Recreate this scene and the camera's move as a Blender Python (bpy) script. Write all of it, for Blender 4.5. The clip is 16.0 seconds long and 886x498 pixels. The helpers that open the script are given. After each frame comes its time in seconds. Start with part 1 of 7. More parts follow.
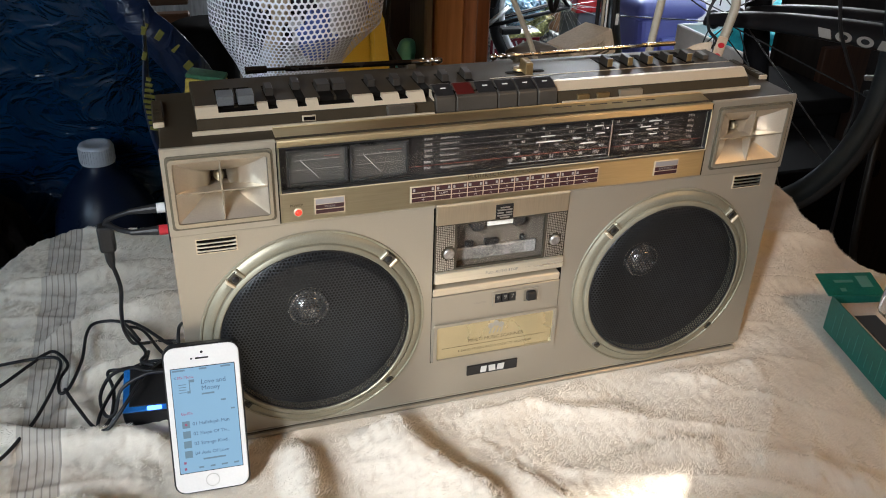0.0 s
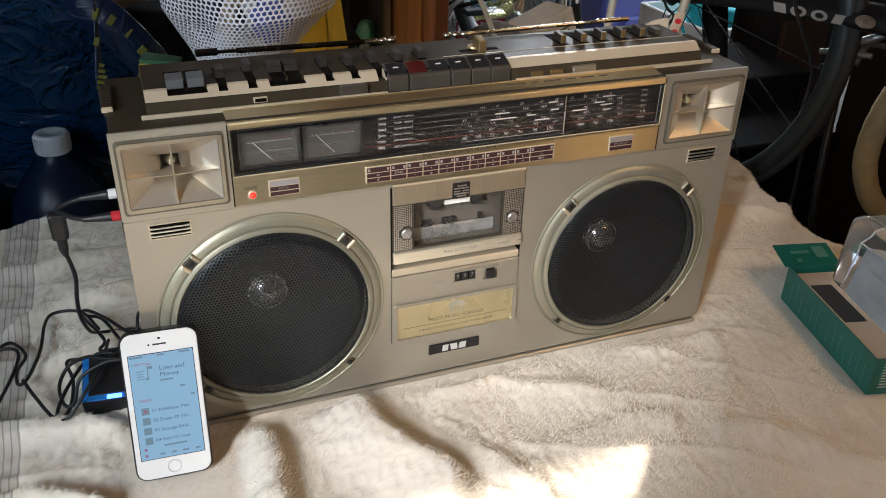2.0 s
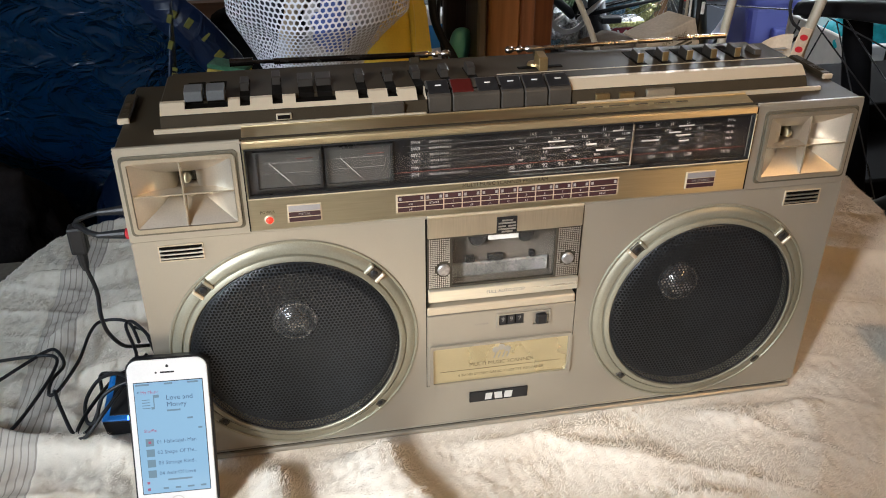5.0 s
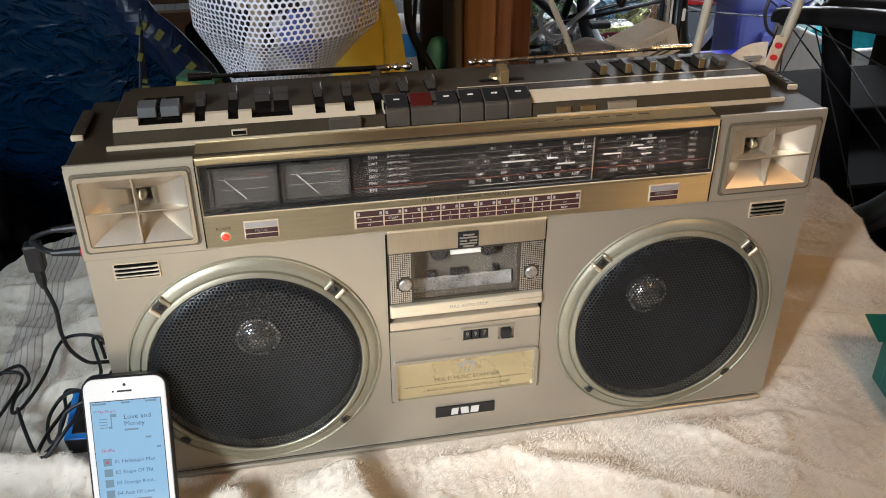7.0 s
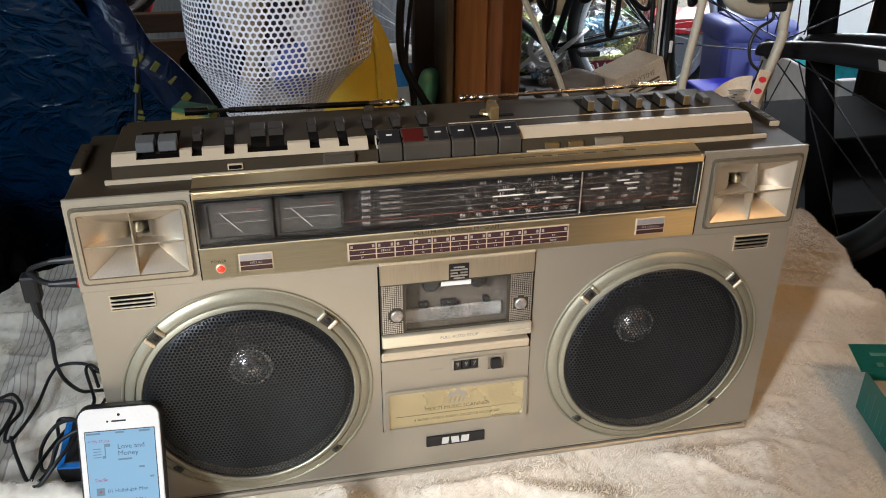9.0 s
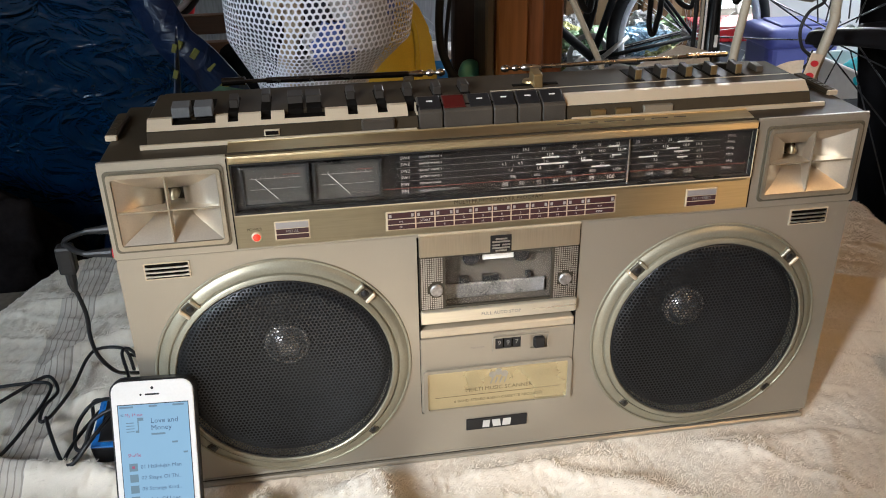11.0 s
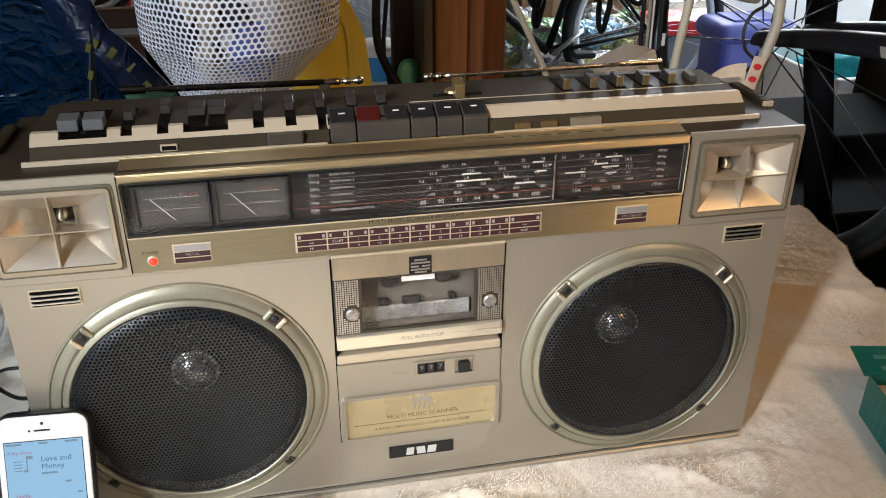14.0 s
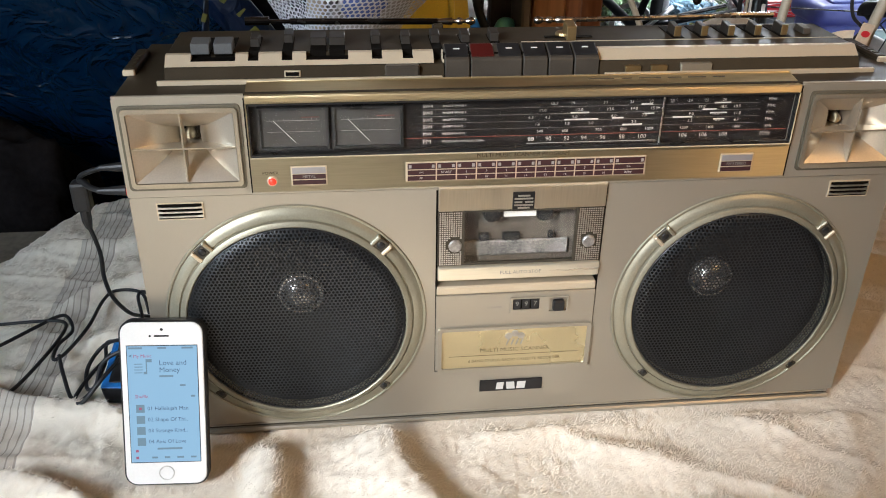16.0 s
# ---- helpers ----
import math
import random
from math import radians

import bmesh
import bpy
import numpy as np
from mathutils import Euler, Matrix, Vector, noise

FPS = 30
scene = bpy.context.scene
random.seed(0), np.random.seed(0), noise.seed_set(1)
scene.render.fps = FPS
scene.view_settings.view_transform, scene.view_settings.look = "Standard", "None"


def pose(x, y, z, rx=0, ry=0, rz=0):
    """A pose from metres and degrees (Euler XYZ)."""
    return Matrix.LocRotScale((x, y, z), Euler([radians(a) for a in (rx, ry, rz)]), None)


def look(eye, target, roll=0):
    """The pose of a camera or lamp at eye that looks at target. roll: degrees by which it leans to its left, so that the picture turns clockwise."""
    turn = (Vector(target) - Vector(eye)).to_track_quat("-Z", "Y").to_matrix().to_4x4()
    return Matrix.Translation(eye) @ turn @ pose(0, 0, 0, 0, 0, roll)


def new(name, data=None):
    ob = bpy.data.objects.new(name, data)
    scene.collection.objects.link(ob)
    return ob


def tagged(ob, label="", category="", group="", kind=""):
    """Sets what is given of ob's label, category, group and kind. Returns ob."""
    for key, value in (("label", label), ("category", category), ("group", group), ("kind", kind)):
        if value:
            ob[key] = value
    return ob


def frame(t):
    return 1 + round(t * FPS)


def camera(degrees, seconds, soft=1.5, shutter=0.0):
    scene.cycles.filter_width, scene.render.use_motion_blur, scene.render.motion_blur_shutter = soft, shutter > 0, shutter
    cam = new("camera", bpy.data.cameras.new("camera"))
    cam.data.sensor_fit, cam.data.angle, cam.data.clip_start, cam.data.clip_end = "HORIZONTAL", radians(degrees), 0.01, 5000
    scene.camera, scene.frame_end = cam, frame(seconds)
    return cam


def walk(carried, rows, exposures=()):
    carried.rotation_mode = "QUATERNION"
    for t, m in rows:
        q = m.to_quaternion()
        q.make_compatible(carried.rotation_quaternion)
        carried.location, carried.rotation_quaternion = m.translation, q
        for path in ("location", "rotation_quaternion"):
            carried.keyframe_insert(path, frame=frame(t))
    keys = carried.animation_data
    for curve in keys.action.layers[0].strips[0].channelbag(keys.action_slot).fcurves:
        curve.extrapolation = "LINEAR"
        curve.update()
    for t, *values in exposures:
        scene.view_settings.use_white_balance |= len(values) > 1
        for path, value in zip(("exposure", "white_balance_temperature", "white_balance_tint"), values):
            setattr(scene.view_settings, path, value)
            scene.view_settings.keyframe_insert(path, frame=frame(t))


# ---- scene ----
cam = camera(55.2, 16.0, 1.0)
PATH = [
    (0, (-0.27, -0.609, 0.537), (0.306, 1.046, -0.427), 2.0),
    (0.5, (-0.282, -0.612, 0.54), (0.368, 1.007, -0.438), 1.5),
    (1, (-0.288, -0.615, 0.537), (0.379, 0.985, -0.46), 1.6),
    (1.5, (-0.275, -0.618, 0.536), (0.401, 0.982, -0.456), 1.8),
    (2, (-0.258, -0.616, 0.534), (0.372, 1.001, -0.461), 1.6),
    (2.5, (-0.226, -0.6, 0.527), (0.322, 1.035, -0.486), 1.2),
    (3, (-0.188, -0.578, 0.525), (0.261, 1.091, -0.482), 1.4),
    (3.5, (-0.163, -0.591, 0.527), (0.178, 1.112, -0.465), 1.0),
    (3.7, (-0.164, -0.598, 0.523), (0.152, 1.108, -0.472), 0.8),
    (5.8, (-0.149, -0.541, 0.52), (0.178, 1.166, -0.469), -0.4),
    (6, (-0.145, -0.545, 0.52), (0.176, 1.16, -0.476), -0.5),
    (6.5, (-0.138, -0.553, 0.524), (0.205, 1.157, -0.455), -0.0),
    (7, (-0.131, -0.555, 0.524), (0.202, 1.155, -0.458), -0.2),
    (7.5, (-0.131, -0.552, 0.526), (0.2, 1.162, -0.449), -0.2),
    (8, (-0.136, -0.553, 0.526), (0.175, 1.172, -0.437), -0.2),
    (8.5, (-0.135, -0.56, 0.531), (0.185, 1.173, -0.416), -0.2),
    (9, (-0.133, -0.563, 0.536), (0.227, 1.169, -0.397), 0.3),
    (9.2, (-0.132, -0.565, 0.538), (0.234, 1.167, -0.392), 0.4),
    (11.3, (-0.135, -0.558, 0.492), (0.123, 1.222, -0.381), -1.0),
    (11.5, (-0.135, -0.557, 0.498), (0.115, 1.241, -0.342), -1.0),
    (12, (-0.135, -0.548, 0.509), (0.106, 1.261, -0.308), -0.7),
    (12.5, (-0.127, -0.536, 0.516), (0.129, 1.274, -0.295), -0.8),
    (13, (-0.117, -0.525, 0.51), (0.158, 1.267, -0.334), -0.3),
    (13.5, (-0.103, -0.522, 0.5), (0.224, 1.238, -0.393), 0.2),
    (14, (-0.095, -0.521, 0.497), (0.266, 1.22, -0.42), 0.2),
    (14.5, (-0.104, -0.523, 0.493), (0.213, 1.221, -0.434), -0.0),
    (15, (-0.122, -0.528, 0.49), (0.101, 1.236, -0.425), -0.4),
    (15.5, (-0.121, -0.539, 0.485), (0.074, 1.233, -0.421), -1.5),
    (16, (-0.125, -0.548, 0.477), (0.076, 1.194, -0.485), 0.9),
]
walk(cam, [(t, look(eye, target, roll)) for t, eye, target, roll in PATH], [(0.0, 0.80), (1.0, 0.74), (2.0, 0.66), (2.5, 0.70), (3.5, 0.86), (6.0, 0.95), (9.0, 0.88), (11.5, 0.86), (12.0, 1.09), (12.5, 1.22), (13.0, 1.12), (14.5, 0.95), (16.0, 0.95)])

# ---- world, sun and large lights ----
world = bpy.data.worlds.new("sky")
scene.world = world
world.use_nodes = True
wn = world.node_tree.nodes
sky = wn.new("ShaderNodeTexSky")
sky.sky_type = "NISHITA"
sky.sun_disc = False
sky.sun_elevation = radians(38)
sky.sun_rotation = radians(225)
world.node_tree.links.new(sky.outputs[0], wn["Background"].inputs[0])
wn["Background"].inputs[1].default_value = 0.07


def lamp(name, kind, m, energy, colour, size=0.1, size_y=None):
    data = bpy.data.lights.new(name, kind)
    data.energy, data.color = energy, colour
    if kind == "SUN":
        data.angle = size
    elif kind == "AREA":
        data.shape = "RECTANGLE"
        data.size, data.size_y = size, size_y or size
    else:
        data.shadow_soft_size = size
    ob = new(name, data)
    ob.matrix_world = m
    return ob


# sun behind the camera, to its left; an unseen added slit shapes its patch
SUN_AZ, SUN_EL = radians(45), radians(38)
sun_way = Vector((math.cos(SUN_AZ) * math.cos(SUN_EL), math.sin(SUN_AZ) * math.cos(SUN_EL), -math.sin(SUN_EL)))
lamp("sun", "SUN", look(-3 * sun_way, (0, 0, 0)), 5.0, (1.0, 0.94, 0.86), radians(0.6))
# fill lamps for sky light: an assumed west window and an assumed door slit
lamp("window_light", "AREA", look((-1.69, -0.75, 0.95), (-0.1, -0.20, 0.0)), 7.6, (0.55, 0.77, 1.0), 0.60, 0.50)
lamp("ajar_door_light", "AREA", look((-1.21, -1.31, 0.85), (-0.1, -0.10, 0.02)), 6.3, (0.80, 0.91, 1.0), 0.36, 0.95)
# softened sun beam, added to brighten the towel's middle through the slit
lamp("sky_glow", "AREA", look((-2.555, -2.836, 1.96), (0.0, 0.0, 0.08)), 101, (0.98, 0.98, 1.0), 0.40, 1.0)
# extra fill that brightens the dim back of the store
lamp("open_front_light", "AREA", look((3.25, 2.30, 0.85), (0.30, 3.5, -0.1)), 24, (0.86, 0.94, 1.0), 1.5, 1.3)
# lamp added for daylight from the open side, aimed back at the table
lamp("open_side_light", "AREA", look((2.45, 3.92, 1.25), (0.85, 1.1, -0.2)), 68, (0.88, 0.94, 1.0), 1.0, 0.9)
# warm bulb of a work lamp that stands out of view on the right, in front of the table
lamp("bulb", "POINT", pose(0.50, -0.45, 0.70), 3.3, (1.0, 0.60, 0.27), 0.05)


# ---- materials ----
def mat(name, col, rough=0.5, metal=0.0, var=0.12, scale=30.0, bump=0.0, fine=600.0, stretch=(1, 1, 1), spec=0.5,
        coat=0.0, sheen=0.0, emit=None, strength=0.0, trans=0.0, ior=1.45, dark=None, rand=0.0, rvar=0.12):
    m = bpy.data.materials.new(name)
    m.use_nodes = True
    nt = m.node_tree
    b = nt.nodes["Principled BSDF"]
    b.inputs["Roughness"].default_value = rough
    b.inputs["Metallic"].default_value = metal
    b.inputs["Specular IOR Level"].default_value = spec
    b.inputs["IOR"].default_value = ior
    b.inputs["Coat Weight"].default_value = coat
    b.inputs["Coat Roughness"].default_value = 0.08
    b.inputs["Sheen Weight"].default_value = sheen
    b.inputs["Transmission Weight"].default_value = trans
    if emit:
        b.inputs["Emission Color"].default_value = (*emit, 1)
        b.inputs["Emission Strength"].default_value = strength
    col = (*col, 1)
    if var <= 0:
        b.inputs["Base Color"].default_value = col
        return m
    tc = nt.nodes.new("ShaderNodeTexCoord")
    mp = nt.nodes.new("ShaderNodeMapping")
    mp.inputs["Scale"].default_value = stretch
    nt.links.new(tc.outputs["Object"], mp.inputs[0])
    n1 = nt.nodes.new("ShaderNodeTexNoise")
    n1.inputs["Scale"].default_value, n1.inputs["Detail"].default_value = scale, 6
    n2 = nt.nodes.new("ShaderNodeTexNoise")
    n2.inputs["Scale"].default_value, n2.inputs["Detail"].default_value = fine, 3
    for n in (n1, n2):
        nt.links.new(mp.outputs[0], n.inputs["Vector"])
    add = nt.nodes.new("ShaderNodeMath")
    add.operation = "MULTIPLY_ADD"
    add.inputs[1].default_value = 0.45
    nt.links.new(n2.outputs[0], add.inputs[0])
    half = nt.nodes.new("ShaderNodeMath")
    half.operation = "MULTIPLY"
    half.inputs[1].default_value = 0.55
    nt.links.new(n1.outputs[0], half.inputs[0])
    nt.links.new(half.outputs[0], add.inputs[2])
    value = add.outputs[0]
    if rand:
        oi = nt.nodes.new("ShaderNodeObjectInfo")
        ra = nt.nodes.new("ShaderNodeMath")
        ra.operation = "MULTIPLY_ADD"
        ra.inputs[1].default_value = rand
        nt.links.new(oi.outputs["Random"], ra.inputs[0])
        nt.links.new(value, ra.inputs[2])
        value = ra.outputs[0]
    ramp = nt.nodes.new("ShaderNodeValToRGB")
    lo = (*dark, 1) if dark else tuple(c * (1 - 2.2 * var) for c in col[:3]) + (1,)
    hi = tuple(min(1.0, c * (1 + 1.6 * var)) for c in col[:3]) + (1,)
    ramp.color_ramp.elements[0].position, ramp.color_ramp.elements[0].color = 0.3, lo
    ramp.color_ramp.elements[1].position, ramp.color_ramp.elements[1].color = 0.7, hi
    nt.links.new(value, ramp.inputs[0])
    nt.links.new(ramp.outputs[0], b.inputs["Base Color"])
    rr = nt.nodes.new("ShaderNodeMapRange")
    rr.inputs["To Min"].default_value = max(0.02, rough - rvar)
    rr.inputs["To Max"].default_value = min(1.0, rough + rvar)
    nt.links.new(n1.outputs[0], rr.inputs["Value"])
    nt.links.new(rr.outputs[0], b.inputs["Roughness"])
    if bump:
        bp = nt.nodes.new("ShaderNodeBump")
        bp.inputs["Strength"].default_value = 0.6
        bp.inputs["Distance"].default_value = bump
        nt.links.new(value, bp.inputs["Height"])
        nt.links.new(bp.outputs[0], b.inputs["Normal"])
    return m


def brushed(m, amount, upright=False):
    """Fine parallel brush lines, which stretch highlights across them."""
    nt = m.node_tree
    b = nt.nodes["Principled BSDF"]
    tg = nt.nodes.new("ShaderNodeTangent")
    tg.direction_type, tg.axis = "RADIAL", "Z"
    nt.links.new(tg.outputs[0], b.inputs["Tangent"])
    b.inputs["Anisotropic"].default_value = amount
    b.inputs["Anisotropic Rotation"].default_value = 0.0 if upright else 0.25
    return m


CHAMPAGNE = mat("champagne_paint", (0.430, 0.393, 0.322), 0.38, 0.62, 0.03, 9, 0.00002, 2500)
CHAMPAGNE_LIGHT = mat("champagne_trim", (0.66, 0.56, 0.41), 0.46, 0.45, 0.04, 12, 0, 1500)
BRUSHED = mat("brushed_champagne_plate", (0.55, 0.50, 0.36), 0.45, 0.95, 0.06, 60, 0.00002, 900, (0.05, 1, 1))
BRUSHED_V = mat("brushed_door_plate", (0.56, 0.49, 0.37), 0.32, 0.85, 0.06, 60, 0.00002, 900, (1, 1, 0.05))
PALE_BRASS = mat("pale_brass_strip", (0.70, 0.58, 0.36), 0.42, 0.85, 0.05, 60, 0.00002, 900, (0.05, 1, 1))
BRASS = mat("glossy_brass_toned_ledge", (0.72, 0.59, 0.35), 0.33, 0.95, 0.06, 60, 0.00002, 900, (0.05, 1, 1))
for metal in (BRUSHED, PALE_BRASS):
    brushed(metal, 0.95)
brushed(BRASS, 0.5)
brushed(BRUSHED_V, 0.6, True)
KNOB_GOLD = mat("brushed_gold_knob", (0.32, 0.225, 0.105), 0.34, 0.8, 0.08, 60, 0, 900)
GOLD = mat("pale_gold_plate", (0.70, 0.61, 0.38), 0.28, 0.8, 0.05, 25, 0, 900)
RING = mat("olive_grey_ring_metal", (0.36, 0.34, 0.26), 0.44, 0.6, 0.08, 30, 0, 900)
FRAME_GREY = mat("grey_bezel_metal", (0.42, 0.37, 0.285), 0.34, 0.7, 0.06, 30, 0, 900)
# groove and recess tones hold the shade inside; WELL also backs the check
GROOVE = mat("shaded_olive_groove", (0.15, 0.135, 0.10), 0.5, 0.4, 0.08, 40)
WELL = mat("dark_olive_recess", (0.06, 0.052, 0.038), 0.5, 0.3, 0.1, 60)
HORN = mat("horn_silver_paint", (0.64, 0.57, 0.47), 0.38, 0.82, 0.05, 30, 0, 900)
DECK = mat("dark_brown_plastic_deck", (0.040, 0.031, 0.020), 0.44, 0.0, 0.12, 40, 0.00003, 1400, spec=0.06)
# black stands in for the shade inside slots, gaps and seams
SLOT = mat("black_slot", (0.006, 0.005, 0.004), 0.8, 0, 0.2, 60, spec=0.05)
KEY = mat("dark_grey_key_plastic", (0.056, 0.048, 0.039), 0.36, 0.1, 0.1, 60, 0.00002, 900)
DULL_KNOB = mat("turned_aluminium", (0.42, 0.40, 0.38), 0.42, 0.7, 0.25, 260, 0.0003, 420)
KNOB_PALE = mat("mid_grey_knob_plastic", (0.10, 0.105, 0.108), 0.4, 0.1, 0.1, 60, 0, 900)
KNOB = mat("grey_knob_plastic", (0.024, 0.020, 0.016), 0.48, 0.1, 0.1, 60, 0, 900)
DIAL = mat("black_dial_plate", (0.010, 0.009, 0.009), 0.35, 0, 0.15, 60)
WINDOW_FRAME = mat("black_window_frame", (0.018, 0.018, 0.018), 0.3, 0, 0.15, 60)
METER = mat("smoky_meter_face", (0.036, 0.034, 0.031), 0.5, 0, 0.06, 50)
PRINT = mat("white_print", (0.60, 0.585, 0.55), 0.6, 0, 0)
DIAL_PRINT = mat("dimmed_white_dial_print", (0.36, 0.345, 0.32), 0.6, 0, 0)
PRINT_DIM = mat("dim_grey_print", (0.075, 0.072, 0.068), 0.6, 0, 0)
SILVER_FIELD = mat("silver_label_print", (0.40, 0.385, 0.39), 0.35, 0.5, 0.05, 60)
DARK_RED = mat("dark_red_plastic", (0.062, 0.007, 0.006), 0.35, 0, 0.08, 40)
PRINT_DARK = mat("dark_brown_print", (0.08, 0.06, 0.035), 0.6, 0, 0)
PRINT_OLIVE = mat("olive_brown_print", (0.20, 0.155, 0.085), 0.5, 0.2, 0)
AERIAL = mat("dulled_chrome_tube", (0.52, 0.48, 0.43), 0.26, 1.0, 0.1, 60)
AERIAL_DARK = mat("dark_chrome_tube", (0.085, 0.080, 0.075), 0.24, 1.0, 0.1, 60)
TAPE_GREY = mat("smoky_tape_well", (0.085, 0.073, 0.060), 0.5, 0, 0.1, 50)
SILVER_BAND = mat("silvery_gold_band", (0.82, 0.76, 0.62), 0.30, 0.75, 0.05, 60, 0.00002, 900, (0.05, 1, 1))
WORN_STEEL = mat("dull_worn_steel", (0.24, 0.23, 0.22), 0.5, 0.4, 0.45, 60)
PRINT_GREY = mat("grey_print", (0.28, 0.27, 0.25), 0.6, 0, 0)
RED_LINE = mat("red_print", (0.13, 0.030, 0.02), 0.6, 0, 0)
MAROON = mat("maroon_print", (0.045, 0.016, 0.018), 0.4, 0, 0.1, 60)
CHROME = mat("chrome", (0.75, 0.74, 0.72), 0.16, 1.0, 0.04, 60)
ALU = mat("bare_aluminium", (0.62, 0.61, 0.58), 0.34, 0.95, 0.05, 40)
CLEAR = mat("clear_acrylic", (0.98, 0.97, 0.95), 0.04, 0, 0, trans=1.0, ior=1.3, spec=0.4)
LED = mat("lit_red_led", (0.9, 0.05, 0.03), 0.2, 0, 0, emit=(1.0, 0.025, 0.012), strength=0.75)
LED_BLUE = mat("lit_blue_led", (0.1, 0.3, 1.0), 0.2, 0, 0, emit=(0.08, 0.25, 1.0), strength=3)
GRILLE = mat("black_steel_mesh", (0.040, 0.043, 0.047), 0.36, 0.6, 0.1, 40)
CONE = mat("black_paper_cone", (0.008, 0.0085, 0.010), 0.75, 0, 0.2, 40)
DUSTCAP = mat("silvery_dust_cap", (0.40, 0.40, 0.40), 0.26, 0.8, 0.08, 60)
BLACK_PLASTIC = mat("black_plastic", (0.014, 0.014, 0.015), 0.4, 0, 0.15, 50)
RUBBER = mat("black_cable_rubber", (0.012, 0.012, 0.013), 0.45, 0, 0.15, 80)
WHITE_GLASS = mat("white_phone_glass", (0.80, 0.79, 0.77), 0.12, 0, 0.02, 30, coat=0.6)
SCREEN = mat("lit_phone_screen", (0.10, 0.18, 0.24), 0.08, 0, 0, emit=(0.36, 0.60, 0.87), strength=0.26)
SCREEN_INK = mat("screen_dark_text", (0.02, 0.03, 0.05), 0.1, 0, 0, emit=(0.16, 0.27, 0.40), strength=0.26)
SCREEN_GREY = mat("screen_grey_tile", (0.05, 0.08, 0.1), 0.1, 0, 0, emit=(0.27, 0.41, 0.52), strength=0.26)
SCREEN_RED = mat("screen_red_text", (0.1, 0.03, 0.05), 0.1, 0, 0, emit=(0.62, 0.22, 0.36), strength=0.26)
RED_PLASTIC = mat("red_plastic", (0.55, 0.03, 0.04), 0.35, 0, 0.08, 40)
WHITE_PLASTIC = mat("white_plastic", (0.72, 0.71, 0.69), 0.4, 0, 0.05, 40)
BLUE_PLASTIC = mat("bright_blue_plastic", (0.014, 0.15, 0.45), 0.3, 0, 0.08, 40)


# ---- mesh helpers ----
def where(ob):
    m = ob.matrix_basis.copy()
    while ob.parent:
        ob = ob.parent
        m = ob.matrix_basis @ m
    return m


def thing(name, x, y, z, label, category, group="", kind="", turn=0.0):
    ob = new(name)
    ob.empty_display_size = 0.03
    ob.matrix_basis = pose(x, y, z, 0, 0, turn)
    return tagged(ob, label, category, group, kind)


def link_mesh(name, bm, material, smooth=False):
    me = bpy.data.meshes.new(name)
    if smooth:
        for f in bm.faces:
            f.smooth = True
    if smooth == "crisp":
        for e in bm.edges:
            if len(e.link_faces) == 2 and e.calc_face_angle() > radians(24):
                e.smooth = False
    bm.to_mesh(me)
    bm.free()
    me.materials.append(material)
    return new(name, me)


def part(name, bm, material, parent, label="", smooth=False, local=False):
    """One mesh under a thing or under a part; its bmesh is given in the world's metres unless local."""
    ob = link_mesh(name, bm, material, smooth)
    ob.parent = parent
    if not local:
        ob.data.transform(where(parent).inverted())
    return tagged(ob, label)


def whole(name, bm, material, label, category, group="", kind="", smooth=False):
    return tagged(link_mesh(name, bm, material, smooth), label, category, group, kind)


def box(bm, x0, x1, y0, y1, z0, z1, bevel=0.0, seg=1, m=None):
    r = bmesh.ops.create_cube(bm, size=1.0)
    vs = r["verts"]
    for v in vs:
        v.co = Vector((x0 + (v.co.x + 0.5) * (x1 - x0), y0 + (v.co.y + 0.5) * (y1 - y0), z0 + (v.co.z + 0.5) * (z1 - z0)))
    if bevel:
        es = list({e for v in vs for e in v.link_edges})
        out = bmesh.ops.bevel(bm, geom=es, offset=bevel, segments=seg, profile=0.5, affect="EDGES")
        vs = list({v for f in out["faces"] for v in f.verts} | {v for v in vs if v.is_valid})
    if m is not None:
        bmesh.ops.transform(bm, matrix=m, verts=vs)
    return bm


def boxed(*a, **k):
    return box(bmesh.new(), *a, **k)


def revolve(bm, profile, n=48, m=None):
    """A surface of revolution about z from (radius, height) pairs."""
    rings = []
    for r, h in profile:
        if r < 1e-6:
            rings.append([bm.verts.new((0, 0, h))])
        else:
            rings.append([bm.verts.new((r * math.cos(2 * math.pi * i / n), r * math.sin(2 * math.pi * i / n), h)) for i in range(n)])
    for a, b in zip(rings, rings[1:]):
        for i in range(n):
            j = (i + 1) % n
            q = [a[i % len(a)], a[j % len(a)], b[j % len(b)], b[i % len(b)]]
            q = list(dict.fromkeys(q))
            if len(q) > 2:
                bm.faces.new(q)
    if m is not None:
        bmesh.ops.transform(bm, matrix=m, verts=[v for ring in rings for v in ring])
    return bm


FRONT = Matrix.Rotation(radians(90), 4, "X")  # turns a revolve's axis to face the viewer (-y)


def disc(bm, x, y, z, r, depth, n=24, bevel=0.0):
    """A round plug that faces -y, with its face at y and its back at y + depth."""
    prof = [(0, 0), (r - bevel, 0), (r, -bevel), (r, -depth), (0, -depth)] if bevel else [(0, 0), (r, 0), (r, -depth), (0, -depth)]
    return revolve(bm, prof, n, Matrix.Translation((x, y, z)) @ FRONT)


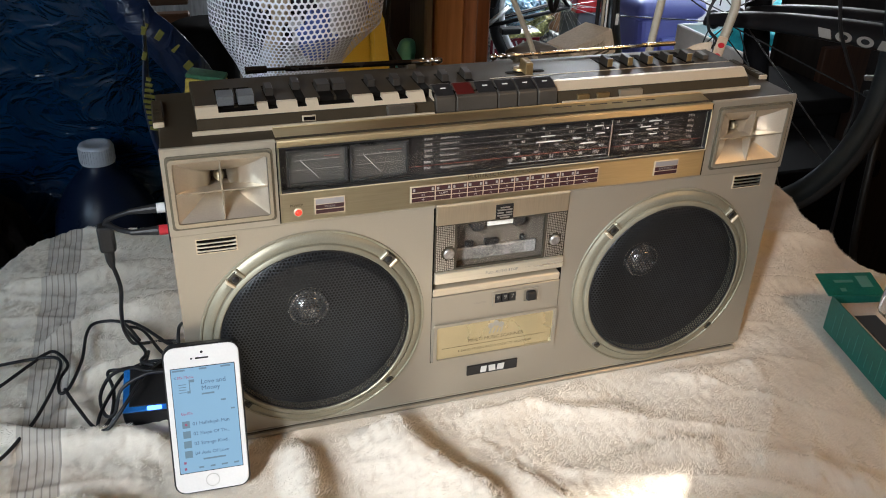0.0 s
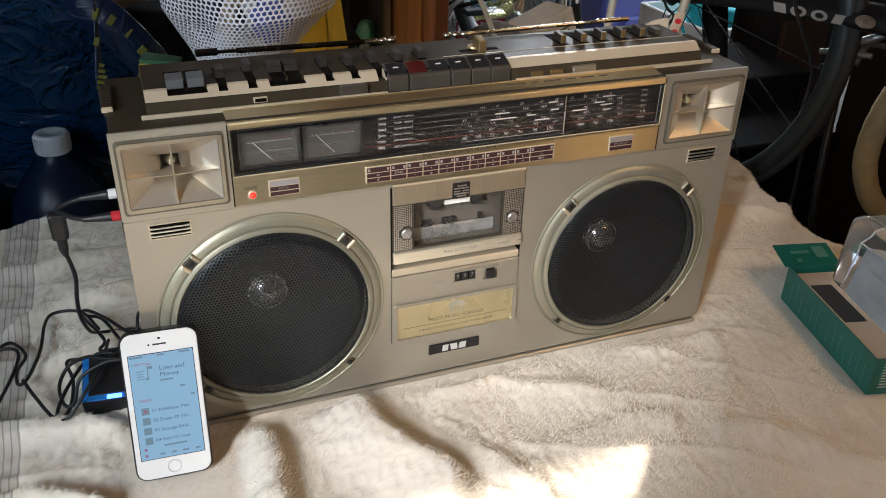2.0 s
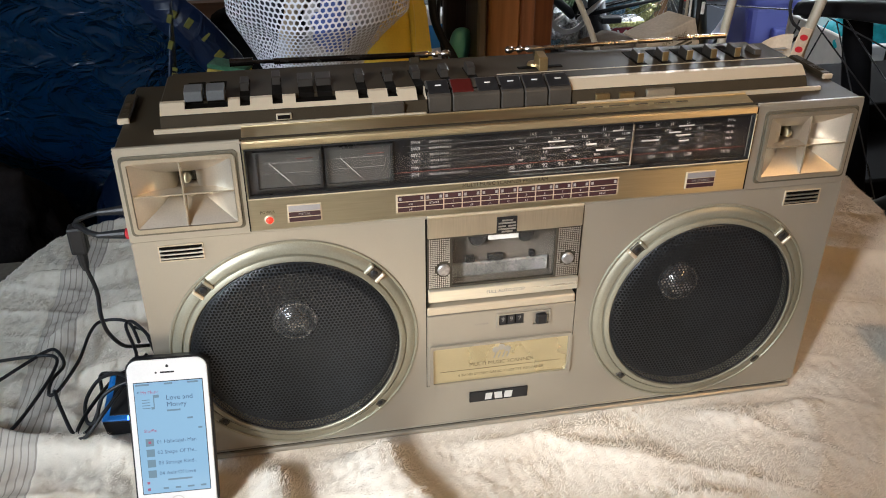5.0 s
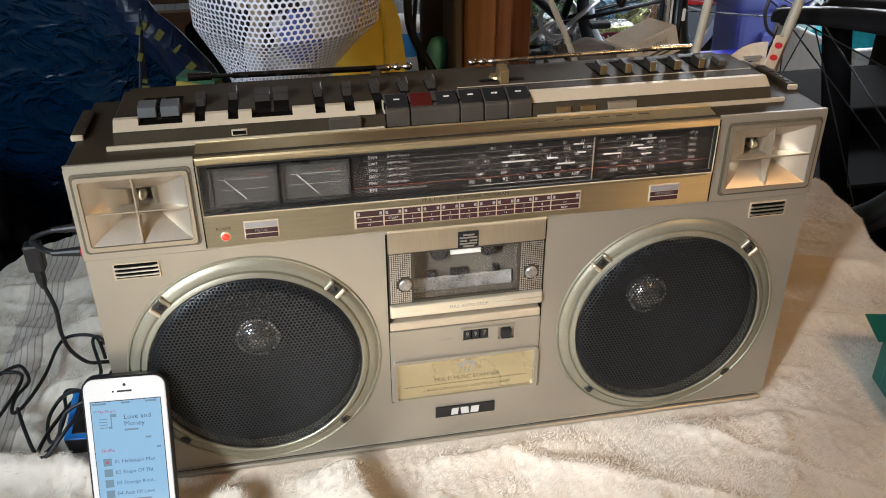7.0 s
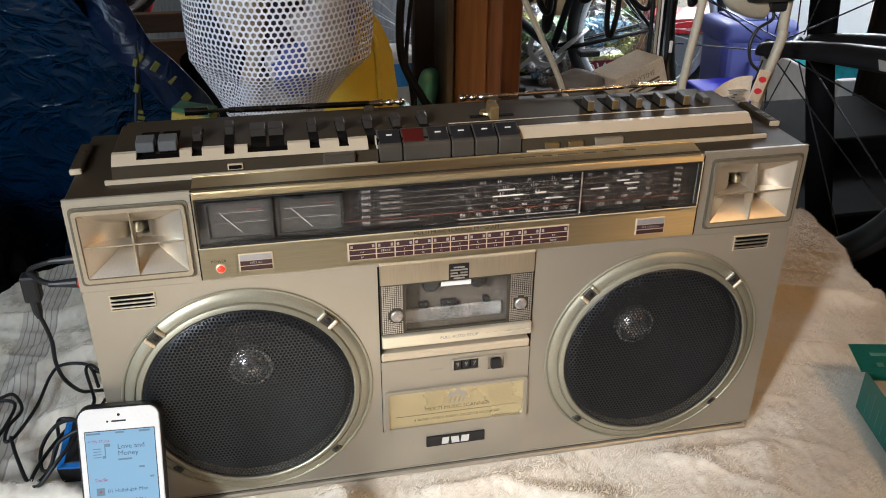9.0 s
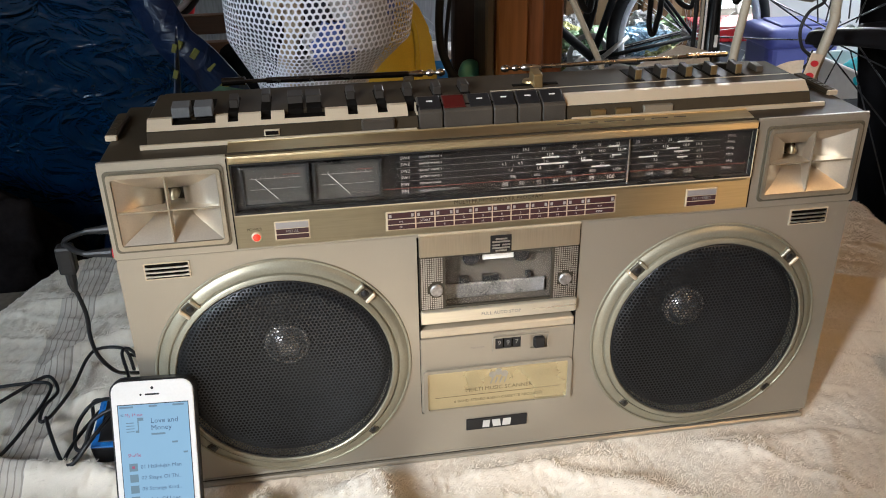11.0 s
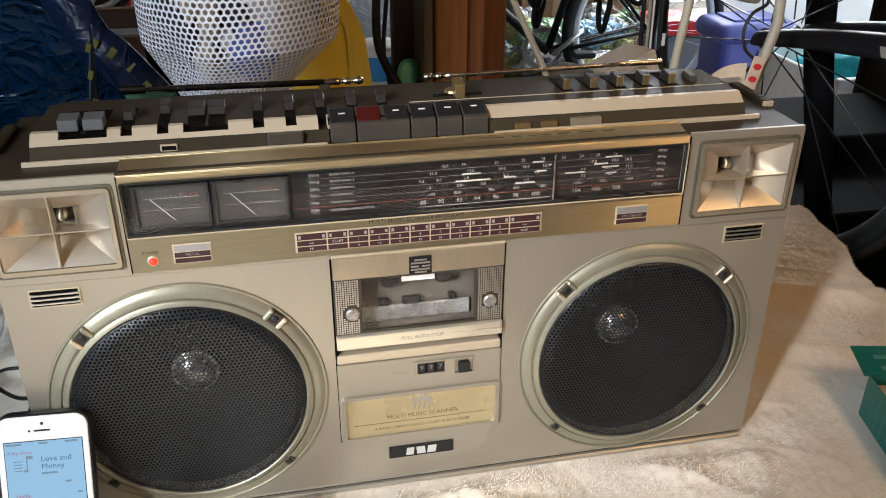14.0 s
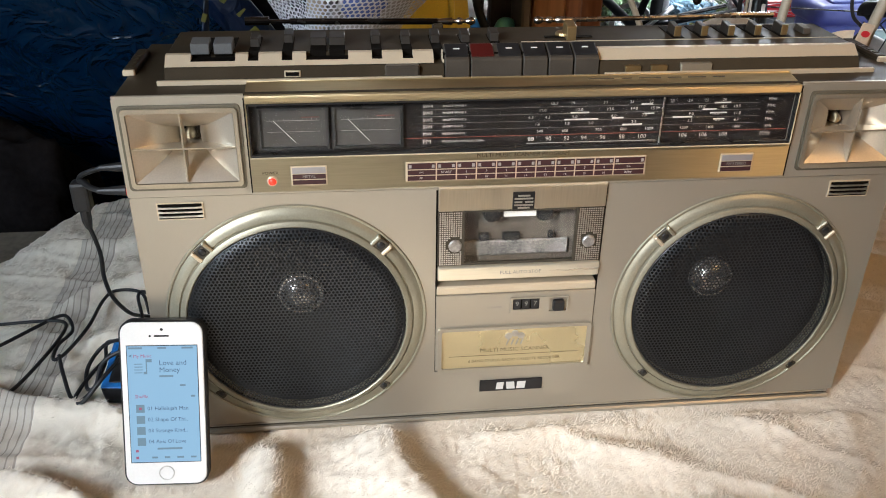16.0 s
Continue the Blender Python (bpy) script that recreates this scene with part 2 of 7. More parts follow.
def smooth_path(points, steps=8, closed=False):
    pts = [Vector(p) for p in points]
    out = []
    n = len(pts)
    for i in range(n if closed else n - 1):
        if closed:
            p0, p1, p2, p3 = pts[i - 1], pts[i], pts[(i + 1) % n], pts[(i + 2) % n]
        else:
            p0, p1, p2, p3 = pts[max(i - 1, 0)], pts[i], pts[i + 1], pts[min(i + 2, n - 1)]
        for k in range(steps):
            t = k / steps
            out.append(0.5 * (2 * p1 + (p2 - p0) * t + (2 * p0 - 5 * p1 + 4 * p2 - p3) * t * t + (3 * p1 - p0 - 3 * p2 + p3) * t ** 3))
    if not closed:
        out.append(pts[-1])
    return out


def tube(bm, points, r, n=8, closed=False, flat=1.0):
    """A tube of radius r (one number, or one for each point) along the points."""
    pts = [Vector(p) for p in points]
    k = len(pts)
    rs = r if isinstance(r, (list, tuple)) else [r] * k
    rings, side = [], None
    for i, p in enumerate(pts):
        d = (pts[(i + 1) % k] - pts[i - 1]) if closed else (pts[min(i + 1, k - 1)] - pts[max(i - 1, 0)])
        d = d.normalized() if d.length > 1e-9 else Vector((0, 0, 1))
        if side is None:
            side = d.orthogonal().normalized()
        side = (side - d * side.dot(d))
        side = side.normalized() if side.length > 1e-6 else d.orthogonal().normalized()
        up = d.cross(side)
        rings.append([bm.verts.new(p + rs[i] * (math.cos(2 * math.pi * a / n) * side + flat * math.sin(2 * math.pi * a / n) * up)) for a in range(n)])
    pairs = list(zip(rings, rings[1:])) + ([(rings[-1], rings[0])] if closed else [])
    for a, b in pairs:
        for i in range(n):
            j = (i + 1) % n
            bm.faces.new((a[i], a[j], b[j], b[i]))
    if not closed:
        bm.faces.new(list(reversed(rings[0])))
        bm.faces.new(rings[-1])
    return bm


def rod(points, r, n=8, steps=8):
    pts = smooth_path(points, steps) if len(points) > 2 else points
    return tube(bmesh.new(), pts, r, n)


def sheet_with_holes(bm, outline, holes, y0, y1):
    """A plate in the xz plane from y0 (front) to y1 (back), with openings right through it."""
    loops = [outline, *holes]
    edges, fronts = [], []
    for lp in loops:
        vs = [bm.verts.new((x, y0, z)) for x, z in lp]
        fronts.append(vs)
        edges += [bm.edges.new((vs[i], vs[(i + 1) % len(vs)])) for i in range(len(vs))]
    bmesh.ops.triangle_fill(bm, use_beauty=True, use_dissolve=False, edges=edges)
    bmesh.ops.recalc_face_normals(bm, faces=bm.faces)
    faces = list(bm.faces)
    if faces and faces[0].normal.y > 0:
        for f in faces:
            f.normal_flip()
    for vs in fronts:
        back = [bm.verts.new((v.co.x, y1, v.co.z)) for v in vs]
        for i in range(len(vs)):
            j = (i + 1) % len(vs)
            bm.faces.new((vs[i], vs[j], back[j], back[i]))
    bmesh.ops.recalc_face_normals(bm, faces=bm.faces)
    return bm


def rect(x0, x1, z0, z1, r=0.0, n=4):
    if not r:
        return [(x0, z0), (x1, z0), (x1, z1), (x0, z1)]
    out = []
    for cx, cz, a0 in ((x1 - r, z0 + r, -90), (x1 - r, z1 - r, 0), (x0 + r, z1 - r, 90), (x0 + r, z0 + r, 180)):
        out += [(cx + r * math.cos(radians(a0 + 90 * i / n)), cz + r * math.sin(radians(a0 + 90 * i / n))) for i in range(n + 1)]
    return out


def circle(x, z, r, n=64):
    return [(x + r * math.cos(2 * math.pi * i / n), z + r * math.sin(2 * math.pi * i / n)) for i in range(n)]


def text_mesh(words, size, m, align="LEFT", depth=0.0):
    """Letters in Blender's own font as a bmesh, upright in the xz plane and facing -y before m."""
    cu = bpy.data.curves.new("letters", "FONT")
    cu.body, cu.size, cu.align_x, cu.align_y, cu.resolution_u, cu.extrude = words, size, align, "CENTER", 2, depth
    ob = bpy.data.objects.new("letters", cu)
    me = ob.to_mesh()
    bm = bmesh.new()
    bm.from_mesh(me)
    ob.to_mesh_clear()
    bpy.data.objects.remove(ob)
    bpy.data.curves.remove(cu)
    bmesh.ops.transform(bm, matrix=m @ FRONT, verts=bm.verts)
    return bm


def merge(bm, other):
    me = bpy.data.meshes.new("tmp")
    other.to_mesh(me)
    other.free()
    bm.from_mesh(me)
    bpy.data.meshes.remove(me)
    return bm


def words(items, y):
    """Several short texts, (text, x, z, size, align), in one plane that faces -y."""
    bm = bmesh.new()
    for w, x, z, s, a in items:
        merge(bm, text_mesh(w, s, Matrix.Translation((x, y, z)), a))
    return bm


def hex_sheet(inside, place, pitch, wall, extent):
    """A perforated sheet of hexagonal holes: inside(u, v) picks the cells, place(u, v) bends them into space."""
    bm = bmesh.new()
    dv, rows = pitch * 0.8660254, []
    hole = pitch / math.sqrt(3) * (1 - wall)
    outer = pitch / math.sqrt(3)
    made = {}

    def vert(u, v):
        key = (round(u / pitch * 200), round(v / pitch * 200))
        if key not in made:
            made[key] = bm.verts.new(place(u, v))
        return made[key]

    u0, u1, v0, v1 = extent
    for j in range(int((v1 - v0) / dv) + 1):
        for i in range(int((u1 - u0) / pitch) + 1):
            u, v = u0 + (i + 0.5 * (j % 2)) * pitch, v0 + j * dv
            if not inside(u, v):
                continue
            a = [radians(30 + 60 * k) for k in range(6)]
            o = [vert(u + outer * math.cos(t), v + outer * math.sin(t)) for t in a]
            h = [bm.verts.new(place(u + hole * math.cos(t), v + hole * math.sin(t))) for t in a]
            for k in range(6):
                q = [o[k], o[(k + 1) % 6], h[(k + 1) % 6], h[k]]
                if len(set(q)) == 4:
                    bm.faces.new(q)
    return bm


# ---- the radio cassette recorder ----
SPEAKERS = ((-0.1715, 0.1178), (0.1703, 0.1160))
HORNS = ((-0.238, 0.2605), (0.2375, 0.2605))


def build_radio():
    radio = thing("radio_cassette_recorder", 0, 0.065, 0.010,
                  "large champagne-silver boombox with two round speakers, standing on a towel", "boombox")
    # cabinet: five sides, open at the front, with grooves round its foot
    bm = bmesh.new()
    box(bm, -0.279, 0.279, 0.004, 0.128, 0.022, 0.293, 0.004, 2)
    bmesh.ops.delete(bm, geom=[f for f in bm.faces if f.normal.y < -0.9], context="FACES")
    part("cabinet", bm, CHAMPAGNE, radio)
    for z0, z1, inset in ((0.010, 0.0145, 0.0), (0.0165, 0.0195, 0.0012)):
        part("foot_rail", boxed(-0.2795 + inset, 0.2795 - inset, inset, 0.127, z0, z1, 0.0012), CHAMPAGNE, radio)
    part("foot_groove", boxed(-0.2765, 0.2765, 0.0035, 0.124, 0.0138, 0.0225), WELL, radio)
    # lower front with the speaker openings and the cassette bay
    bm = bmesh.new()
    sheet_with_holes(bm, rect(-0.28, 0.28, 0.0208, 0.2238, 0.002), [circle(x, z, 0.0862) for x, z in SPEAKERS] + [rect(-0.0672, 0.0592, 0.0615, 0.2225)], 0.0, 0.006)
    part("front_panel", bm, CHAMPAGNE, radio, "flat champagne-painted front panel")
    # upper front with tweeter and dial openings, a little proud
    bm = bmesh.new()
    holes = [rect(x - 0.0347, x + 0.0347, z - 0.0250, z + 0.0250, 0.002) for x, z in HORNS] + [rect(-0.1935, 0.1875, 0.2535, 0.2898)]
    sheet_with_holes(bm, rect(-0.2802, 0.2802, 0.2248, 0.2955, 0.0015), holes, -0.0016, 0.006)
    part("upper_front_panel", bm, CHAMPAGNE, radio)
    part("seam_shadow_strip", boxed(-0.2785, 0.2785, 0.002, 0.006, 0.2230, 0.2255), SLOT, radio)
    part("control_plate", boxed(-0.1955, 0.1905, -0.0022, -0.0012, 0.2262, 0.2532, 0.0003), BRUSHED, radio, "brushed champagne-gold metal plate")
    for x in (-0.1958, 0.1908):
        part("panel_joint", boxed(x - 0.0004, x + 0.0004, -0.0023, 0.0, 0.2262, 0.2945), SLOT, radio)

    # --- speakers ---
    for cx, cz in SPEAKERS:
        at = Matrix.Translation((cx, 0, cz)) @ FRONT
        ring = part("speaker_ring", revolve(bmesh.new(), [(0.0976, 0.0002), (0.0970, 0.0014), (0.0958, 0.0014), (0.0952, 0.0004), (0.0944, 0.0008), (0.0930, 0.0020), (0.0905, 0.0030), (0.0878, 0.0034), (0.0874, 0.0024), (0.0866, 0.0024), (0.0860, 0.0048), (0.0842, 0.0058), (0.0826, 0.0062), (0.0818, 0.0056), (0.0812, 0.0030), (0.0812, -0.006)], 112, at),
                    RING, radio, "olive-silver trim ring", smooth="crisp")
        for k, a in enumerate((45, 135, 225, 315)):
            ca, sa = math.cos(radians(a)), math.sin(radians(a))
            m = Matrix.Translation((cx + 0.0905 * ca, 0, cz + 0.0905 * sa)) @ Matrix.Rotation(-radians(a - 90), 4, "Y")
            if sa > 0:
                for s in (-1, 1):
                    # one lug of each pair is coloured paler, as its lit side
                    part("screw_lug", boxed(s * 0.0058 - 0.0015, s * 0.0058 + 0.0015, -0.0056, 0.0, -0.0052, 0.0046, 0.0008, 1, m), CHAMPAGNE_LIGHT if s * ca > 0 else RING, ring)
                part("screw_well", boxed(-0.0046, 0.0046, -0.0042, -0.0015, -0.0050, 0.0044, 0.0006, 1, m), WELL, ring)
            else:
                part("screw_well", boxed(-0.0040, 0.0040, -0.0036, -0.0015, -0.0028, 0.0030, 0.0006, 1, m), WELL, ring)
            sc = bmesh.new()
            disc(sc, 0, -0.0048 if sa > 0 else -0.0040, -0.0004, 0.0030 if sa > 0 else 0.0024, 0.002, 16, 0.0006)
            bmesh.ops.transform(sc, matrix=m, verts=sc.verts)
            screw = part("screw", sc, BLACK_PLASTIC, ring, "black cross-head screw", smooth=True)
        grille = part("grille", hex_sheet(lambda u, v: u * u + v * v < 0.0808 ** 2,
                      lambda u, v: (cx + u, -0.0046 - 0.0042 * min(1.0, max(0.0, 1 - math.hypot(u, v) / 0.0818) / 0.10) ** 0.6 - 0.0012 * (1 - (u * u + v * v) / 0.0067), cz + v), 0.0029, 0.35, (-0.084, 0.084, -0.084, 0.084)),
                      GRILLE, radio, "black perforated steel grille")
        part("grille_rim", revolve(bmesh.new(), [(0.0812, 0.0040), (0.0809, 0.0054), (0.0802, 0.0056), (0.0798, 0.0040)], 96, at), GRILLE, grille, smooth=True)
        cone = part("speaker_cone", revolve(bmesh.new(), [(0.0862, -0.005), (0.080, -0.006), (0.077, -0.0035), (0.073, -0.0035), (0.070, -0.007), (0.050, -0.020), (0.030, -0.034), (0.0185, -0.042)], 64, at),
                    CONE, radio, "dark paper cone", smooth=True)
        part("dust_cap", revolve(bmesh.new(), [(0.0186, -0.0412), (0.0184, -0.0372), (0.0172, -0.0366), (0.0162, -0.0372), (0.0145, -0.0345), (0.0115, -0.0318), (0.008, -0.0297), (0.004, -0.0286), (0, -0.0282)], 40, at), DUSTCAP, cone, "silvery domed dust cap", smooth=True)

    # --- horn tweeters ---
    for cx, cz in HORNS:
        bm = bmesh.new()
        sheet_with_holes(bm, rect(cx - 0.0374, cx + 0.0374, cz - 0.0282, cz + 0.0282, 0.003), [rect(cx - 0.0347, cx + 0.0347, cz - 0.0250, cz + 0.0250, 0.002)], -0.0042, -0.0012)
        horn = part("tweeter", bm, FRAME_GREY, radio, "rectangular horn tweeter with a grey bezel")
        bm = bmesh.new()
        sheet_with_holes(bm, rect(cx - 0.0394, cx + 0.0394, cz - 0.0303, cz + 0.0303, 0.003), [rect(cx - 0.0376, cx + 0.0376, cz - 0.0284, cz + 0.0284, 0.003)], -0.0026, -0.0012)
        part("outer_bezel", bm, GROOVE, horn, "dark groove line round the bezel")
        bm = bmesh.new()
        walls = (((-1, -1), (1, -1)), ((1, -1), (1, 1)), ((1, 1), (-1, 1)), ((-1, 1), (-1, -1)))
        for (ax, az), (ex, ez) in walls:
            strip = []
            for i in range(13):
                t = i / 12
                f = (1 - t) ** 2.4
                hw, hh = 0.0058 + (0.0343 - 0.0058) * f, 0.0050 + (0.0247 - 0.0050) * f
                y = -0.0030 + 0.042 * t
                row = []
                for k in range(5):
                    u = k / 4
                    pinch = 1 - 0.05 * math.sin(math.pi * t) * math.sin(math.pi * u)
                    px, pz = (ax + (ex - ax) * u) * hw, (az + (ez - az) * u) * hh
                    row.append(bm.verts.new((cx + px * (pinch if ax == ex else 1), y, cz + pz * (pinch if az == ez else 1))))
                strip.append(row)
            for a, b in zip(strip, strip[1:]):
                for k in range(4):
                    bm.faces.new((a[k], a[k + 1], b[k + 1], b[k]))
        bmesh.ops.remove_doubles(bm, verts=bm.verts, dist=0.00002)
        for e in bm.edges:
            if len(e.link_faces) == 2 and e.calc_face_angle() > radians(35):
                e.smooth = False
        part("horn", bm, HORN, horn, "flared silver-painted horn", smooth=True)
        # dark plate gives the shade deep inside the horn
        part("throat", boxed(cx - 0.009, cx + 0.009, 0.0310, 0.035, cz - 0.008, cz + 0.008), WELL, horn)
        for name, ends in (("upright_vane", ((0, -0.0240), (0, 0.0240))), ("level_vane", ((-0.0335, 0), (0.0335, 0)))):
            vane = bmesh.new()
            loop = []
            for w in (-0.00045, 0.00045):
                o = (w, 0) if name == "upright_vane" else (0, w)
                loop.append([vane.verts.new((cx + ex * k + o[0], y, cz + ez * k + o[1])) for (ex, ez), k, y in
                             ((ends[0], 1.0, -0.0026), (ends[1], 1.0, -0.0026), (ends[1], 0.72, 0.0045), (ends[1], 0.20, 0.0085), (ends[0], 0.20, 0.0085), (ends[0], 0.72, 0.0045))])
            va, vb = loop
            vane.faces.new(va)
            vane.faces.new(list(reversed(vb)))
            for k in range(6):
                vane.faces.new((va[k], vb[k], vb[(k + 1) % 6], va[(k + 1) % 6]))
            bmesh.ops.recalc_face_normals(vane, faces=vane.faces)
            part(name, vane, HORN, horn)
            # thin bar in another metal, drawn for the vane's lit front edge
            hx, hz = (0.0006, 0.0243) if name == "upright_vane" else (0.0339, 0.0006)
            part("vane_edge", boxed(cx - hx, cx + hx, -0.0036, -0.0027, cz - hz, cz + hz, 0.0002), FRAME_GREY, horn, "bar for the lit front edge of a vane")
        phase = revolve(bmesh.new(), [(0, 0), (0.003, -0.002), (0.0042, -0.007), (0.0042, -0.014)], 16, Matrix.Translation((cx, 0.0200, cz)) @ FRONT)
        part("phase_plug", phase, BRUSHED, horn, smooth=True)

    # --- slotted vents under the tweeters ---
    for x0 in (-0.2625, 0.2300):
        x1, z0, z1 = x0 + 0.0318, 0.2066, 0.2198
        bm = bmesh.new()
        sheet_with_holes(bm, rect(x0, x1, z0, z1), [rect(x0 + 0.0009, x1 - 0.0009, z0 + 0.0008, z1 - 0.0008)], -0.0012, 0.003)
        vent = part("vent", bm, CHAMPAGNE_LIGHT, radio)
        part("vent_backing", boxed(x0 + 0.0006, x1 - 0.0006, -0.0006, -0.0002, z0 + 0.0006, z1 - 0.0006), SLOT, vent)
        for k in range(3):
            z = z0 + 0.0033 + 0.0033 * k
            slat = bmesh.new()
            pts = ((x0 + 0.0008, z - 0.0013), (x1 - 0.0008, z - 0.0013), (x1 - 0.0008, z + 0.0004), (x1 - 0.0050, z - 0.0002), (x0 + 0.0040, z - 0.0002), (x0 + 0.0008, z + 0.0004))
            fr = [slat.verts.new((x, -0.0015, zz)) for x, zz in pts]
            bk = [slat.verts.new((x, -0.0006, zz)) for x, zz in pts]
            slat.faces.new(fr)
            slat.faces.new(list(reversed(bk)))
            for q in range(6):
                slat.faces.new((fr[q], bk[q], bk[(q + 1) % 6], fr[(q + 1) % 6]))
            bmesh.ops.recalc_face_normals(slat, faces=slat.faces)
            part("slat", slat, ALU, vent)

    # --- tuner window ---
    X0, X1, Z0, Z1 = -0.1935, 0.1875, 0.2535, 0.2898
    dial = part("tuning_dial", boxed(X0, X1, 0.0004, 0.0050, Z0, Z1), DIAL, radio, "black tuning dial with white print")
    bm = bmesh.new()
    sheet_with_holes(bm, rect(-0.1948, 0.1888, 0.2526, 0.2906, 0.001), [rect(-0.1932, 0.1874, 0.2545, 0.2896)], -0.0044, -0.0006)
    part("window_frame", bm, WINDOW_FRAME, dial)
    pane = part("clear_cover", boxed(-0.1931, 0.1873, -0.0038, -0.0032, 0.2546, 0.2895), CLEAR, dial, "clear acrylic cover")
    pane.visible_shadow = False
    # opaque pale bars stand in for light caught in the clear cover's edges
    part("cover_edge", boxed(-0.1950, 0.1890, -0.0052, -0.0030, 0.2521, 0.2530, 0.0003), CHAMPAGNE_LIGHT, dial, "pale opaque bar for the clear cover's bright edge")
    for x in (-0.1950, 0.1882):
        part("cover_edge", boxed(x, x + 0.0010, -0.0052, -0.0030, 0.2530, 0.2906, 0.0003), BRUSHED, dial)
    for x0, x1 in ((-0.1862, -0.1430), (-0.1368, -0.0925)):
        bm = bmesh.new()
        sheet_with_holes(bm, rect(x0 - 0.002, x1 + 0.002, 0.2572, 0.2872), [rect(x0, x1, 0.2590, 0.2853)], -0.0024, 0.0003)
        meter = part("level_meter", bm, WINDOW_FRAME, dial)
        part("meter_face", boxed(x0, x1, -0.0006, 0.0002, 0.2590, 0.2853), METER, meter, "smoky grey meter face")
        mid = (x0 + x1) / 2
        needle = tube(bmesh.new(), [(mid - 0.013, -0.0012, 0.2778), (mid + 0.001, -0.0012, 0.2622)], 0.00022, 5)
        part("needle", needle, PRINT, meter)
        sc = bmesh.new()
        box(sc, x0 + 0.004, x1 - 0.004, -0.0009, -0.0005, 0.2776, 0.2778)
        box(sc, x0 + 0.004, x1 - 0.004, -0.0009, -0.0005, 0.2697, 0.26985)
        for k in range(11):
            xx = x0 + 0.006 + (x1 - x0 - 0.012) * k / 10
            box(sc, xx - 0.00012, xx + 0.00012, -0.0009, -0.0005, 0.2778, 0.2790 + 0.0006 * (k % 2))
        part("scale", sc, PRINT_GREY, meter)
        part("red_zone", boxed(x1 - 0.016, x1 - 0.004, -0.0010, -0.0006, 0.2798, 0.2802), RED_LINE, meter)
    rows = (0.2852, 0.2803, 0.2753, 0.2704, 0.2652, 0.2595)
    y = 0.0001
    items = []
    for k, z in enumerate(rows):
        items.append((("SW4", "SW3", "SW2", "SW1", "MW", "FM")[k], -0.0770, z, 0.0046 if k == 5 else 0.0034, "LEFT"))
        items.append((("SHORT WAVE 4", "SHORT WAVE 3", "SHORT WAVE 2", "SHORT WAVE 1", "MEDIUM WAVE", "FREQUENCY MODULATION")[k], -0.0635, z, 0.0023, "LEFT"))
        items.append((("MHz", "MHz", "MHz", "MHz", "kHz", "MHz")[k], 0.1745, z, 0.0042 if k == 5 else 0.0032, "RIGHT"))
    marks = (
        ((18.5, 0.014), (19, 0.027), (20, 0.050), (21, 0.069), (22, 0.083), (23, 0.098), (24, 0.111), (25, 0.123), (26, 0.136)),
        ((11.0, 0.006), (12.0, 0.032), (13.0, 0.054), (14.0, 0.071), (15.0, 0.0855), (17.0, 0.120), (18.0, 0.136), (18.5, 0.146)),
        ((4.3, -0.002), (4.5, 0.010), (5.0, 0.029), (6.0, 0.057), (7.0, 0.079), (9.0, 0.113), (10.0, 0.131), (11.0, 0.147)),
        ((1.6, 0.003), (1.8, 0.024), (2.0, 0.041), (2.5, 0.072), (3.5, 0.113), (4.0, 0.133), (4.3, 0.147)),
        ((540, 0.005), (600, 0.023), (700, 0.047), (800, 0.065), (1000, 0.0835), (1200, 0.109), (1400, 0.128), (1600, 0.148)),
        ((88, -0.001), (90, 0.0115), (92, 0.0245), (94, 0.0370), (96, 0.0505), (98, 0.0645), (100, 0.0790), (104, 0.1090), (106, 0.1240), (108, 0.1390)),
    )
    for z, row in zip(rows, marks):
        for v, x in row:
            items.append((str(v), x, z, 0.0044 if z == rows[5] else 0.0031, "CENTER"))
    part("lettering", words(items, y), DIAL_PRINT, dial, "white lettering")
    bm = bmesh.new()
    for z in (0.2827, 0.2778, 0.2728, 0.2678):
        box(bm, -0.080, 0.163, y, y + 0.0004, z - 0.00012, z + 0.00012)
    part("scale_lines", bm, PRINT_DIM, dial)
    bm = bmesh.new()
    for x0, x1, z in ((0.026, 0.039, 0.2782), (0.022, 0.046, 0.2733), (0.064, 0.078, 0.2686), (0.076, 0.084, 0.2833), (0.088, 0.0895, 0.2806), (0.056, 0.064, 0.2738), (0.079, 0.086, 0.2765), (0.100, 0.114, 0.2732),
                      (0.121, 0.131, 0.2785), (0.129, 0.141, 0.2832), (0.127, 0.139, 0.2758), (0.130, 0.138, 0.2712)):
        box(bm, x0, x1, y - 0.0002, y + 0.0004, z - 0.00045, z + 0.00045)
    part("band_marks", bm, DIAL_PRINT, dial)
    part("red_line", boxed(-0.090, 0.186, y, y + 0.0004, 0.2622, 0.2626), RED_LINE, dial)
    part("tuning_pointer", boxed(0.0905, 0.0919, -0.0028, -0.0016, 0.2545, 0.2892, 0.0003), CHROME, dial, "upright white tuning pointer")
    part("scale_baseline", boxed(-0.004, 0.0895, y, y + 0.0004, 0.2562, 0.2566), PRINT_GREY, dial)

    # ledge over the window: clear lip on a brass-coloured strip
    ledge = bmesh.new()
    vs = [ledge.verts.new(p) for p in ((-0.195, -0.0034, 0.2906), (-0.195, -0.0034, 0.2952), (-0.195, 0.0185, 0.2990), (-0.195, 0.0185, 0.2930), (-0.195, 0.004, 0.2906))]
    f = ledge.faces.new(vs)
    ex = bmesh.ops.extrude_face_region(ledge, geom=[f])
    for v in ex["geom"]:
        if isinstance(v, bmesh.types.BMVert):
            v.co.x = 0.1895
    bmesh.ops.recalc_face_normals(ledge, faces=ledge.faces)
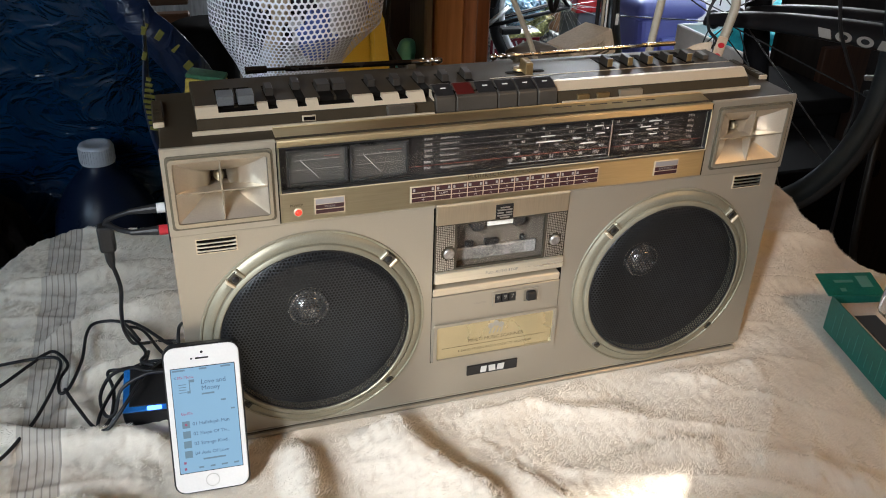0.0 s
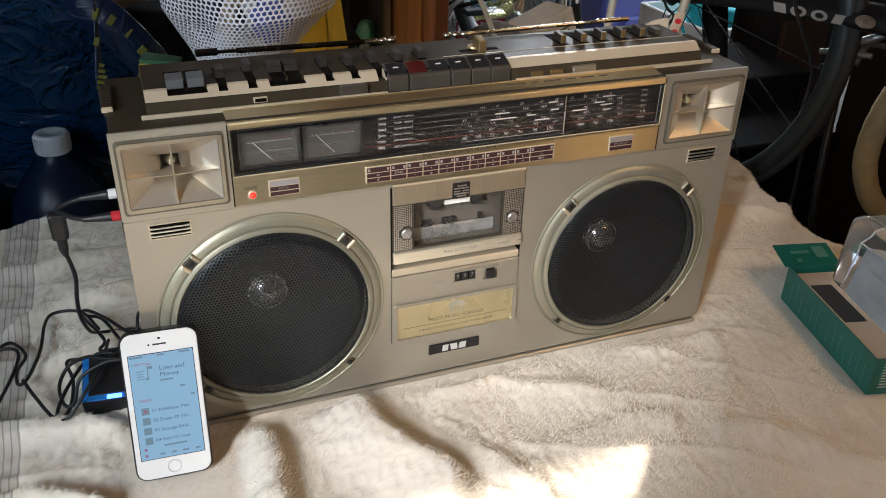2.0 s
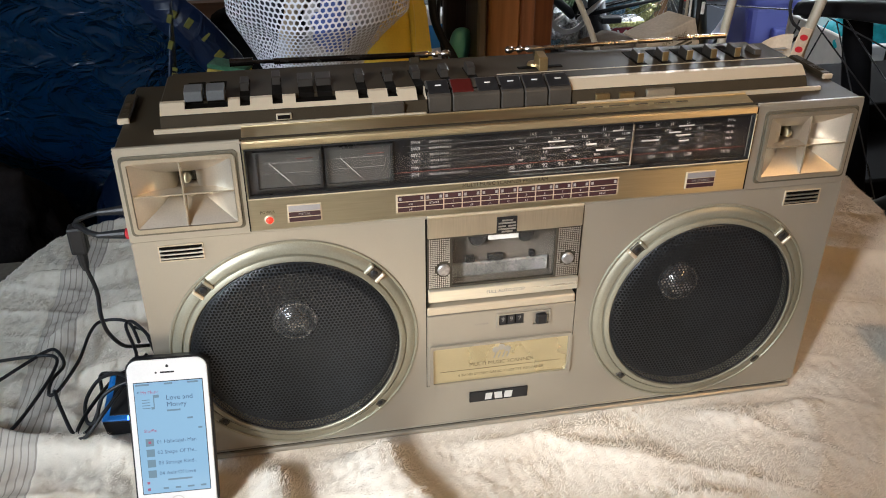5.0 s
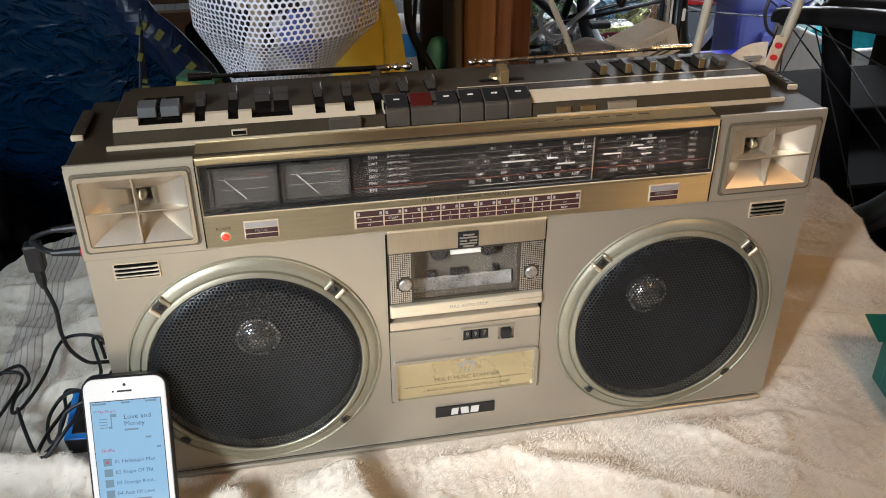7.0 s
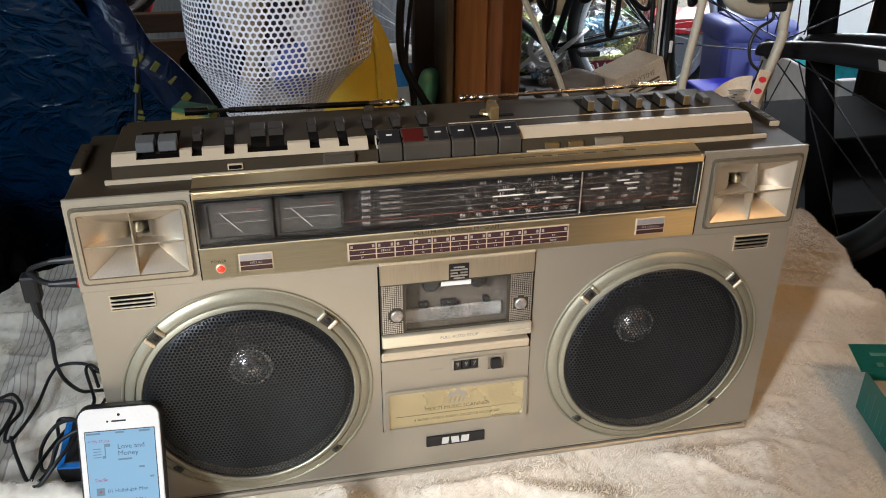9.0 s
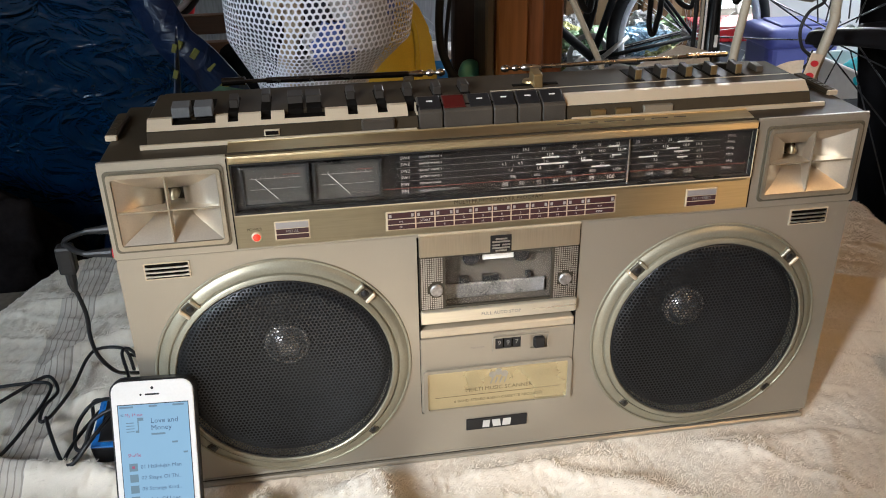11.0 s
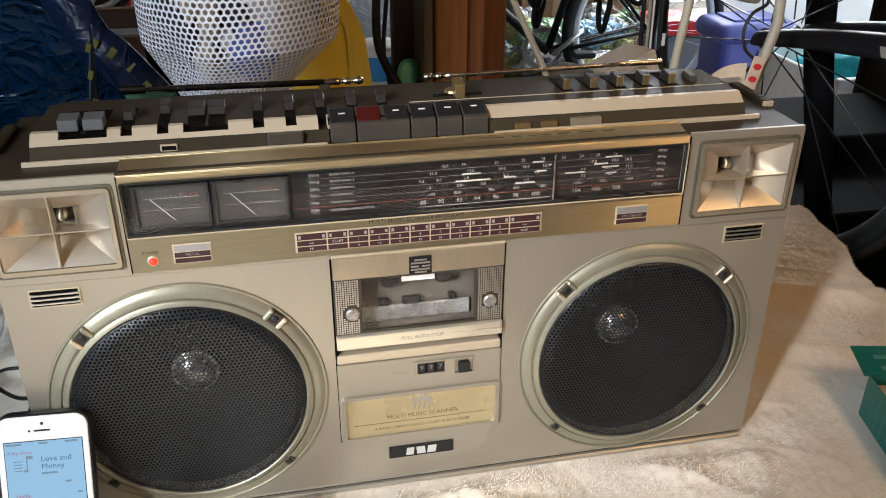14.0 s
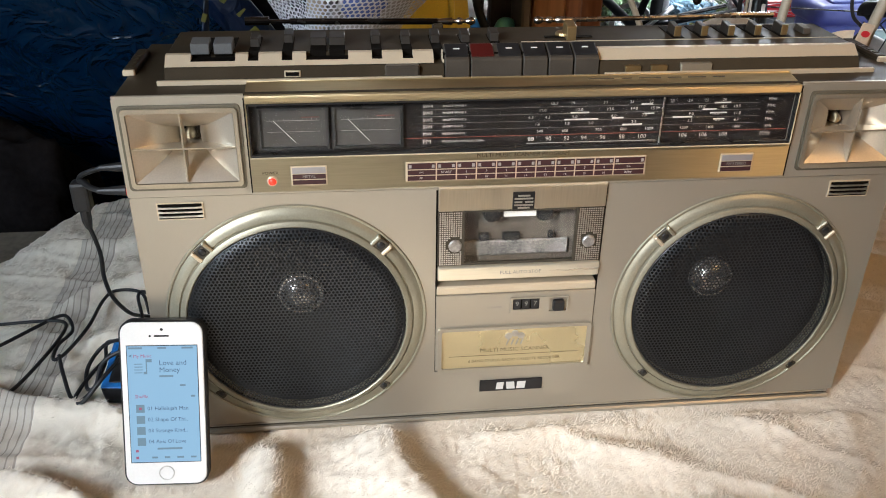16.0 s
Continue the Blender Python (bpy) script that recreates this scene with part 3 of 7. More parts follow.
    lg = part("window_ledge", ledge, BRASS, radio, "glossy brass-toned ledge above the dial")
    bm = bmesh.new()
    for k in range(150):
        x = -0.192 + k * 0.00104
        box(bm, x, x + 0.0004, -0.0040, -0.0036, 0.2911, 0.2922)
    part("front_strip", boxed(-0.1948, 0.1893, -0.0037, -0.0030, 0.2908, 0.2953, 0.0003), PALE_BRASS, lg, "pale brass front strip")
    # thin pale bars painted in for highlights along the ledge's edges
    part("lip_edge", boxed(-0.1949, 0.1894, 0.0176, 0.0189, 0.2985, 0.2996, 0.0003), PALE_BRASS, lg, "pale bar for the highlight on the ledge's back edge")
    part("lip_edge", boxed(-0.1949, 0.1894, -0.0036, -0.0024, 0.2950, 0.2960, 0.0003), PALE_BRASS, lg, "pale bar for the highlight on the ledge's front edge")
    part("ribbed_strip", bm, BRUSHED, lg)
    lettering = bmesh.new()
    for x0, w in ((0.040, 0.018), (0.064, 0.007), (0.076, 0.016), (0.097, 0.010), (0.112, 0.013), (0.130, 0.009)):
        box(lettering, x0, x0 + w, 0.0120, 0.0133, 0.2976, 0.2983)
    part("small_print", lettering, PRINT_DARK, lg)

    # --- control plate details ---
    led = bmesh.new()
    revolve(led, [(0, 0.0030), (0.0014, 0.0027), (0.0026, 0.0015), (0.0029, 0)], 20, Matrix.Translation((-0.1815, -0.0022, 0.2346)) @ FRONT)
    lamp_part = part("power_lamp", led, LED, radio, "glowing red power lamp", smooth=True)
    part("lamp_collar", revolve(bmesh.new(), [(0.0028, 0.0014), (0.0036, 0.0012), (0.0038, 0)], 20, Matrix.Translation((-0.1815, -0.0022, 0.2346)) @ FRONT), CHAMPAGNE_LIGHT, lamp_part, smooth=True)
    part("lettering", words([("POWER", -0.1825, 0.2405, 0.0031, "CENTER")], -0.0024), PRINT_DARK, radio)
    part("lettering", words([("MULTI MUSIC SCANNER PROGRAM", -0.006, 0.2492, 0.0042, "CENTER")], -0.0024), PRINT_DARK, radio)
    for x0, w in ((-0.1685, "METAL"), (0.1395, "FM STEREO")):
        tag = part("indicator_label", boxed(x0, x0 + 0.0248, -0.0031, -0.0018, 0.2310, 0.2452, 0.0003), CHAMPAGNE_LIGHT, radio)
        part("silver_field", boxed(x0 + 0.0010, x0 + 0.0238, -0.0034, -0.0028, 0.2400, 0.2444), SILVER_FIELD, tag)
        part("maroon_field", boxed(x0 + 0.0010, x0 + 0.0238, -0.0034, -0.0028, 0.2358, 0.2394), MAROON, tag)
        part("maroon_field", boxed(x0 + 0.0010, x0 + 0.0238, -0.0034, -0.0028, 0.2318, 0.2350), MAROON, tag)
        part("lettering", words([(w, x0 + 0.0124, 0.2376, 0.0030, "CENTER")], -0.0036), PRINT_GREY, tag)
    sx0, sx1, sz0, sz1 = -0.0892, 0.0838, 0.2312, 0.2458
    strip = part("program_display", boxed(sx0, sx1, -0.0031, -0.0018, sz0, sz1, 0.0003), CHAMPAGNE_LIGHT, radio, "silver program display strip with dark cells")
    edges = [sx0 + 0.0008, sx0 + 0.0215] + [sx0 + 0.0215 + 0.0142 * k for k in range(1, 10)] + [sx1 - 0.0008]
    nums_a = ["", "START", "1", "2", "3", "4", "5", "6", "7", "8", ""]
    nums_b = ["", "", "9", "10", "11", "12", "13", "14", "15", "16", ""]
    items = []
    for k in range(11):
        a, b = edges[k] + 0.0005, edges[k + 1] - 0.0005
        cell = bmesh.new()
        for z0, z1 in ((sz0 + 0.0008, sz0 + 0.0042), (sz0 + 0.0050, sz0 + 0.0086), (sz0 + 0.0094, sz0 + 0.0138)):
            box(cell, a, b, -0.0034, -0.0028, z0, z1)
        c = part("display_cell", cell, MAROON, strip)
        for x in ((a + 0.0008, a + 0.0027), (b - 0.0027, b - 0.0008)):
            part("cell_mark", boxed(x[0], x[1], -0.0037, -0.0030, sz0 + 0.0104, sz0 + 0.0127), DIAL_PRINT, c)
        mid = (a + b) / 2
        if nums_a[k]:
            items.append((nums_a[k], mid, sz0 + 0.0068, 0.0026, "CENTER"))
        if nums_b[k]:
            items.append((nums_b[k], mid, sz0 + 0.0025, 0.0024, "CENTER"))
    items += [("FF", edges[0] + 0.010, sz0 + 0.0025, 0.0025, "CENTER"), ("REW", edges[10] + 0.011, sz0 + 0.0025, 0.0025, "CENTER"),
              ("<<", edges[0] + 0.010, sz0 + 0.0068, 0.0028, "CENTER"), (">>", edges[10] + 0.011, sz0 + 0.0068, 0.0028, "CENTER")]
    part("lettering", words(items, -0.0037), PRINT, strip)

    # --- cassette bay ---
    bx0, bx1 = -0.0672, 0.0592
    bay = part("cassette_bay", boxed(bx0, bx1, 0.022, 0.026, 0.0615, 0.2225), SLOT, radio)
    for x0, x1, z0, z1 in ((bx0, bx0 + 0.0012, 0.0615, 0.2225), (bx1 - 0.0012, bx1, 0.0615, 0.2225)):
        part("bay_wall", boxed(x0, x1, 0.0004, 0.022, z0, z1), SLOT, bay)
    door = part("cassette_door", boxed(bx0 + 0.0014, bx1 - 0.0014, -0.0030, 0.0, 0.2062, 0.2244, 0.0008), BRUSHED_V, radio, "hinged cassette door with a clear window")
    # thin paler strip put in as the highlight on the upper edge
    part("door_top_edge", boxed(bx0 + 0.0014, bx1 - 0.0014, -0.0036, 0.002, 0.2244, 0.2258, 0.0004), CHAMPAGNE_LIGHT, door)
    # fine silver check round the window
    bm = bmesh.new()
    wx0, wx1, wz0, wz1 = -0.0462, 0.0368, 0.1625, 0.2045
    sheet_with_holes(bm, rect(bx0 + 0.0014, bx1 - 0.0014, 0.1605, 0.2060), [rect(wx0, wx1, wz0, wz1)], -0.0016, 0.001)
    frame_part = part("door_frame", bm, WELL, door, "dark ground of the checked frame")
    dots = bmesh.new()
    pitch = 0.0017
    vv = []
    for i in range(int((bx1 - bx0 - 0.0035) / pitch)):
        for j in range(int((0.2060 - 0.1612) / pitch)):
            x, z = bx0 + 0.0024 + i * pitch, 0.1614 + j * pitch
            if wx0 - 0.0018 < x < wx1 + 0.0008 and wz0 - 0.0018 < z < wz1 + 0.0008:
                continue
            if min(math.hypot(x + 0.053 + 0.0006, z - 0.1775), math.hypot(x - 0.048 + 0.0006, z - 0.1775)) < 0.0068:
                continue
            q = [dots.verts.new(p) for p in ((x, -0.0019, z), (x + 0.00122, -0.0019, z), (x + 0.00122, -0.0019, z + 0.00122), (x, -0.0019, z + 0.00122))]
            dots.faces.new(q)
    tagged(part("checked_pattern", dots, ALU, frame_part, "fine silver checked pattern"), kind="stuff")
    for x in (-0.0530, 0.0480):
        kb = part("door_knob", disc(bmesh.new(), x, -0.0036, 0.1775, 0.0050, 0.0034, 28, 0.0009), DULL_KNOB, door, "round dull aluminium knob", smooth=False)
    glass = part("door_window", boxed(wx0, wx1, -0.0008, 0.0004, wz0, wz1), CLEAR, door, "clear cassette window")
    glass.visible_shadow = False
    part("silver_band", boxed(bx0 + 0.0014, bx1 - 0.0014, -0.0046, 0.0, 0.1488, 0.1605, 0.0012, 2), SILVER_BAND, door, "bright silver lower band")
    part("lettering", words([("FULL AUTO STOP", -0.003, 0.1546, 0.0040, "CENTER")], -0.0048), PRINT_GREY, door)
    part("door_shelf", boxed(bx0 + 0.0014, bx1 - 0.0014, 0.001, 0.020, 0.1470, 0.1486), BRUSHED, door)
    em = part("emblem", boxed(-0.0120, 0.0042, -0.0040, -0.0026, 0.2066, 0.2205, 0.0004), BLACK_PLASTIC, door, "black square emblem with silver bars")
    bars = bmesh.new()
    for x0, x1, z in ((-0.0082, 0.0006, 0.2178), (-0.0108, 0.0028, 0.2155), (-0.0108, -0.0050, 0.2128), (-0.0030, 0.0030, 0.2128), (-0.0108, 0.0028, 0.2104), (-0.0082, 0.0006, 0.2082)):
        box(bars, x0, x1, -0.0044, -0.0036, z - 0.0006, z + 0.0006)
    part("emblem_bars", bars, ALU, em)
    # behind the window: hubs, a pale strip painted as a reflection, the head block
    inside = part("tape_well", boxed(bx0 + 0.002, bx1 - 0.002, 0.0145, 0.016, 0.1490, 0.2220), TAPE_GREY, door)
    for x in (-0.0250, 0.0140):
        part("spindle", disc(bmesh.new(), x, 0.0035, 0.1995, 0.0066, 0.011, 20, 0.001), BLACK_PLASTIC, inside, smooth=False)
    part("label_strip", boxed(-0.0165, 0.0075, 0.0030, 0.0050, 0.1980, 0.2035), PRINT, inside, "white strip painted as a reflection")
    for x0, x1 in ((-0.0330, -0.0255), (-0.0150, -0.0020), (0.0200, 0.0240)):
        part("tape_guide", boxed(x0, x1, 0.010, 0.0145, 0.1745, 0.1800, 0.0006), BLACK_PLASTIC, inside)
    part("head_block", boxed(-0.0455, 0.0362, 0.0115, 0.0145, 0.1610, 0.1735, 0.001), WORN_STEEL, inside, "silvery head block")
    # ledge and lower panel
    bm = bmesh.new()
    box(bm, -0.0664, 0.0584, -0.0006, 0.020, 0.1338, 0.1412, 0.0012)
    part("bay_ledge", bm, CHAMPAGNE_LIGHT, radio)
    sub = part("counter_panel", boxed(-0.0666, 0.0586, -0.0010, 0.012, 0.0625, 0.1336, 0.0006), CHAMPAGNE, radio)
    bm = bmesh.new()
    sheet_with_holes(bm, rect(-0.0088, 0.0375, 0.1150, 0.1300, 0.0012), [rect(-0.0068, 0.0142, 0.1190, 0.1288), rect(0.0222, 0.0358, 0.1165, 0.1288)], -0.0026, -0.0008)
    plate = part("counter_frame", bm, CHAMPAGNE, sub)
    part("counter_window", boxed(-0.0068, 0.0142, -0.0014, -0.0008, 0.1180, 0.1290), SLOT, plate)
    for k, d in enumerate("997"):
        x = -0.0034 + 0.0071 * k
        part("number_wheel", boxed(x - 0.0030, x + 0.0030, -0.0019, -0.0010, 0.1186, 0.1284, 0.0004), BLACK_PLASTIC, plate)
        part("digit", words([(d, x, 0.1240, 0.0060, "CENTER")], -0.0021), PRINT_GREY, plate)
    part("reset_button", boxed(0.0246, 0.0334, -0.0060, -0.0008, 0.1178, 0.1272, 0.0010), BLACK_PLASTIC, plate, "square black reset button")
    part("counter_print", words([("COUNTER", -0.021, 0.1215, 0.0024, "CENTER")], -0.0013), PRINT_GREY, sub)
    bm = bmesh.new()
    sheet_with_holes(bm, rect(-0.0655, 0.0578, 0.0625, 0.1045, 0.0035), [rect(-0.0620, 0.0545, 0.0655, 0.1018, 0.002)], -0.0036, -0.0006)
    gold = part("name_plate", bm, CHAMPAGNE, sub, "pale gold name plate in a raised frame")
    part("gold_field", boxed(-0.0622, 0.0547, -0.0018, -0.0008, 0.0653, 0.1020), GOLD, gold)
    part("lettering", words([("MULTI MUSIC SCANNER", -0.003, 0.0815, 0.0052, "CENTER"), ("6 BAND STEREO RADIO CASSETTE RECORDER", -0.003, 0.0715, 0.0036, "CENTER")], -0.0020), PRINT_OLIVE, gold)
    part("rule", boxed(-0.0560, 0.0490, -0.0021, -0.0016, 0.0766, 0.0769), PRINT_OLIVE, gold)
    mark = bmesh.new()
    for k in range(3):
        disc(mark, -0.0085 + 0.0050 * k, -0.0021, 0.0945 + (0.0022 if k == 1 else 0), 0.0030, 0.0004, 16)
    for k in range(4):
        tube(mark, [(-0.0100 + 0.0038 * k, -0.0020, 0.0862), (-0.0082 + 0.0038 * k, -0.0020, 0.0915)], 0.0006, 5)
    part("maker_mark", mark, ALU, gold)
    badge = part("maker_badge", boxed(-0.0300, 0.0218, -0.0016, 0.0, 0.0400, 0.0508, 0.0003), BLACK_PLASTIC, radio, "black oblong badge with pale shapes")
    bm = bmesh.new()
    for x0, x1, lean in ((-0.0162, -0.0104, 0.12), (-0.0080, -0.0012, -0.12), (0.0008, 0.0076, 0.12)):
        blk = boxed(x0, x1, -0.0020, -0.0012, 0.0420, 0.0488)
        for v in blk.verts:
            v.co.x += lean * (v.co.z - 0.0454)
        merge(bm, blk)
    part("badge_shapes", bm, PRINT, badge)

    # --- top deck ---
    deck = part("top_deck", boxed(-0.2790, 0.2790, 0.0000, 0.1280, 0.2925, 0.2965, 0.0012), DECK, radio, "dark brown plastic top deck")
    part("front_lip", boxed(-0.2802, -0.1960, -0.0012, 0.0015, 0.2952, 0.2968, 0.0003), CHAMPAGNE, radio)
    part("front_lip", boxed(0.1915, 0.2802, -0.0012, 0.0015, 0.2952, 0.2968, 0.0003), CHAMPAGNE, radio)
    part("trim_line", boxed(-0.2545, -0.0615, 0.0205, 0.0232, 0.2962, 0.2996, 0.0004), CHAMPAGNE_LIGHT, radio, "pale metal trim line")
    part("trim_line", boxed(0.0540, 0.2560, 0.0205, 0.0232, 0.2962, 0.2996, 0.0004), CHAMPAGNE_LIGHT, radio, "pale metal trim line")

    def wedge(name, x0, x1, material, label="", share=1.0):
        bm = bmesh.new()
        y0, z0 = 0.0305, 0.3062
        y1, z1 = y0 + 0.0080 * share, z0 + 0.0063 * share
        prof = ((y0, z0), (y1, z1), (0.0430, z1), (0.0430, z0))
        a = [bm.verts.new((x0, y, z)) for y, z in prof]
        b = [bm.verts.new((x1, y, z)) for y, z in prof]
        bm.faces.new(a)
        bm.faces.new(list(reversed(b)))
        for i in range(4):
            bm.faces.new((a[i], b[i], b[(i + 1) % 4], a[(i + 1) % 4]))
        bmesh.ops.recalc_face_normals(bm, faces=bm.faces)
        return part(name, bm, material, plat, label)

    plat = part("control_platform", boxed(-0.2500, 0.2470, 0.0428, 0.1010, 0.2966, 0.3125, 0.0010), DECK, radio, "raised dark control platform")
    slots = [-0.1910, -0.1680, -0.1060, -0.0845, -0.0630, -0.0410, -0.0195]
    cuts = [(-0.2330, -0.2030), (-0.1550, -0.1260)] + [(x - 0.0036, x + 0.0036) for x in slots]
    cuts = sorted(c for c in cuts if c[0] < -0.06)
    prof = ((0.0245, 0.2966), (0.0262, 0.2990), (0.0300, 0.3058), (0.0430, 0.3058), (0.0430, 0.2966))
    for xa, xb in ((-0.2500, -0.0600), (0.0520, 0.2470)):
        slope = bmesh.new()
        va = [slope.verts.new((xa, y, z)) for y, z in prof]
        vb = [slope.verts.new((xb, y, z)) for y, z in prof]
        slope.faces.new(va)
        slope.faces.new(list(reversed(vb)))
        for i in range(5):
            slope.faces.new((va[i], vb[i], vb[(i + 1) % 5], va[(i + 1) % 5]))
        bmesh.ops.recalc_face_normals(slope, faces=slope.faces)
        part("sloped_apron", slope, DECK, plat)
    x = -0.2500
    for a, b in cuts + [(-0.0605, -0.0600)]:
        wedge("pale_sloped_strip", x, a, CHAMPAGNE_LIGHT, "pale champagne sloped strip")
        if b < -0.061:
            wedge("strip_under_notch", a, b, CHAMPAGNE_LIGHT, "", 0.42)
            part("dark_gap", boxed(a, b, 0.0342, 0.0445, 0.3070, 0.3092), SLOT, plat)
        x = b
    wedge("pale_sloped_strip", 0.0520, 0.2470, CHAMPAGNE_LIGHT, "pale champagne sloped strip")
    part("dark_gap", boxed(-0.0600, 0.0000, 0.0330, 0.0440, 0.2966, 0.3120), SLOT, plat)
    part("platform_line", boxed(0.000, 0.2440, 0.0575, 0.0582, 0.3124, 0.3129), CHAMPAGNE_LIGHT, plat)

    def slider(x, y, w=0.0062, h=0.0072, mtl=KNOB, slot=True):
        if slot:
            # solid black inlay drawn for the slot's dark inside
            part("slider_slot", boxed(x - max(w / 2, 0.0036), x + max(w / 2, 0.0036), 0.0425, 0.0800, 0.3064, 0.3130), SLOT, plat)
        bm = bmesh.new()
        prof = ((y - 0.0042, 0.3126), (y - 0.0034, 0.3126 + h * 0.80), (y - 0.0022, 0.3126 + h * 0.86), (y + 0.0100, 0.3126 + h), (y + 0.0125, 0.3126))
        a = [bm.verts.new((x - w / 2, yy, z)) for yy, z in prof]
        b = [bm.verts.new((x + w / 2, yy, z)) for yy, z in prof]
        bm.faces.new(a)
        bm.faces.new(list(reversed(b)))
        n = len(prof)
        for i in range(n):
            bm.faces.new((a[i], b[i], b[(i + 1) % n], a[(i + 1) % n]))
        bmesh.ops.recalc_face_normals(bm, faces=bm.faces)
        bmesh.ops.bevel(bm, geom=list(bm.edges), offset=0.0004, segments=1, affect="EDGES")
        return part("slider_knob", bm, mtl, plat)

    for x0, yk in zip(slots, (0.058, 0.068, 0.062, 0.060, 0.062, 0.062, 0.064)):
        slider(x0, yk)
    for x0 in (-0.1468, -0.1335):
        slider(x0, 0.060, 0.0110, 0.0066)
    for x0 in (-0.2265, -0.2110):
        slider(x0, 0.042, 0.0125, 0.0085, KNOB_PALE)
    slider(0.0380, 0.064, 0.0070, 0.0120, KNOB_GOLD, False)
    part("balance_slot", boxed(0.0200, 0.0560, 0.0675, 0.0725, 0.3124, 0.3131), SLOT, plat)
    part("balance_disc", revolve(bmesh.new(), [(0, 0.3150), (0.0060, 0.3148), (0.0068, 0.3126)], 24, Matrix.Translation((0.036, 0.076, 0))), KNOB_GOLD, plat)
    for x0 in (0.1205, 0.1415, 0.1625, 0.1835, 0.2045):
        part("slider_slot", boxed(x0 - 0.0042, x0 + 0.0042, 0.0620, 0.0960, 0.3124, 0.3131), SLOT, plat)
        slider(x0, 0.070, 0.0046, 0.0084, KNOB, False)
        # gold plate paints the warm light on the knob's front
        part("knob_front", boxed(x0 - 0.0025, x0 + 0.0025, 0.0648, 0.0662, 0.3127, 0.3206, 0.0003), KNOB_GOLD, plat, "gold plate painted for the warm-lit knob front")
    slider(0.2245, 0.072, 0.0060, 0.0050, KEY, False)
    # piano keys
    key_edges = (-0.0595, -0.0412, -0.0040, 0.0143, 0.0328, 0.0515)
    for k in range(5):
        a, b = key_edges[k] + 0.0005, key_edges[k + 1] - 0.0005
        bm = bmesh.new()
        prof = ((0.0265, 0.2966), (0.0275, 0.3085), (0.0290, 0.3098), (0.0440, 0.3155), (0.0475, 0.3150), (0.0475, 0.2966))
        va = [bm.verts.new((a, y, z)) for y, z in prof]
        vb = [bm.verts.new((b, y, z)) for y, z in prof]
        bm.faces.new(va)
        bm.faces.new(list(reversed(vb)))
        for i in range(6):
            bm.faces.new((va[i], vb[i], vb[(i + 1) % 6], va[(i + 1) % 6]))
        bmesh.ops.recalc_face_normals(bm, faces=bm.faces)
        bmesh.ops.bevel(bm, geom=list(bm.edges), offset=0.0006, segments=1, affect="EDGES")
        key = part("tape_key", bm, KEY, radio, "dark grey tape-transport key" if k != 1 else "wide dark record and play key")
        tops = [(a + b) / 2] if k != 1 else [a + 0.0085, b - 0.0085]
        for i, xm in enumerate(tops):
            m = Matrix.Translation((xm, 0.0368, 0.3129)) @ Matrix.Rotation(radians(20.5), 4, "X")
            hw = (b - a) / 2 - 0.0006 if k != 1 else 0.0080
            bm = boxed(-hw, hw, -0.0074, 0.0074, -0.0004, 0.0007, 0.0005, 2, m)
            part("key_pad", bm, DARK_RED if (k == 1 and i == 0) else BLACK_PLASTIC, key, "red record pad" if (k == 1 and i == 0) else "")
            if not (k == 1 and i == 0):
                g = boxed(xm - 0.0022, xm + 0.0022, 0.0362, 0.0374, 0.3139, 0.3146)
                part("key_symbol", g, PRINT, key)
    # small things on the front of the deck
    part("mode_button", boxed(-0.1010, -0.0770, 0.0240, 0.0335, 0.2966, 0.3062, 0.0012), KEY, radio)
    part("mic_hole_frame", boxed(-0.1700, -0.1590, 0.0262, 0.0290, 0.2990, 0.3034, 0.0004), CHAMPAGNE_LIGHT, radio)
    part("mic_hole", boxed(-0.1690, -0.1600, 0.0259, 0.0282, 0.3000, 0.3028), SLOT, radio)
    for x0, x1, h in ((0.0700, 0.0815, 0.0012), (0.0890, 0.1010, 0.0012), (0.1110, 0.1340, 0.0022)):
        part("deck_button", boxed(x0, x1, 0.0250, 0.0310 if h > 0.002 else 0.0292, 0.2980, 0.3018 + h, 0.0005), FRAME_GREY if h > 0.002 else KNOB_GOLD, radio)
    # handle arms at both ends
    for s in (-1, 1):
        xs = sorted((s * 0.2735, s * 0.2825))
        arm = part("handle_arm", boxed(xs[0], xs[1], 0.0480, 0.1000, 0.2950, 0.3005, 0.0012), DECK, radio, "dark folded handle arm")
        part("arm_cap", boxed(xs[0] + 0.0003, xs[1] - 0.0003, 0.0455, 0.0482, 0.2960, 0.3002, 0.0006), CHAMPAGNE_LIGHT, arm)
        for k in range(4):
            yy = 0.056 + 0.008 * k
            part("grip_rib", boxed(xs[0] + 0.0025, xs[1] - 0.0025, yy, yy + 0.0035, 0.3000, 0.3010), DECK, arm)
    part("back_shelf", boxed(-0.2500, 0.2470, 0.1005, 0.1278, 0.2964, 0.3060, 0.001), DECK, radio)

    # --- telescopic aerials ---
    for x_base, x_tip, s in ((-0.203, -0.026, 1), (0.217, 0.020, -1)):
        y0, z0 = 0.1120, 0.3150
        bm = bmesh.new()
        n1, n2 = (0.018, 0.034) if s > 0 else (0.036, 0.050)
        tube(bm, [(x_base, y0, z0 + 0.002), (x_base + s * n1, y0, z0 + 0.002)], 0.0032 if s > 0 else 0.0022, 12)
        tube(bm, [(x_base + s * n1, y0, z0 + 0.0016), (x_base + s * n2, y0, z0 + 0.0014)], 0.0016, 10)
        tube(bm, [(x_base + s * n2, y0, z0 + 0.0014), (x_tip - s * 0.030, y0, z0)], 0.0024 if s > 0 else 0.0018, 12)
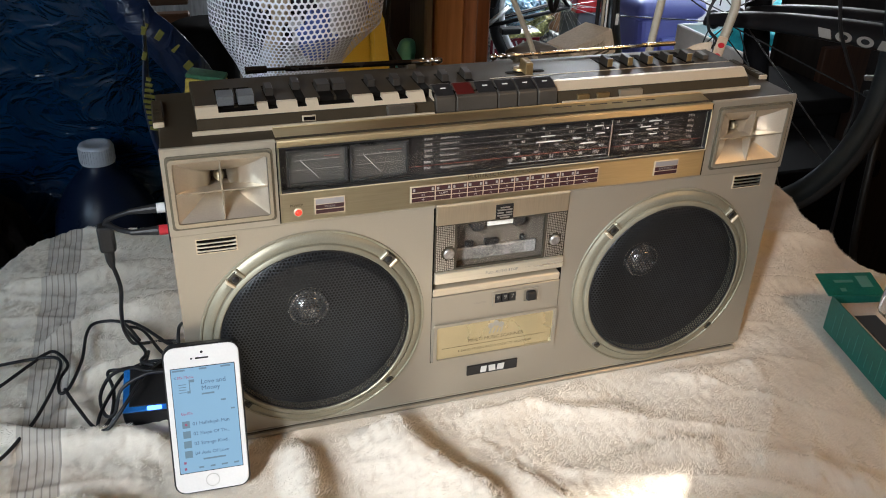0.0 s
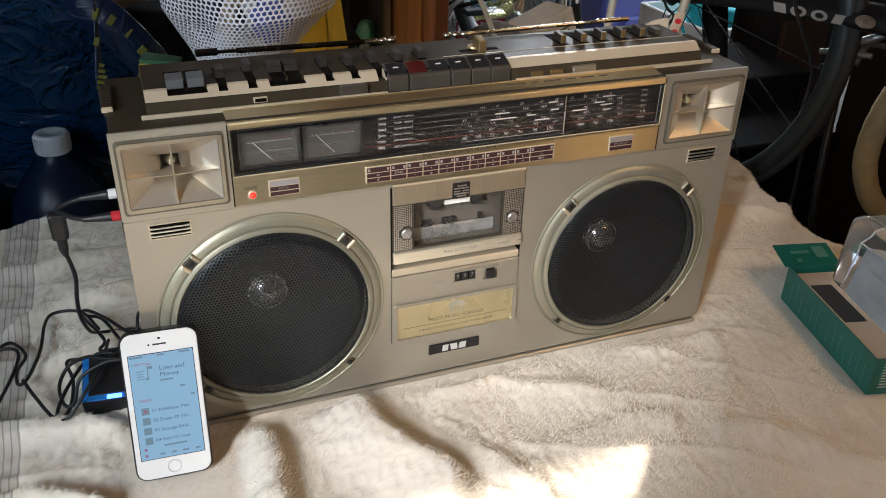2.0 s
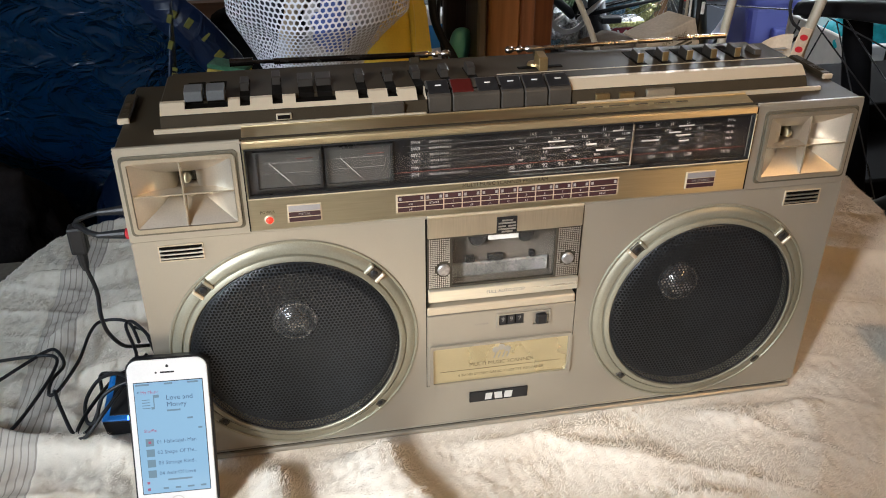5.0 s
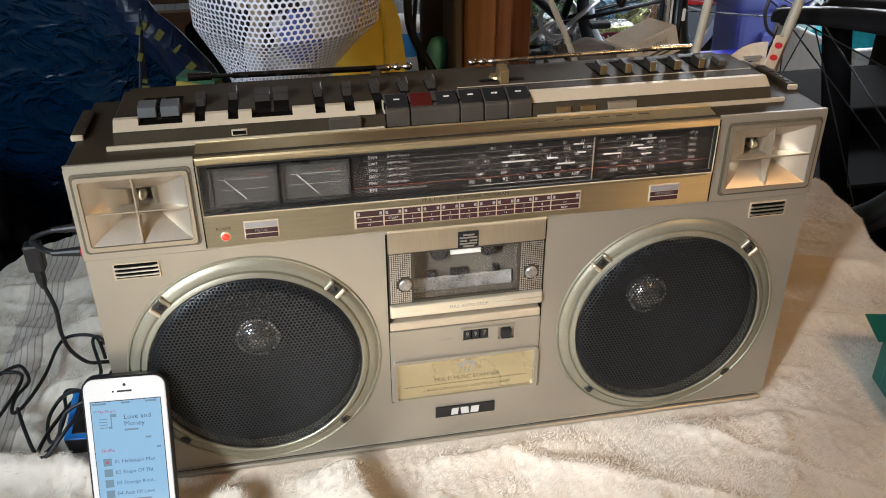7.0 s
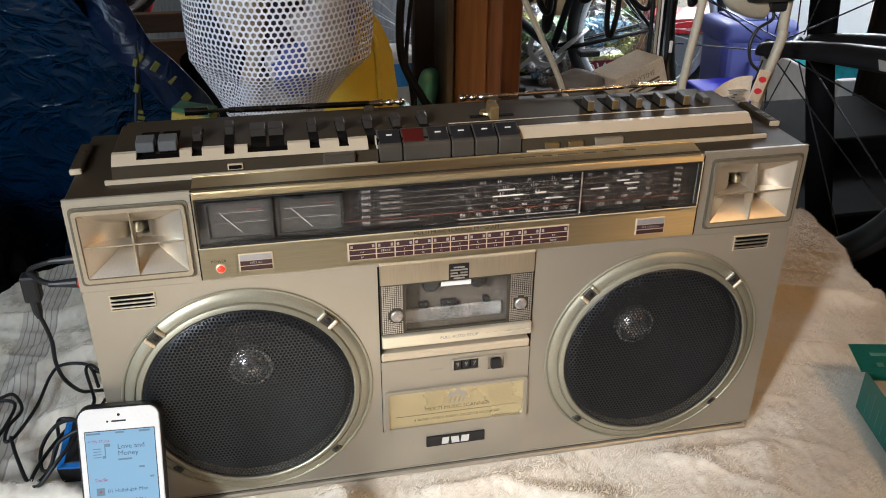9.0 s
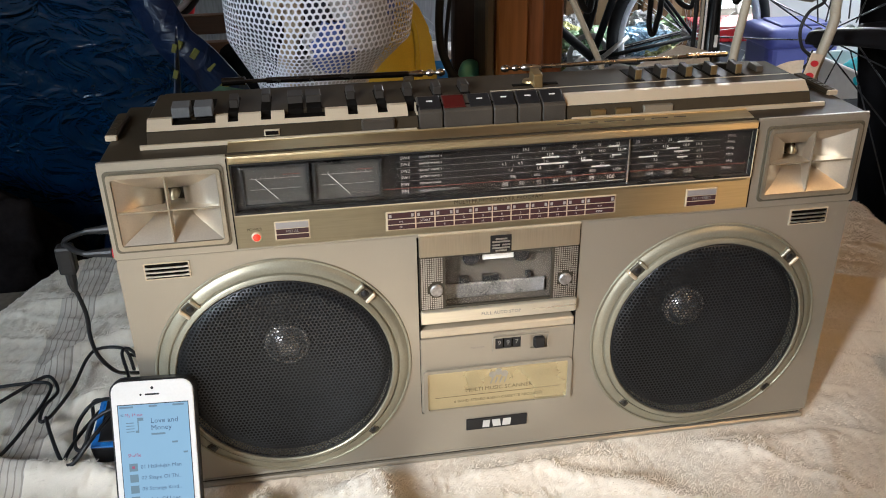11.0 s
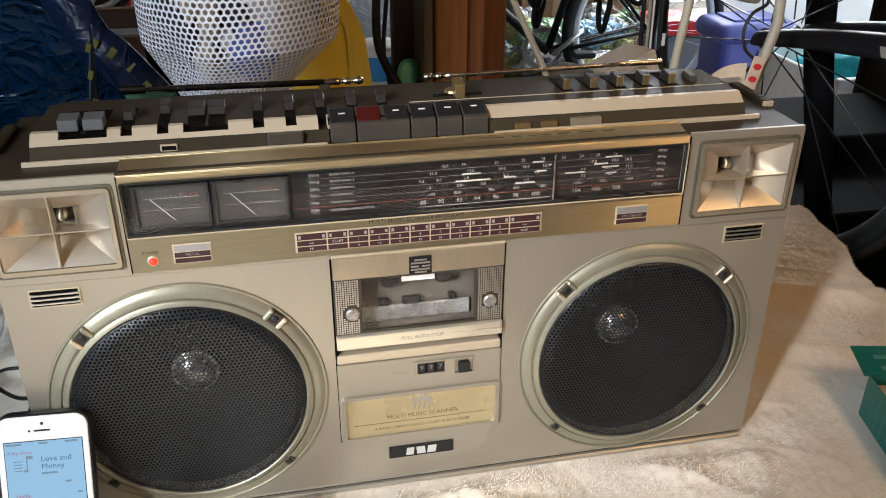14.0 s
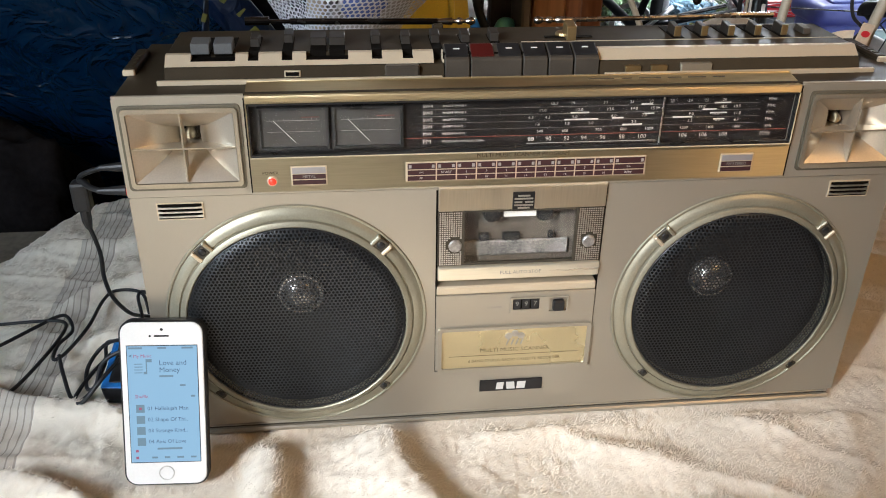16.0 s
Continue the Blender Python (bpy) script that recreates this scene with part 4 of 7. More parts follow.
        aer = part("aerial", bm, AERIAL_DARK if s > 0 else AERIAL, radio, "dark telescopic aerial lying folded" if s > 0 else "chrome telescopic aerial lying folded", smooth=False)
        bm = bmesh.new()
        prof = [(0, 0), (0.0026, 0.0006), (0.0042, 0.0036), (0.0030, 0.0066), (0.0020, 0.0074), (0.0020, 0.0100), (0.0034, 0.0108), (0.0036, 0.0140), (0.0022, 0.0150), (0.0022, 0.0180), (0.0036, 0.0188), (0.0034, 0.0230), (0.0026, 0.0300)]
        revolve(bm, prof, 16, Matrix.Translation((x_tip, y0, z0)) @ Matrix.Rotation(radians(-90 * s), 4, "Y") @ Matrix.Diagonal((0.78, 0.78, 1, 1)))
        part("aerial_tip", bm, AERIAL, aer, "chrome ringed tip", smooth=True)
        part("aerial_clip", boxed(x_tip - s * 0.030 - 0.004, x_tip - s * 0.030 + 0.004, y0 - 0.005, y0 + 0.005, 0.3055, z0 - 0.001, 0.001), DECK, aer)
    # side sockets
    part("socket_plate", boxed(-0.2815, -0.2785, 0.018, 0.060, 0.200, 0.245, 0.0008), BLACK_PLASTIC, radio)
    return radio


build_radio()


# ---- the setting ----
WALL = mat("brown_grey_boards", (0.13, 0.10, 0.075), 0.8, 0, 0.15, 6, 0.001, 90, (1, 1, 0.12))
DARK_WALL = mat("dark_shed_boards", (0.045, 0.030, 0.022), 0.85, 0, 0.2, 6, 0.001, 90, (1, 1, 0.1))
FLOOR = mat("dusty_concrete", (0.075, 0.07, 0.065), 0.9, 0, 0.15, 5, 0.0008, 160)
WOOD = mat("orange_brown_pine", (0.40, 0.175, 0.060), 0.55, 0, 0.22, 14, 0.0006, 140, (1, 1, 0.06))
WOOD_RED = mat("red_brown_stained_pine", (0.27, 0.100, 0.038), 0.5, 0, 0.22, 14, 0.0006, 140, (1, 1, 0.06))
WOOD_DARK = mat("dark_brown_plank", (0.050, 0.022, 0.012), 0.6, 0, 0.22, 14, 0.0006, 140, (1, 1, 0.06))
WOOD_GREY = mat("weathered_grey_plank", (0.14, 0.115, 0.085), 0.7, 0, 0.22, 14, 0.0006, 140, (1, 1, 0.06))
WOOD_RAIL = mat("dark_brown_rail", (0.085, 0.040, 0.018), 0.55, 0, 0.22, 14, 0.0006, 140, (0.06, 1, 1))
GROUND = mat("gravel_yard", (0.20, 0.18, 0.15), 0.95, 0, 0.25, 3, 0.004, 60)
# glowing board stands in for the white outdoors and back-lights the towel
OUTSIDE = mat("outdoor_glow", (0.9, 0.9, 0.9), 1.0, 0, 0, emit=(0.93, 0.97, 1.0), strength=1.8)

GZ = -0.70
whole("ground", boxed(-60, 60, -60, 60, GZ - 0.2, GZ - 0.012), GROUND, "grey gravel ground outside the shed", "ground", kind="structure")
whole("floor", boxed(-2.55, 3.3, -1.5, 4.1, GZ - 0.011, GZ), FLOOR, "dusty grey concrete floor", "floor", kind="structure")
# unseen ceiling, coloured warm so that the metal ledge reflects gold
whole("ceiling", boxed(-2.55, 1.75, -1.5, 4.1, 1.50, 1.58), mat("brown_pine_boards", (0.24, 0.13, 0.06), 0.6, 0, 0.2, 6, 0.001, 90, (0.1, 1, 1)), "unseen pine boarded ceiling, brown for a warm bounce", "ceiling", kind="structure")


def wall(name, outline, holes, axis, at, thick, material, label):
    bm = bmesh.new()
    sheet_with_holes(bm, outline, holes, 0, thick)
    bmesh.ops.triangle_fill(bm, edges=[e for e in bm.edges if len(e.link_faces) < 2])
    m = Matrix.Translation((0, at, 0)) if axis == "y" else Matrix.Translation((at, 0, 0)) @ Matrix.Rotation(radians(90), 4, "Z")
    bmesh.ops.transform(bm, matrix=m, verts=bm.verts)
    return whole(name, bm, material, label, "wall", kind="structure")


# unseen wall; its slit is placed to cut the sun patch
wall("wall_south", rect(-1.8, 1.75, GZ, 1.5), [rect(-1.42, -1.014, GZ + 0.001, 1.42)], "y", -1.40, 0.10, WALL, "unseen boarded wall with a slit that shapes the sun")
# window opening is assumed, cut to go with the left fill lamp
wall("wall_west", rect(-1.5, 1.30, GZ, 1.5), [rect(-1.07, -0.43, 0.68, 1.22)], "x", -1.70, 0.10, WALL, "unseen boarded wall with an assumed window")
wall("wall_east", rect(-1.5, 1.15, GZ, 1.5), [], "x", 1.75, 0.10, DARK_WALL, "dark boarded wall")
wall("wall_store_west", rect(1.30, 4.0, GZ, 1.5), [], "x", -2.45, 0.10, WALL, "boarded wall at the end of the store")
wall("wall_store_south", rect(-2.55, -1.802, GZ, 1.5), [], "y", 1.20, 0.10, WALL, "short boarded wall of the store")
wall("wall_north", rect(-2.55, 2.05, GZ, 1.5), [], "y", 4.00, 0.10, mat("pale_grey_boards", (0.30, 0.31, 0.32), 0.8, 0, 0.2, 6, 0.001, 90, (1, 1, 0.12)), "pale boarded wall at the back of the store")
whole("backdrop", boxed(1.2, 6.5, 5.2, 5.25, GZ, 3.5), OUTSIDE, "glowing board standing in for overexposed daylight outside", "backdrop", kind="structure")


# unseen leaf added along the sun's line to shade the right side
leaf = boxed(-0.004, 0.76, -0.036, 0.0, GZ + 0.01, 1.30, 0.003)
bmesh.ops.transform(leaf, matrix=Matrix.Translation((-1.012, -1.292, 0)) @ Matrix.Rotation(radians(45), 4, "Z"), verts=leaf.verts)
whole("door_1", leaf, DARK_WALL, "unseen dark boarded door leaf, added to keep light off the right side", "door", kind="structure")


# wooden partition behind the table: post, boards and rails
def plank(name, x0, x1, y0, y1, z0, z1, material, label):
    return whole(name, boxed(x0, x1, y0, y1, z0, z1, 0.003), material, label, "timber", kind="structure")


plank("post", 0.127, 0.1715, 0.600, 0.690, GZ, 1.5, WOOD, "orange-brown pine post with a knot")
plank("post_board", 0.1735, 0.196, 0.604, 0.690, GZ, 1.5, WOOD_RED, "red-brown board beside the pine post")
plank("post_lath", 0.112, 0.125, 0.606, 0.690, GZ, 1.5, WOOD_GREY, "weathered grey lath beside the pine post")
plank("dark_board", 0.082, 0.122, 0.700, 0.720, GZ, 1.5, WOOD_DARK, "dark brown upright board")
plank("red_board", 0.198, 0.250, 0.690, 0.712, GZ, 1.5, WOOD_RED, "red-brown upright board")
plank("rail", -0.345, 0.110, 0.605, 0.655, 0.340, 0.430, mat("orange_brown_rail", (0.40, 0.175, 0.060), 0.55, 0, 0.22, 14, 0.0006, 140, (0.06, 1, 1)), "orange-brown pine horizontal rail")
plank("high_rail", -1.7, -0.40, 0.900, 0.940, 0.300, 0.420, WOOD_RAIL, "dark brown horizontal rail")
plank("low_rail", -1.7, -0.20, 1.270, 1.300, 0.112, 0.150, WOOD_RAIL, "dark brown horizontal rail")
plank("low_rail", -1.7, -0.20, 1.270, 1.300, 0.030, 0.094, WOOD_RAIL, "dark brown horizontal rail")
plank("store_shelf", -0.15, 0.36, 0.72, 1.20, -0.030, -0.005, WOOD_GREY, "grey plank shelf behind the partition")
plank("narrow_shelf", 0.34, 0.62, 0.815, 0.90, 0.052, 0.068, WOOD_DARK, "grey plank shelf behind the partition")
plank("low_shelf", -1.2, 0.10, 0.48, 0.98, -0.270, -0.245, WOOD_DARK, "dark low shelf behind the table")

# panel added and blackened to hide the bright store behind the bicycle
plank("dark_panel", 1.305, 1.74, 1.25, 1.27, GZ, 1.5, mat("blacked_out_board", (0.014, 0.010, 0.008), 0.85, 0, 0.3, 9, 0.001, 90, (1, 1, 0.1)), "near-black board panel added to keep the store's edge dark")
plank("brown_panel", 1.44, 1.60, 1.215, 1.235, GZ, -0.06, WOOD_DARK, "red-brown board standing in the store")

# table under the towel
tbl = thing("table", -0.15, -0.15, GZ, "plain wooden table covered by a towel", "table")
part("tabletop", boxed(-0.90, 0.535, -0.80, 0.415, -0.045, -0.006, 0.004), WOOD_GREY, tbl)
for lx in (-0.85, 0.490):
    for ly in (-0.75, 0.37):
        part("leg", boxed(lx - 0.025, lx + 0.025, ly - 0.025, ly + 0.025, GZ, -0.045, 0.003), WOOD_GREY, tbl)


# ---- towel ----
def towel_material():
    m = mat("cream_terry_cloth", (0.80, 0.72, 0.61), 0.95, 0, 0.07, 14, 0.0010, 1300, sheen=0.05, spec=0.1, rvar=0.03)
    nt = m.node_tree
    b = nt.nodes["Principled BSDF"]
    old = b.inputs["Base Color"].links[0].from_socket
    tc = nt.nodes.new("ShaderNodeTexCoord")
    sp = nt.nodes.new("ShaderNodeSeparateXYZ")
    nt.links.new(tc.outputs["Object"], sp.inputs[0])
    w = nt.nodes.new("ShaderNodeMath")  # woven lines of the border band
    w.operation = "MULTIPLY_ADD"
    w.inputs[1].default_value, w.inputs[2].default_value = 1 / 0.040, 0.4345 / 0.040
    nt.links.new(sp.outputs[0], w.inputs[0])
    ramp = nt.nodes.new("ShaderNodeValToRGB")
    cr = ramp.color_ramp
    cr.interpolation = "CONSTANT"
    cr.elements[0].position, cr.elements[0].color = 0.0, (0, 0, 0, 1)
    cr.elements[1].position, cr.elements[1].color = 0.98, (0, 0, 0, 1)
    for p, v in ((0.02, 0.45), (0.14, 0.85), (0.17, 0.40), (0.30, 0.85), (0.33, 0.40), (0.46, 0.85), (0.49, 0.40), (0.62, 0.85), (0.65, 0.40), (0.78, 0.85), (0.81, 0.40), (0.93, 0.75)):
        e = cr.elements.new(p)
        e.color = (v, v, v, 1)
    nt.links.new(w.outputs[0], ramp.inputs[0])
    mix = nt.nodes.new("ShaderNodeMixRGB")
    mix.inputs[2].default_value = (0.25, 0.21, 0.18, 1)
    nt.links.new(ramp.outputs[0], mix.inputs[0])
    nt.links.new(old, mix.inputs[1])
    nt.links.new(mix.outputs[0], b.inputs["Base Color"])
    return m


FOLDS = (  # ridges as (x0, y0, x1, y1, height, half-width)
    (-0.118, 0.004, -0.058, -0.165, 0.019, 0.026), (-0.205, -0.018, -0.186, -0.150, 0.015, 0.018),
    (-0.250, -0.020, -0.262, -0.160, 0.007, 0.014), (0.040, -0.030, 0.125, -0.070, 0.007, 0.016), (-0.030, -0.018, 0.100, -0.018, 0.006, 0.010),
    (0.050, -0.112, 0.170, -0.125, 0.005, 0.014), (0.200, -0.150, 0.330, -0.260, 0.005, 0.018), (0.180, -0.015, 0.300, -0.040, 0.004, 0.018),
    (-0.420, 0.205, -0.290, 0.270, 0.007, 0.010), (-0.380, 0.140, -0.290, 0.170, 0.006, 0.010), (-0.480, 0.330, -0.300, 0.350, 0.006, 0.012),
    (-0.460, 0.080, -0.300, 0.005, 0.007, 0.012), (-0.420, -0.040, -0.300, -0.080, 0.007, 0.012), (0.330, 0.130, 0.560, 0.060, 0.005, 0.016),
    (0.300, 0.260, 0.590, 0.180, 0.006, 0.016), (-0.020, -0.090, 0.010, -0.190, 0.006, 0.014), (-0.330, -0.090, -0.300, -0.260, 0.007, 0.018),
)


def build_towel():
    x0, x1, y0, y1, step = -0.72, 0.625, -0.62, 0.470, 0.0024
    drop = 0.10
    us = np.arange(x0, x1 + drop, step)
    vs = np.arange(y0, y1 + drop, step)
    U, V = np.meshgrid(us, vs, indexing="ij")
    rng = np.random.default_rng(4)

    def wave(seed, k):
        r = np.random.default_rng(seed)
        out = np.zeros_like(U)
        for _ in range(7):
            a = r.uniform(0, 2 * np.pi)
            f = k * r.uniform(0.6, 1.6)
            out += np.sin(f * (np.cos(a) * U + np.sin(a) * V) + r.uniform(0, 6.28))
        return out / 7
    h = 0.0095 + 0.004 * wave(1, 22) + 0.0022 * wave(2, 60) + 0.0010 * wave(3, 170) + 0.0017 * wave(31, 430) * (0.6 + 0.8 * wave(32, 60))
    for fx0, fy0, fx1, fy1, fh, fw in FOLDS:
        dx, dy = fx1 - fx0, fy1 - fy0
        L = math.hypot(dx, dy)
        s = ((U - fx0) * dx + (V - fy0) * dy) / L
        d = ((U - fx0) * dy - (V - fy0) * dx) / L + 0.006 * np.sin(s * 40 + fx0 * 90)
        side = np.where(d > 0, 1.35, 0.62)
        end = np.clip(np.minimum(s + 0.02, L + 0.02 - s) / 0.05, 0, 1)
        h += (2.0 if fx0 > 0.15 else 1.1 if fx0 > -0.27 else 2.1) * fh * np.exp(-(d / (fw * side)) ** 2) * end * end * (3 - 2 * end)
    # fine wrinkles, sharper on the side of the woven border
    near = np.clip((-0.27 - U) / 0.04, 0, 1)
    fine_w = (1 - np.abs(np.sin((V + 0.22 * U + 0.045 * wave(21, 20)) * 58))) ** 3
    h += 0.0044 * near * fine_w * (0.55 + 0.45 * wave(22, 30)) + near * (0.0022 * wave(27, 120) + 0.0016 * wave(28, 330))
    fine_f = (1 - np.abs(np.sin((V * 0.8 + 0.5 * U + 0.030 * wave(23, 20)) * 48))) ** 3
    h += 0.0048 * (1 - near) * fine_f * (0.5 + 0.5 * wave(24, 18))
    fine_g = (1 - np.abs(np.sin((0.9 * U - 0.45 * V + 0.035 * wave(25, 26)) * 74))) ** 2
    h += 0.0034 * fine_g * np.clip(0.25 + 0.9 * wave(26, 24), 0, 1)
    # pressed flat under the boombox and the parcel
    for ax0, ax1, ay0, ay1, top in ((-0.285, 0.285, -0.004, 0.135, 0.0088), (0.36, 0.60, -0.17, 0.02, 0.010), (-0.312, -0.226, -0.095, -0.035, 0.009)):
        gap = np.hypot(np.maximum(np.maximum(ax0 - U, U - ax1), 0), np.maximum(np.maximum(ay0 - V, V - ay1), 0))
        k = np.clip(gap / 0.022, 0, 1)
        k = k * k * (3 - 2 * k)
        h = np.minimum(h, top) * (1 - k) + h * k
    band = np.clip(1 - np.abs((U + 0.4145) / 0.022) ** 8, 0, 1)
    h -= 0.0012 * band
    h += rng.normal(0, 0.0003, U.shape) * (1 - 0.8 * band)
    # over the table's edges it hangs down
    X, Y, Z = U.copy(), V.copy(), h
    wob = 0.003 * np.sin(V * 23) + 0.003 * np.sin(V * 61 + 1)
    side_edge = np.interp(V, (-0.62, -0.20, 0.02, 0.12, 0.23, 0.36, 0.46), (0.60, 0.585, 0.562, 0.553, 0.574, 0.608, 0.625))
    ex = np.maximum(U - (side_edge - 0.010 + wob), 0)
    wob2 = 0.004 * np.sin(U * 14 + 0.5) + 0.003 * np.sin(U * 43)
    back_edge = np.interp(U, (-0.72, -0.56, -0.505, -0.483, -0.460, -0.425, -0.39, -0.34, 0.60), (0.10, 0.255, 0.338, 0.402, 0.444, 0.466, 0.470, 0.458, 0.440))
    ey = np.maximum(V - (back_edge - 0.010 + wob2), 0)
    r = 0.012
    for e, A in ((ex, "x"), (ey, "y")):
        ang = np.clip(e / r, 0, np.pi / 2)
        out, down = r * np.sin(ang), r * (1 - np.cos(ang)) + np.maximum(e - r * np.pi / 2, 0)
        if A == "x":
            X = X - ex + out + 0.004 * np.sin(V * 60) * np.clip(e / 0.05, 0, 1)
        else:
            Y = Y - ey + out + 0.004 * np.sin(U * 55) * np.clip(e / 0.05, 0, 1)
        Z = Z - down
    X += rng.normal(0, 0.0004, U.shape)
    Y += rng.normal(0, 0.0004, U.shape)
    n, k = U.shape
    co = np.stack([X, Y, Z], -1).reshape(-1, 3)
    idx = np.arange(n * k).reshape(n, k)
    quads = np.stack([idx[:-1, :-1], idx[1:, :-1], idx[1:, 1:], idx[:-1, 1:]], -1).reshape(-1, 4)
    hang = np.maximum(ex, ey)
    quads = quads[(hang.reshape(-1)[quads] < drop).all(1)]
    me = bpy.data.meshes.new("towel")
    me.vertices.add(len(co))
    me.vertices.foreach_set("co", co.ravel())
    me.loops.add(quads.size)
    me.loops.foreach_set("vertex_index", quads.ravel())
    me.polygons.add(len(quads))
    me.polygons.foreach_set("loop_start", np.arange(0, quads.size, 4))
    me.polygons.foreach_set("loop_total", np.full(len(quads), 4))
    me.polygons.foreach_set("use_smooth", np.ones(len(quads), bool))
    me.update()
    me.validate()
    cloth = towel_material()
    me.materials.append(cloth)
    towel = tagged(new("towel", me), "rumpled cream terry towel with woven border, spread over a table", "towel")
    # the pile: small bent tufts of thread that lie over in drifts
    keep = (hang < drop) & (V > -0.47) & (U > -0.64) & (band < 0.02) & ~((np.abs(U) < 0.272) & (V > 0.008) & (V < 0.125))
    P = np.stack([X, Y, Z], -1)[keep]
    drift = 2.2 * wave(11, 26)[keep] + 1.6 * wave(12, 90)[keep] + 1.6 * wave(13, 420)[keep]
    tuft = np.clip(0.5 + 0.9 * wave(14, 900)[keep] + 0.5 * wave(15, 520)[keep], 0, 1)
    P, drift, tuft = np.concatenate([P, P, P]), np.concatenate([drift, drift, drift]), np.concatenate([tuft, tuft, tuft])
    P = P + rng.uniform(-0.0013, 0.0013, P.shape) * np.array([1, 1, 0.1])
    drift = drift + rng.normal(0, 0.5, len(P))
    length = rng.uniform(0.0013, 0.0026, len(P)) * (0.7 + 0.5 * tuft)
    lift = rng.uniform(0.10, 0.50, len(P)) + 0.55 * tuft
    go = np.stack([np.cos(drift), np.sin(drift), np.zeros(len(P))], -1)
    side = np.stack([-np.sin(drift), np.cos(drift), rng.uniform(-0.34, 0.34, len(P))], -1) * rng.uniform(0.00024, 0.00040, len(P))[:, None]
    up = np.array([0, 0, 1.0])
    base = P - up * 0.0004
    tip = P + go * length[:, None] + up * (0.6 * length * lift)[:, None]
    co = np.stack([base - side, base + side, tip + 0.45 * side, tip - 0.45 * side], 1).reshape(-1, 3)
    quads = np.arange(4 * len(P)).reshape(-1, 4)
    pm = bpy.data.meshes.new("terry_surface")
    pm.vertices.add(len(co))
    pm.vertices.foreach_set("co", co.ravel())
    pm.loops.add(quads.size)
    pm.loops.foreach_set("vertex_index", quads.ravel())
    pm.polygons.add(len(quads))
    pm.polygons.foreach_set("loop_start", np.arange(0, quads.size, 4))
    pm.polygons.foreach_set("loop_total", np.full(len(quads), 4))
    pm.polygons.foreach_set("use_smooth", np.ones(len(quads), bool))
    pm.update()
    pm.materials.append(mat("cream_terry_thread", (0.82, 0.74, 0.63), 0.95, 0, 0.10, 40, 0, 900, sheen=0.05, spec=0.1, rvar=0.03))
    pile = new("terry_surface", pm)
    pile.parent = towel
    tagged(pile, "shaggy cream looped pile", kind="stuff")


build_towel()


# ---- phone ----
def build_phone():
    up = Vector((0.003, 0.030, 0.083)).normalized()
    right = Vector((1, -0.02, -0.02))
    right = (right - up * right.dot(up)).normalized()
    n = right.cross(up)  # out of the screen
    m = Matrix.Identity(4)
    c = Vector((-0.27075, -0.03775, 0.07425))
    for i in range(3):
        m[i][0], m[i][1], m[i][2], m[i][3] = right[i], up[i], n[i], c[i]
    ph = new("smartphone")
    ph.matrix_basis = m
    tagged(ph, "white smartphone in a black case, screen lit, leaning on the boombox", "phone")

    def slab(w, h, r, z0, z1, bevel=0.0, cx=0.0, cy=0.0):
        bm = bmesh.new()
        pts = rect(cx - w / 2, cx + w / 2, cy - h / 2, cy + h / 2, r, 6)
        a = [bm.verts.new((x, y, z0)) for x, y in pts]
        if bevel:
            pin = rect(cx - w / 2 + bevel, cx + w / 2 - bevel, cy - h / 2 + bevel, cy + h / 2 - bevel, max(r - bevel, 0.0004), 6)
            b = [bm.verts.new((x, y, z1 - bevel)) for x, y in pts]
            t = [bm.verts.new((x, y, z1)) for x, y in pin]
            loops = [a, b, t]
        else:
            loops = [a, [bm.verts.new((x, y, z1)) for x, y in pts]]
        for p, q in zip(loops, loops[1:]):
            for i in range(len(p)):
                bm.faces.new((p[i], p[(i + 1) % len(p)], q[(i + 1) % len(p)], q[i]))
        bm.faces.new(list(reversed(a)))
        bm.faces.new(loops[-1])
        return bm
    part("case", slab(0.0612, 0.1262, 0.0095, -0.0092, -0.0002, 0.0008), BLACK_PLASTIC, ph, "black protective case", local=True)
    part("front_glass", slab(0.0586, 0.1238, 0.0085, -0.004, 0.0004, 0.0005), WHITE_GLASS, ph, "white glass front", local=True)
    part("screen_border", slab(0.0508, 0.0898, 0.0003, 0.0002, 0.00052), BLACK_PLASTIC, ph, local=True)
    scr = part("screen", slab(0.0498, 0.0886, 0.0002, 0.0003, 0.00066), SCREEN, ph, "lit pale blue music list screen", local=True)
    part("home_button", revolve(bmesh.new(), [(0.0056, 0.0004), (0.0056, 0.0007), (0.0050, 0.0007), (0.0050, 0.0004)], 32, Matrix.Translation((0, -0.0532, 0))), ALU, ph, "round home button ring", local=True)
    part("earpiece", slab(0.0105, 0.0013, 0.0005, 0.0003, 0.0006, cx=0, cy=0.0517), BLACK_PLASTIC, ph, local=True)
    part("camera_hole", revolve(bmesh.new(), [(0, 0.0006), (0.0011, 0.0006), (0.0011, 0.0003)], 14, Matrix.Translation((0.0002, 0.0565, 0))), BLACK_PLASTIC, ph, local=True)
    part("sensor_hole", revolve(bmesh.new(), [(0, 0.0006), (0.0008, 0.0006), (0.0008, 0.0003)], 14, Matrix.Translation((-0.0082, 0.0517, 0))), BLACK_PLASTIC, ph, local=True)
    flat = Matrix.Translation((0, 0, 0.00075)) @ FRONT.inverted()

    def ink(items, material):
        for w, x, y, s, a in items:
            part("lettering", text_mesh(w, s, Matrix.Translation((x, y, 0.00075)) @ FRONT.inverted(), a), material, scr, local=True)
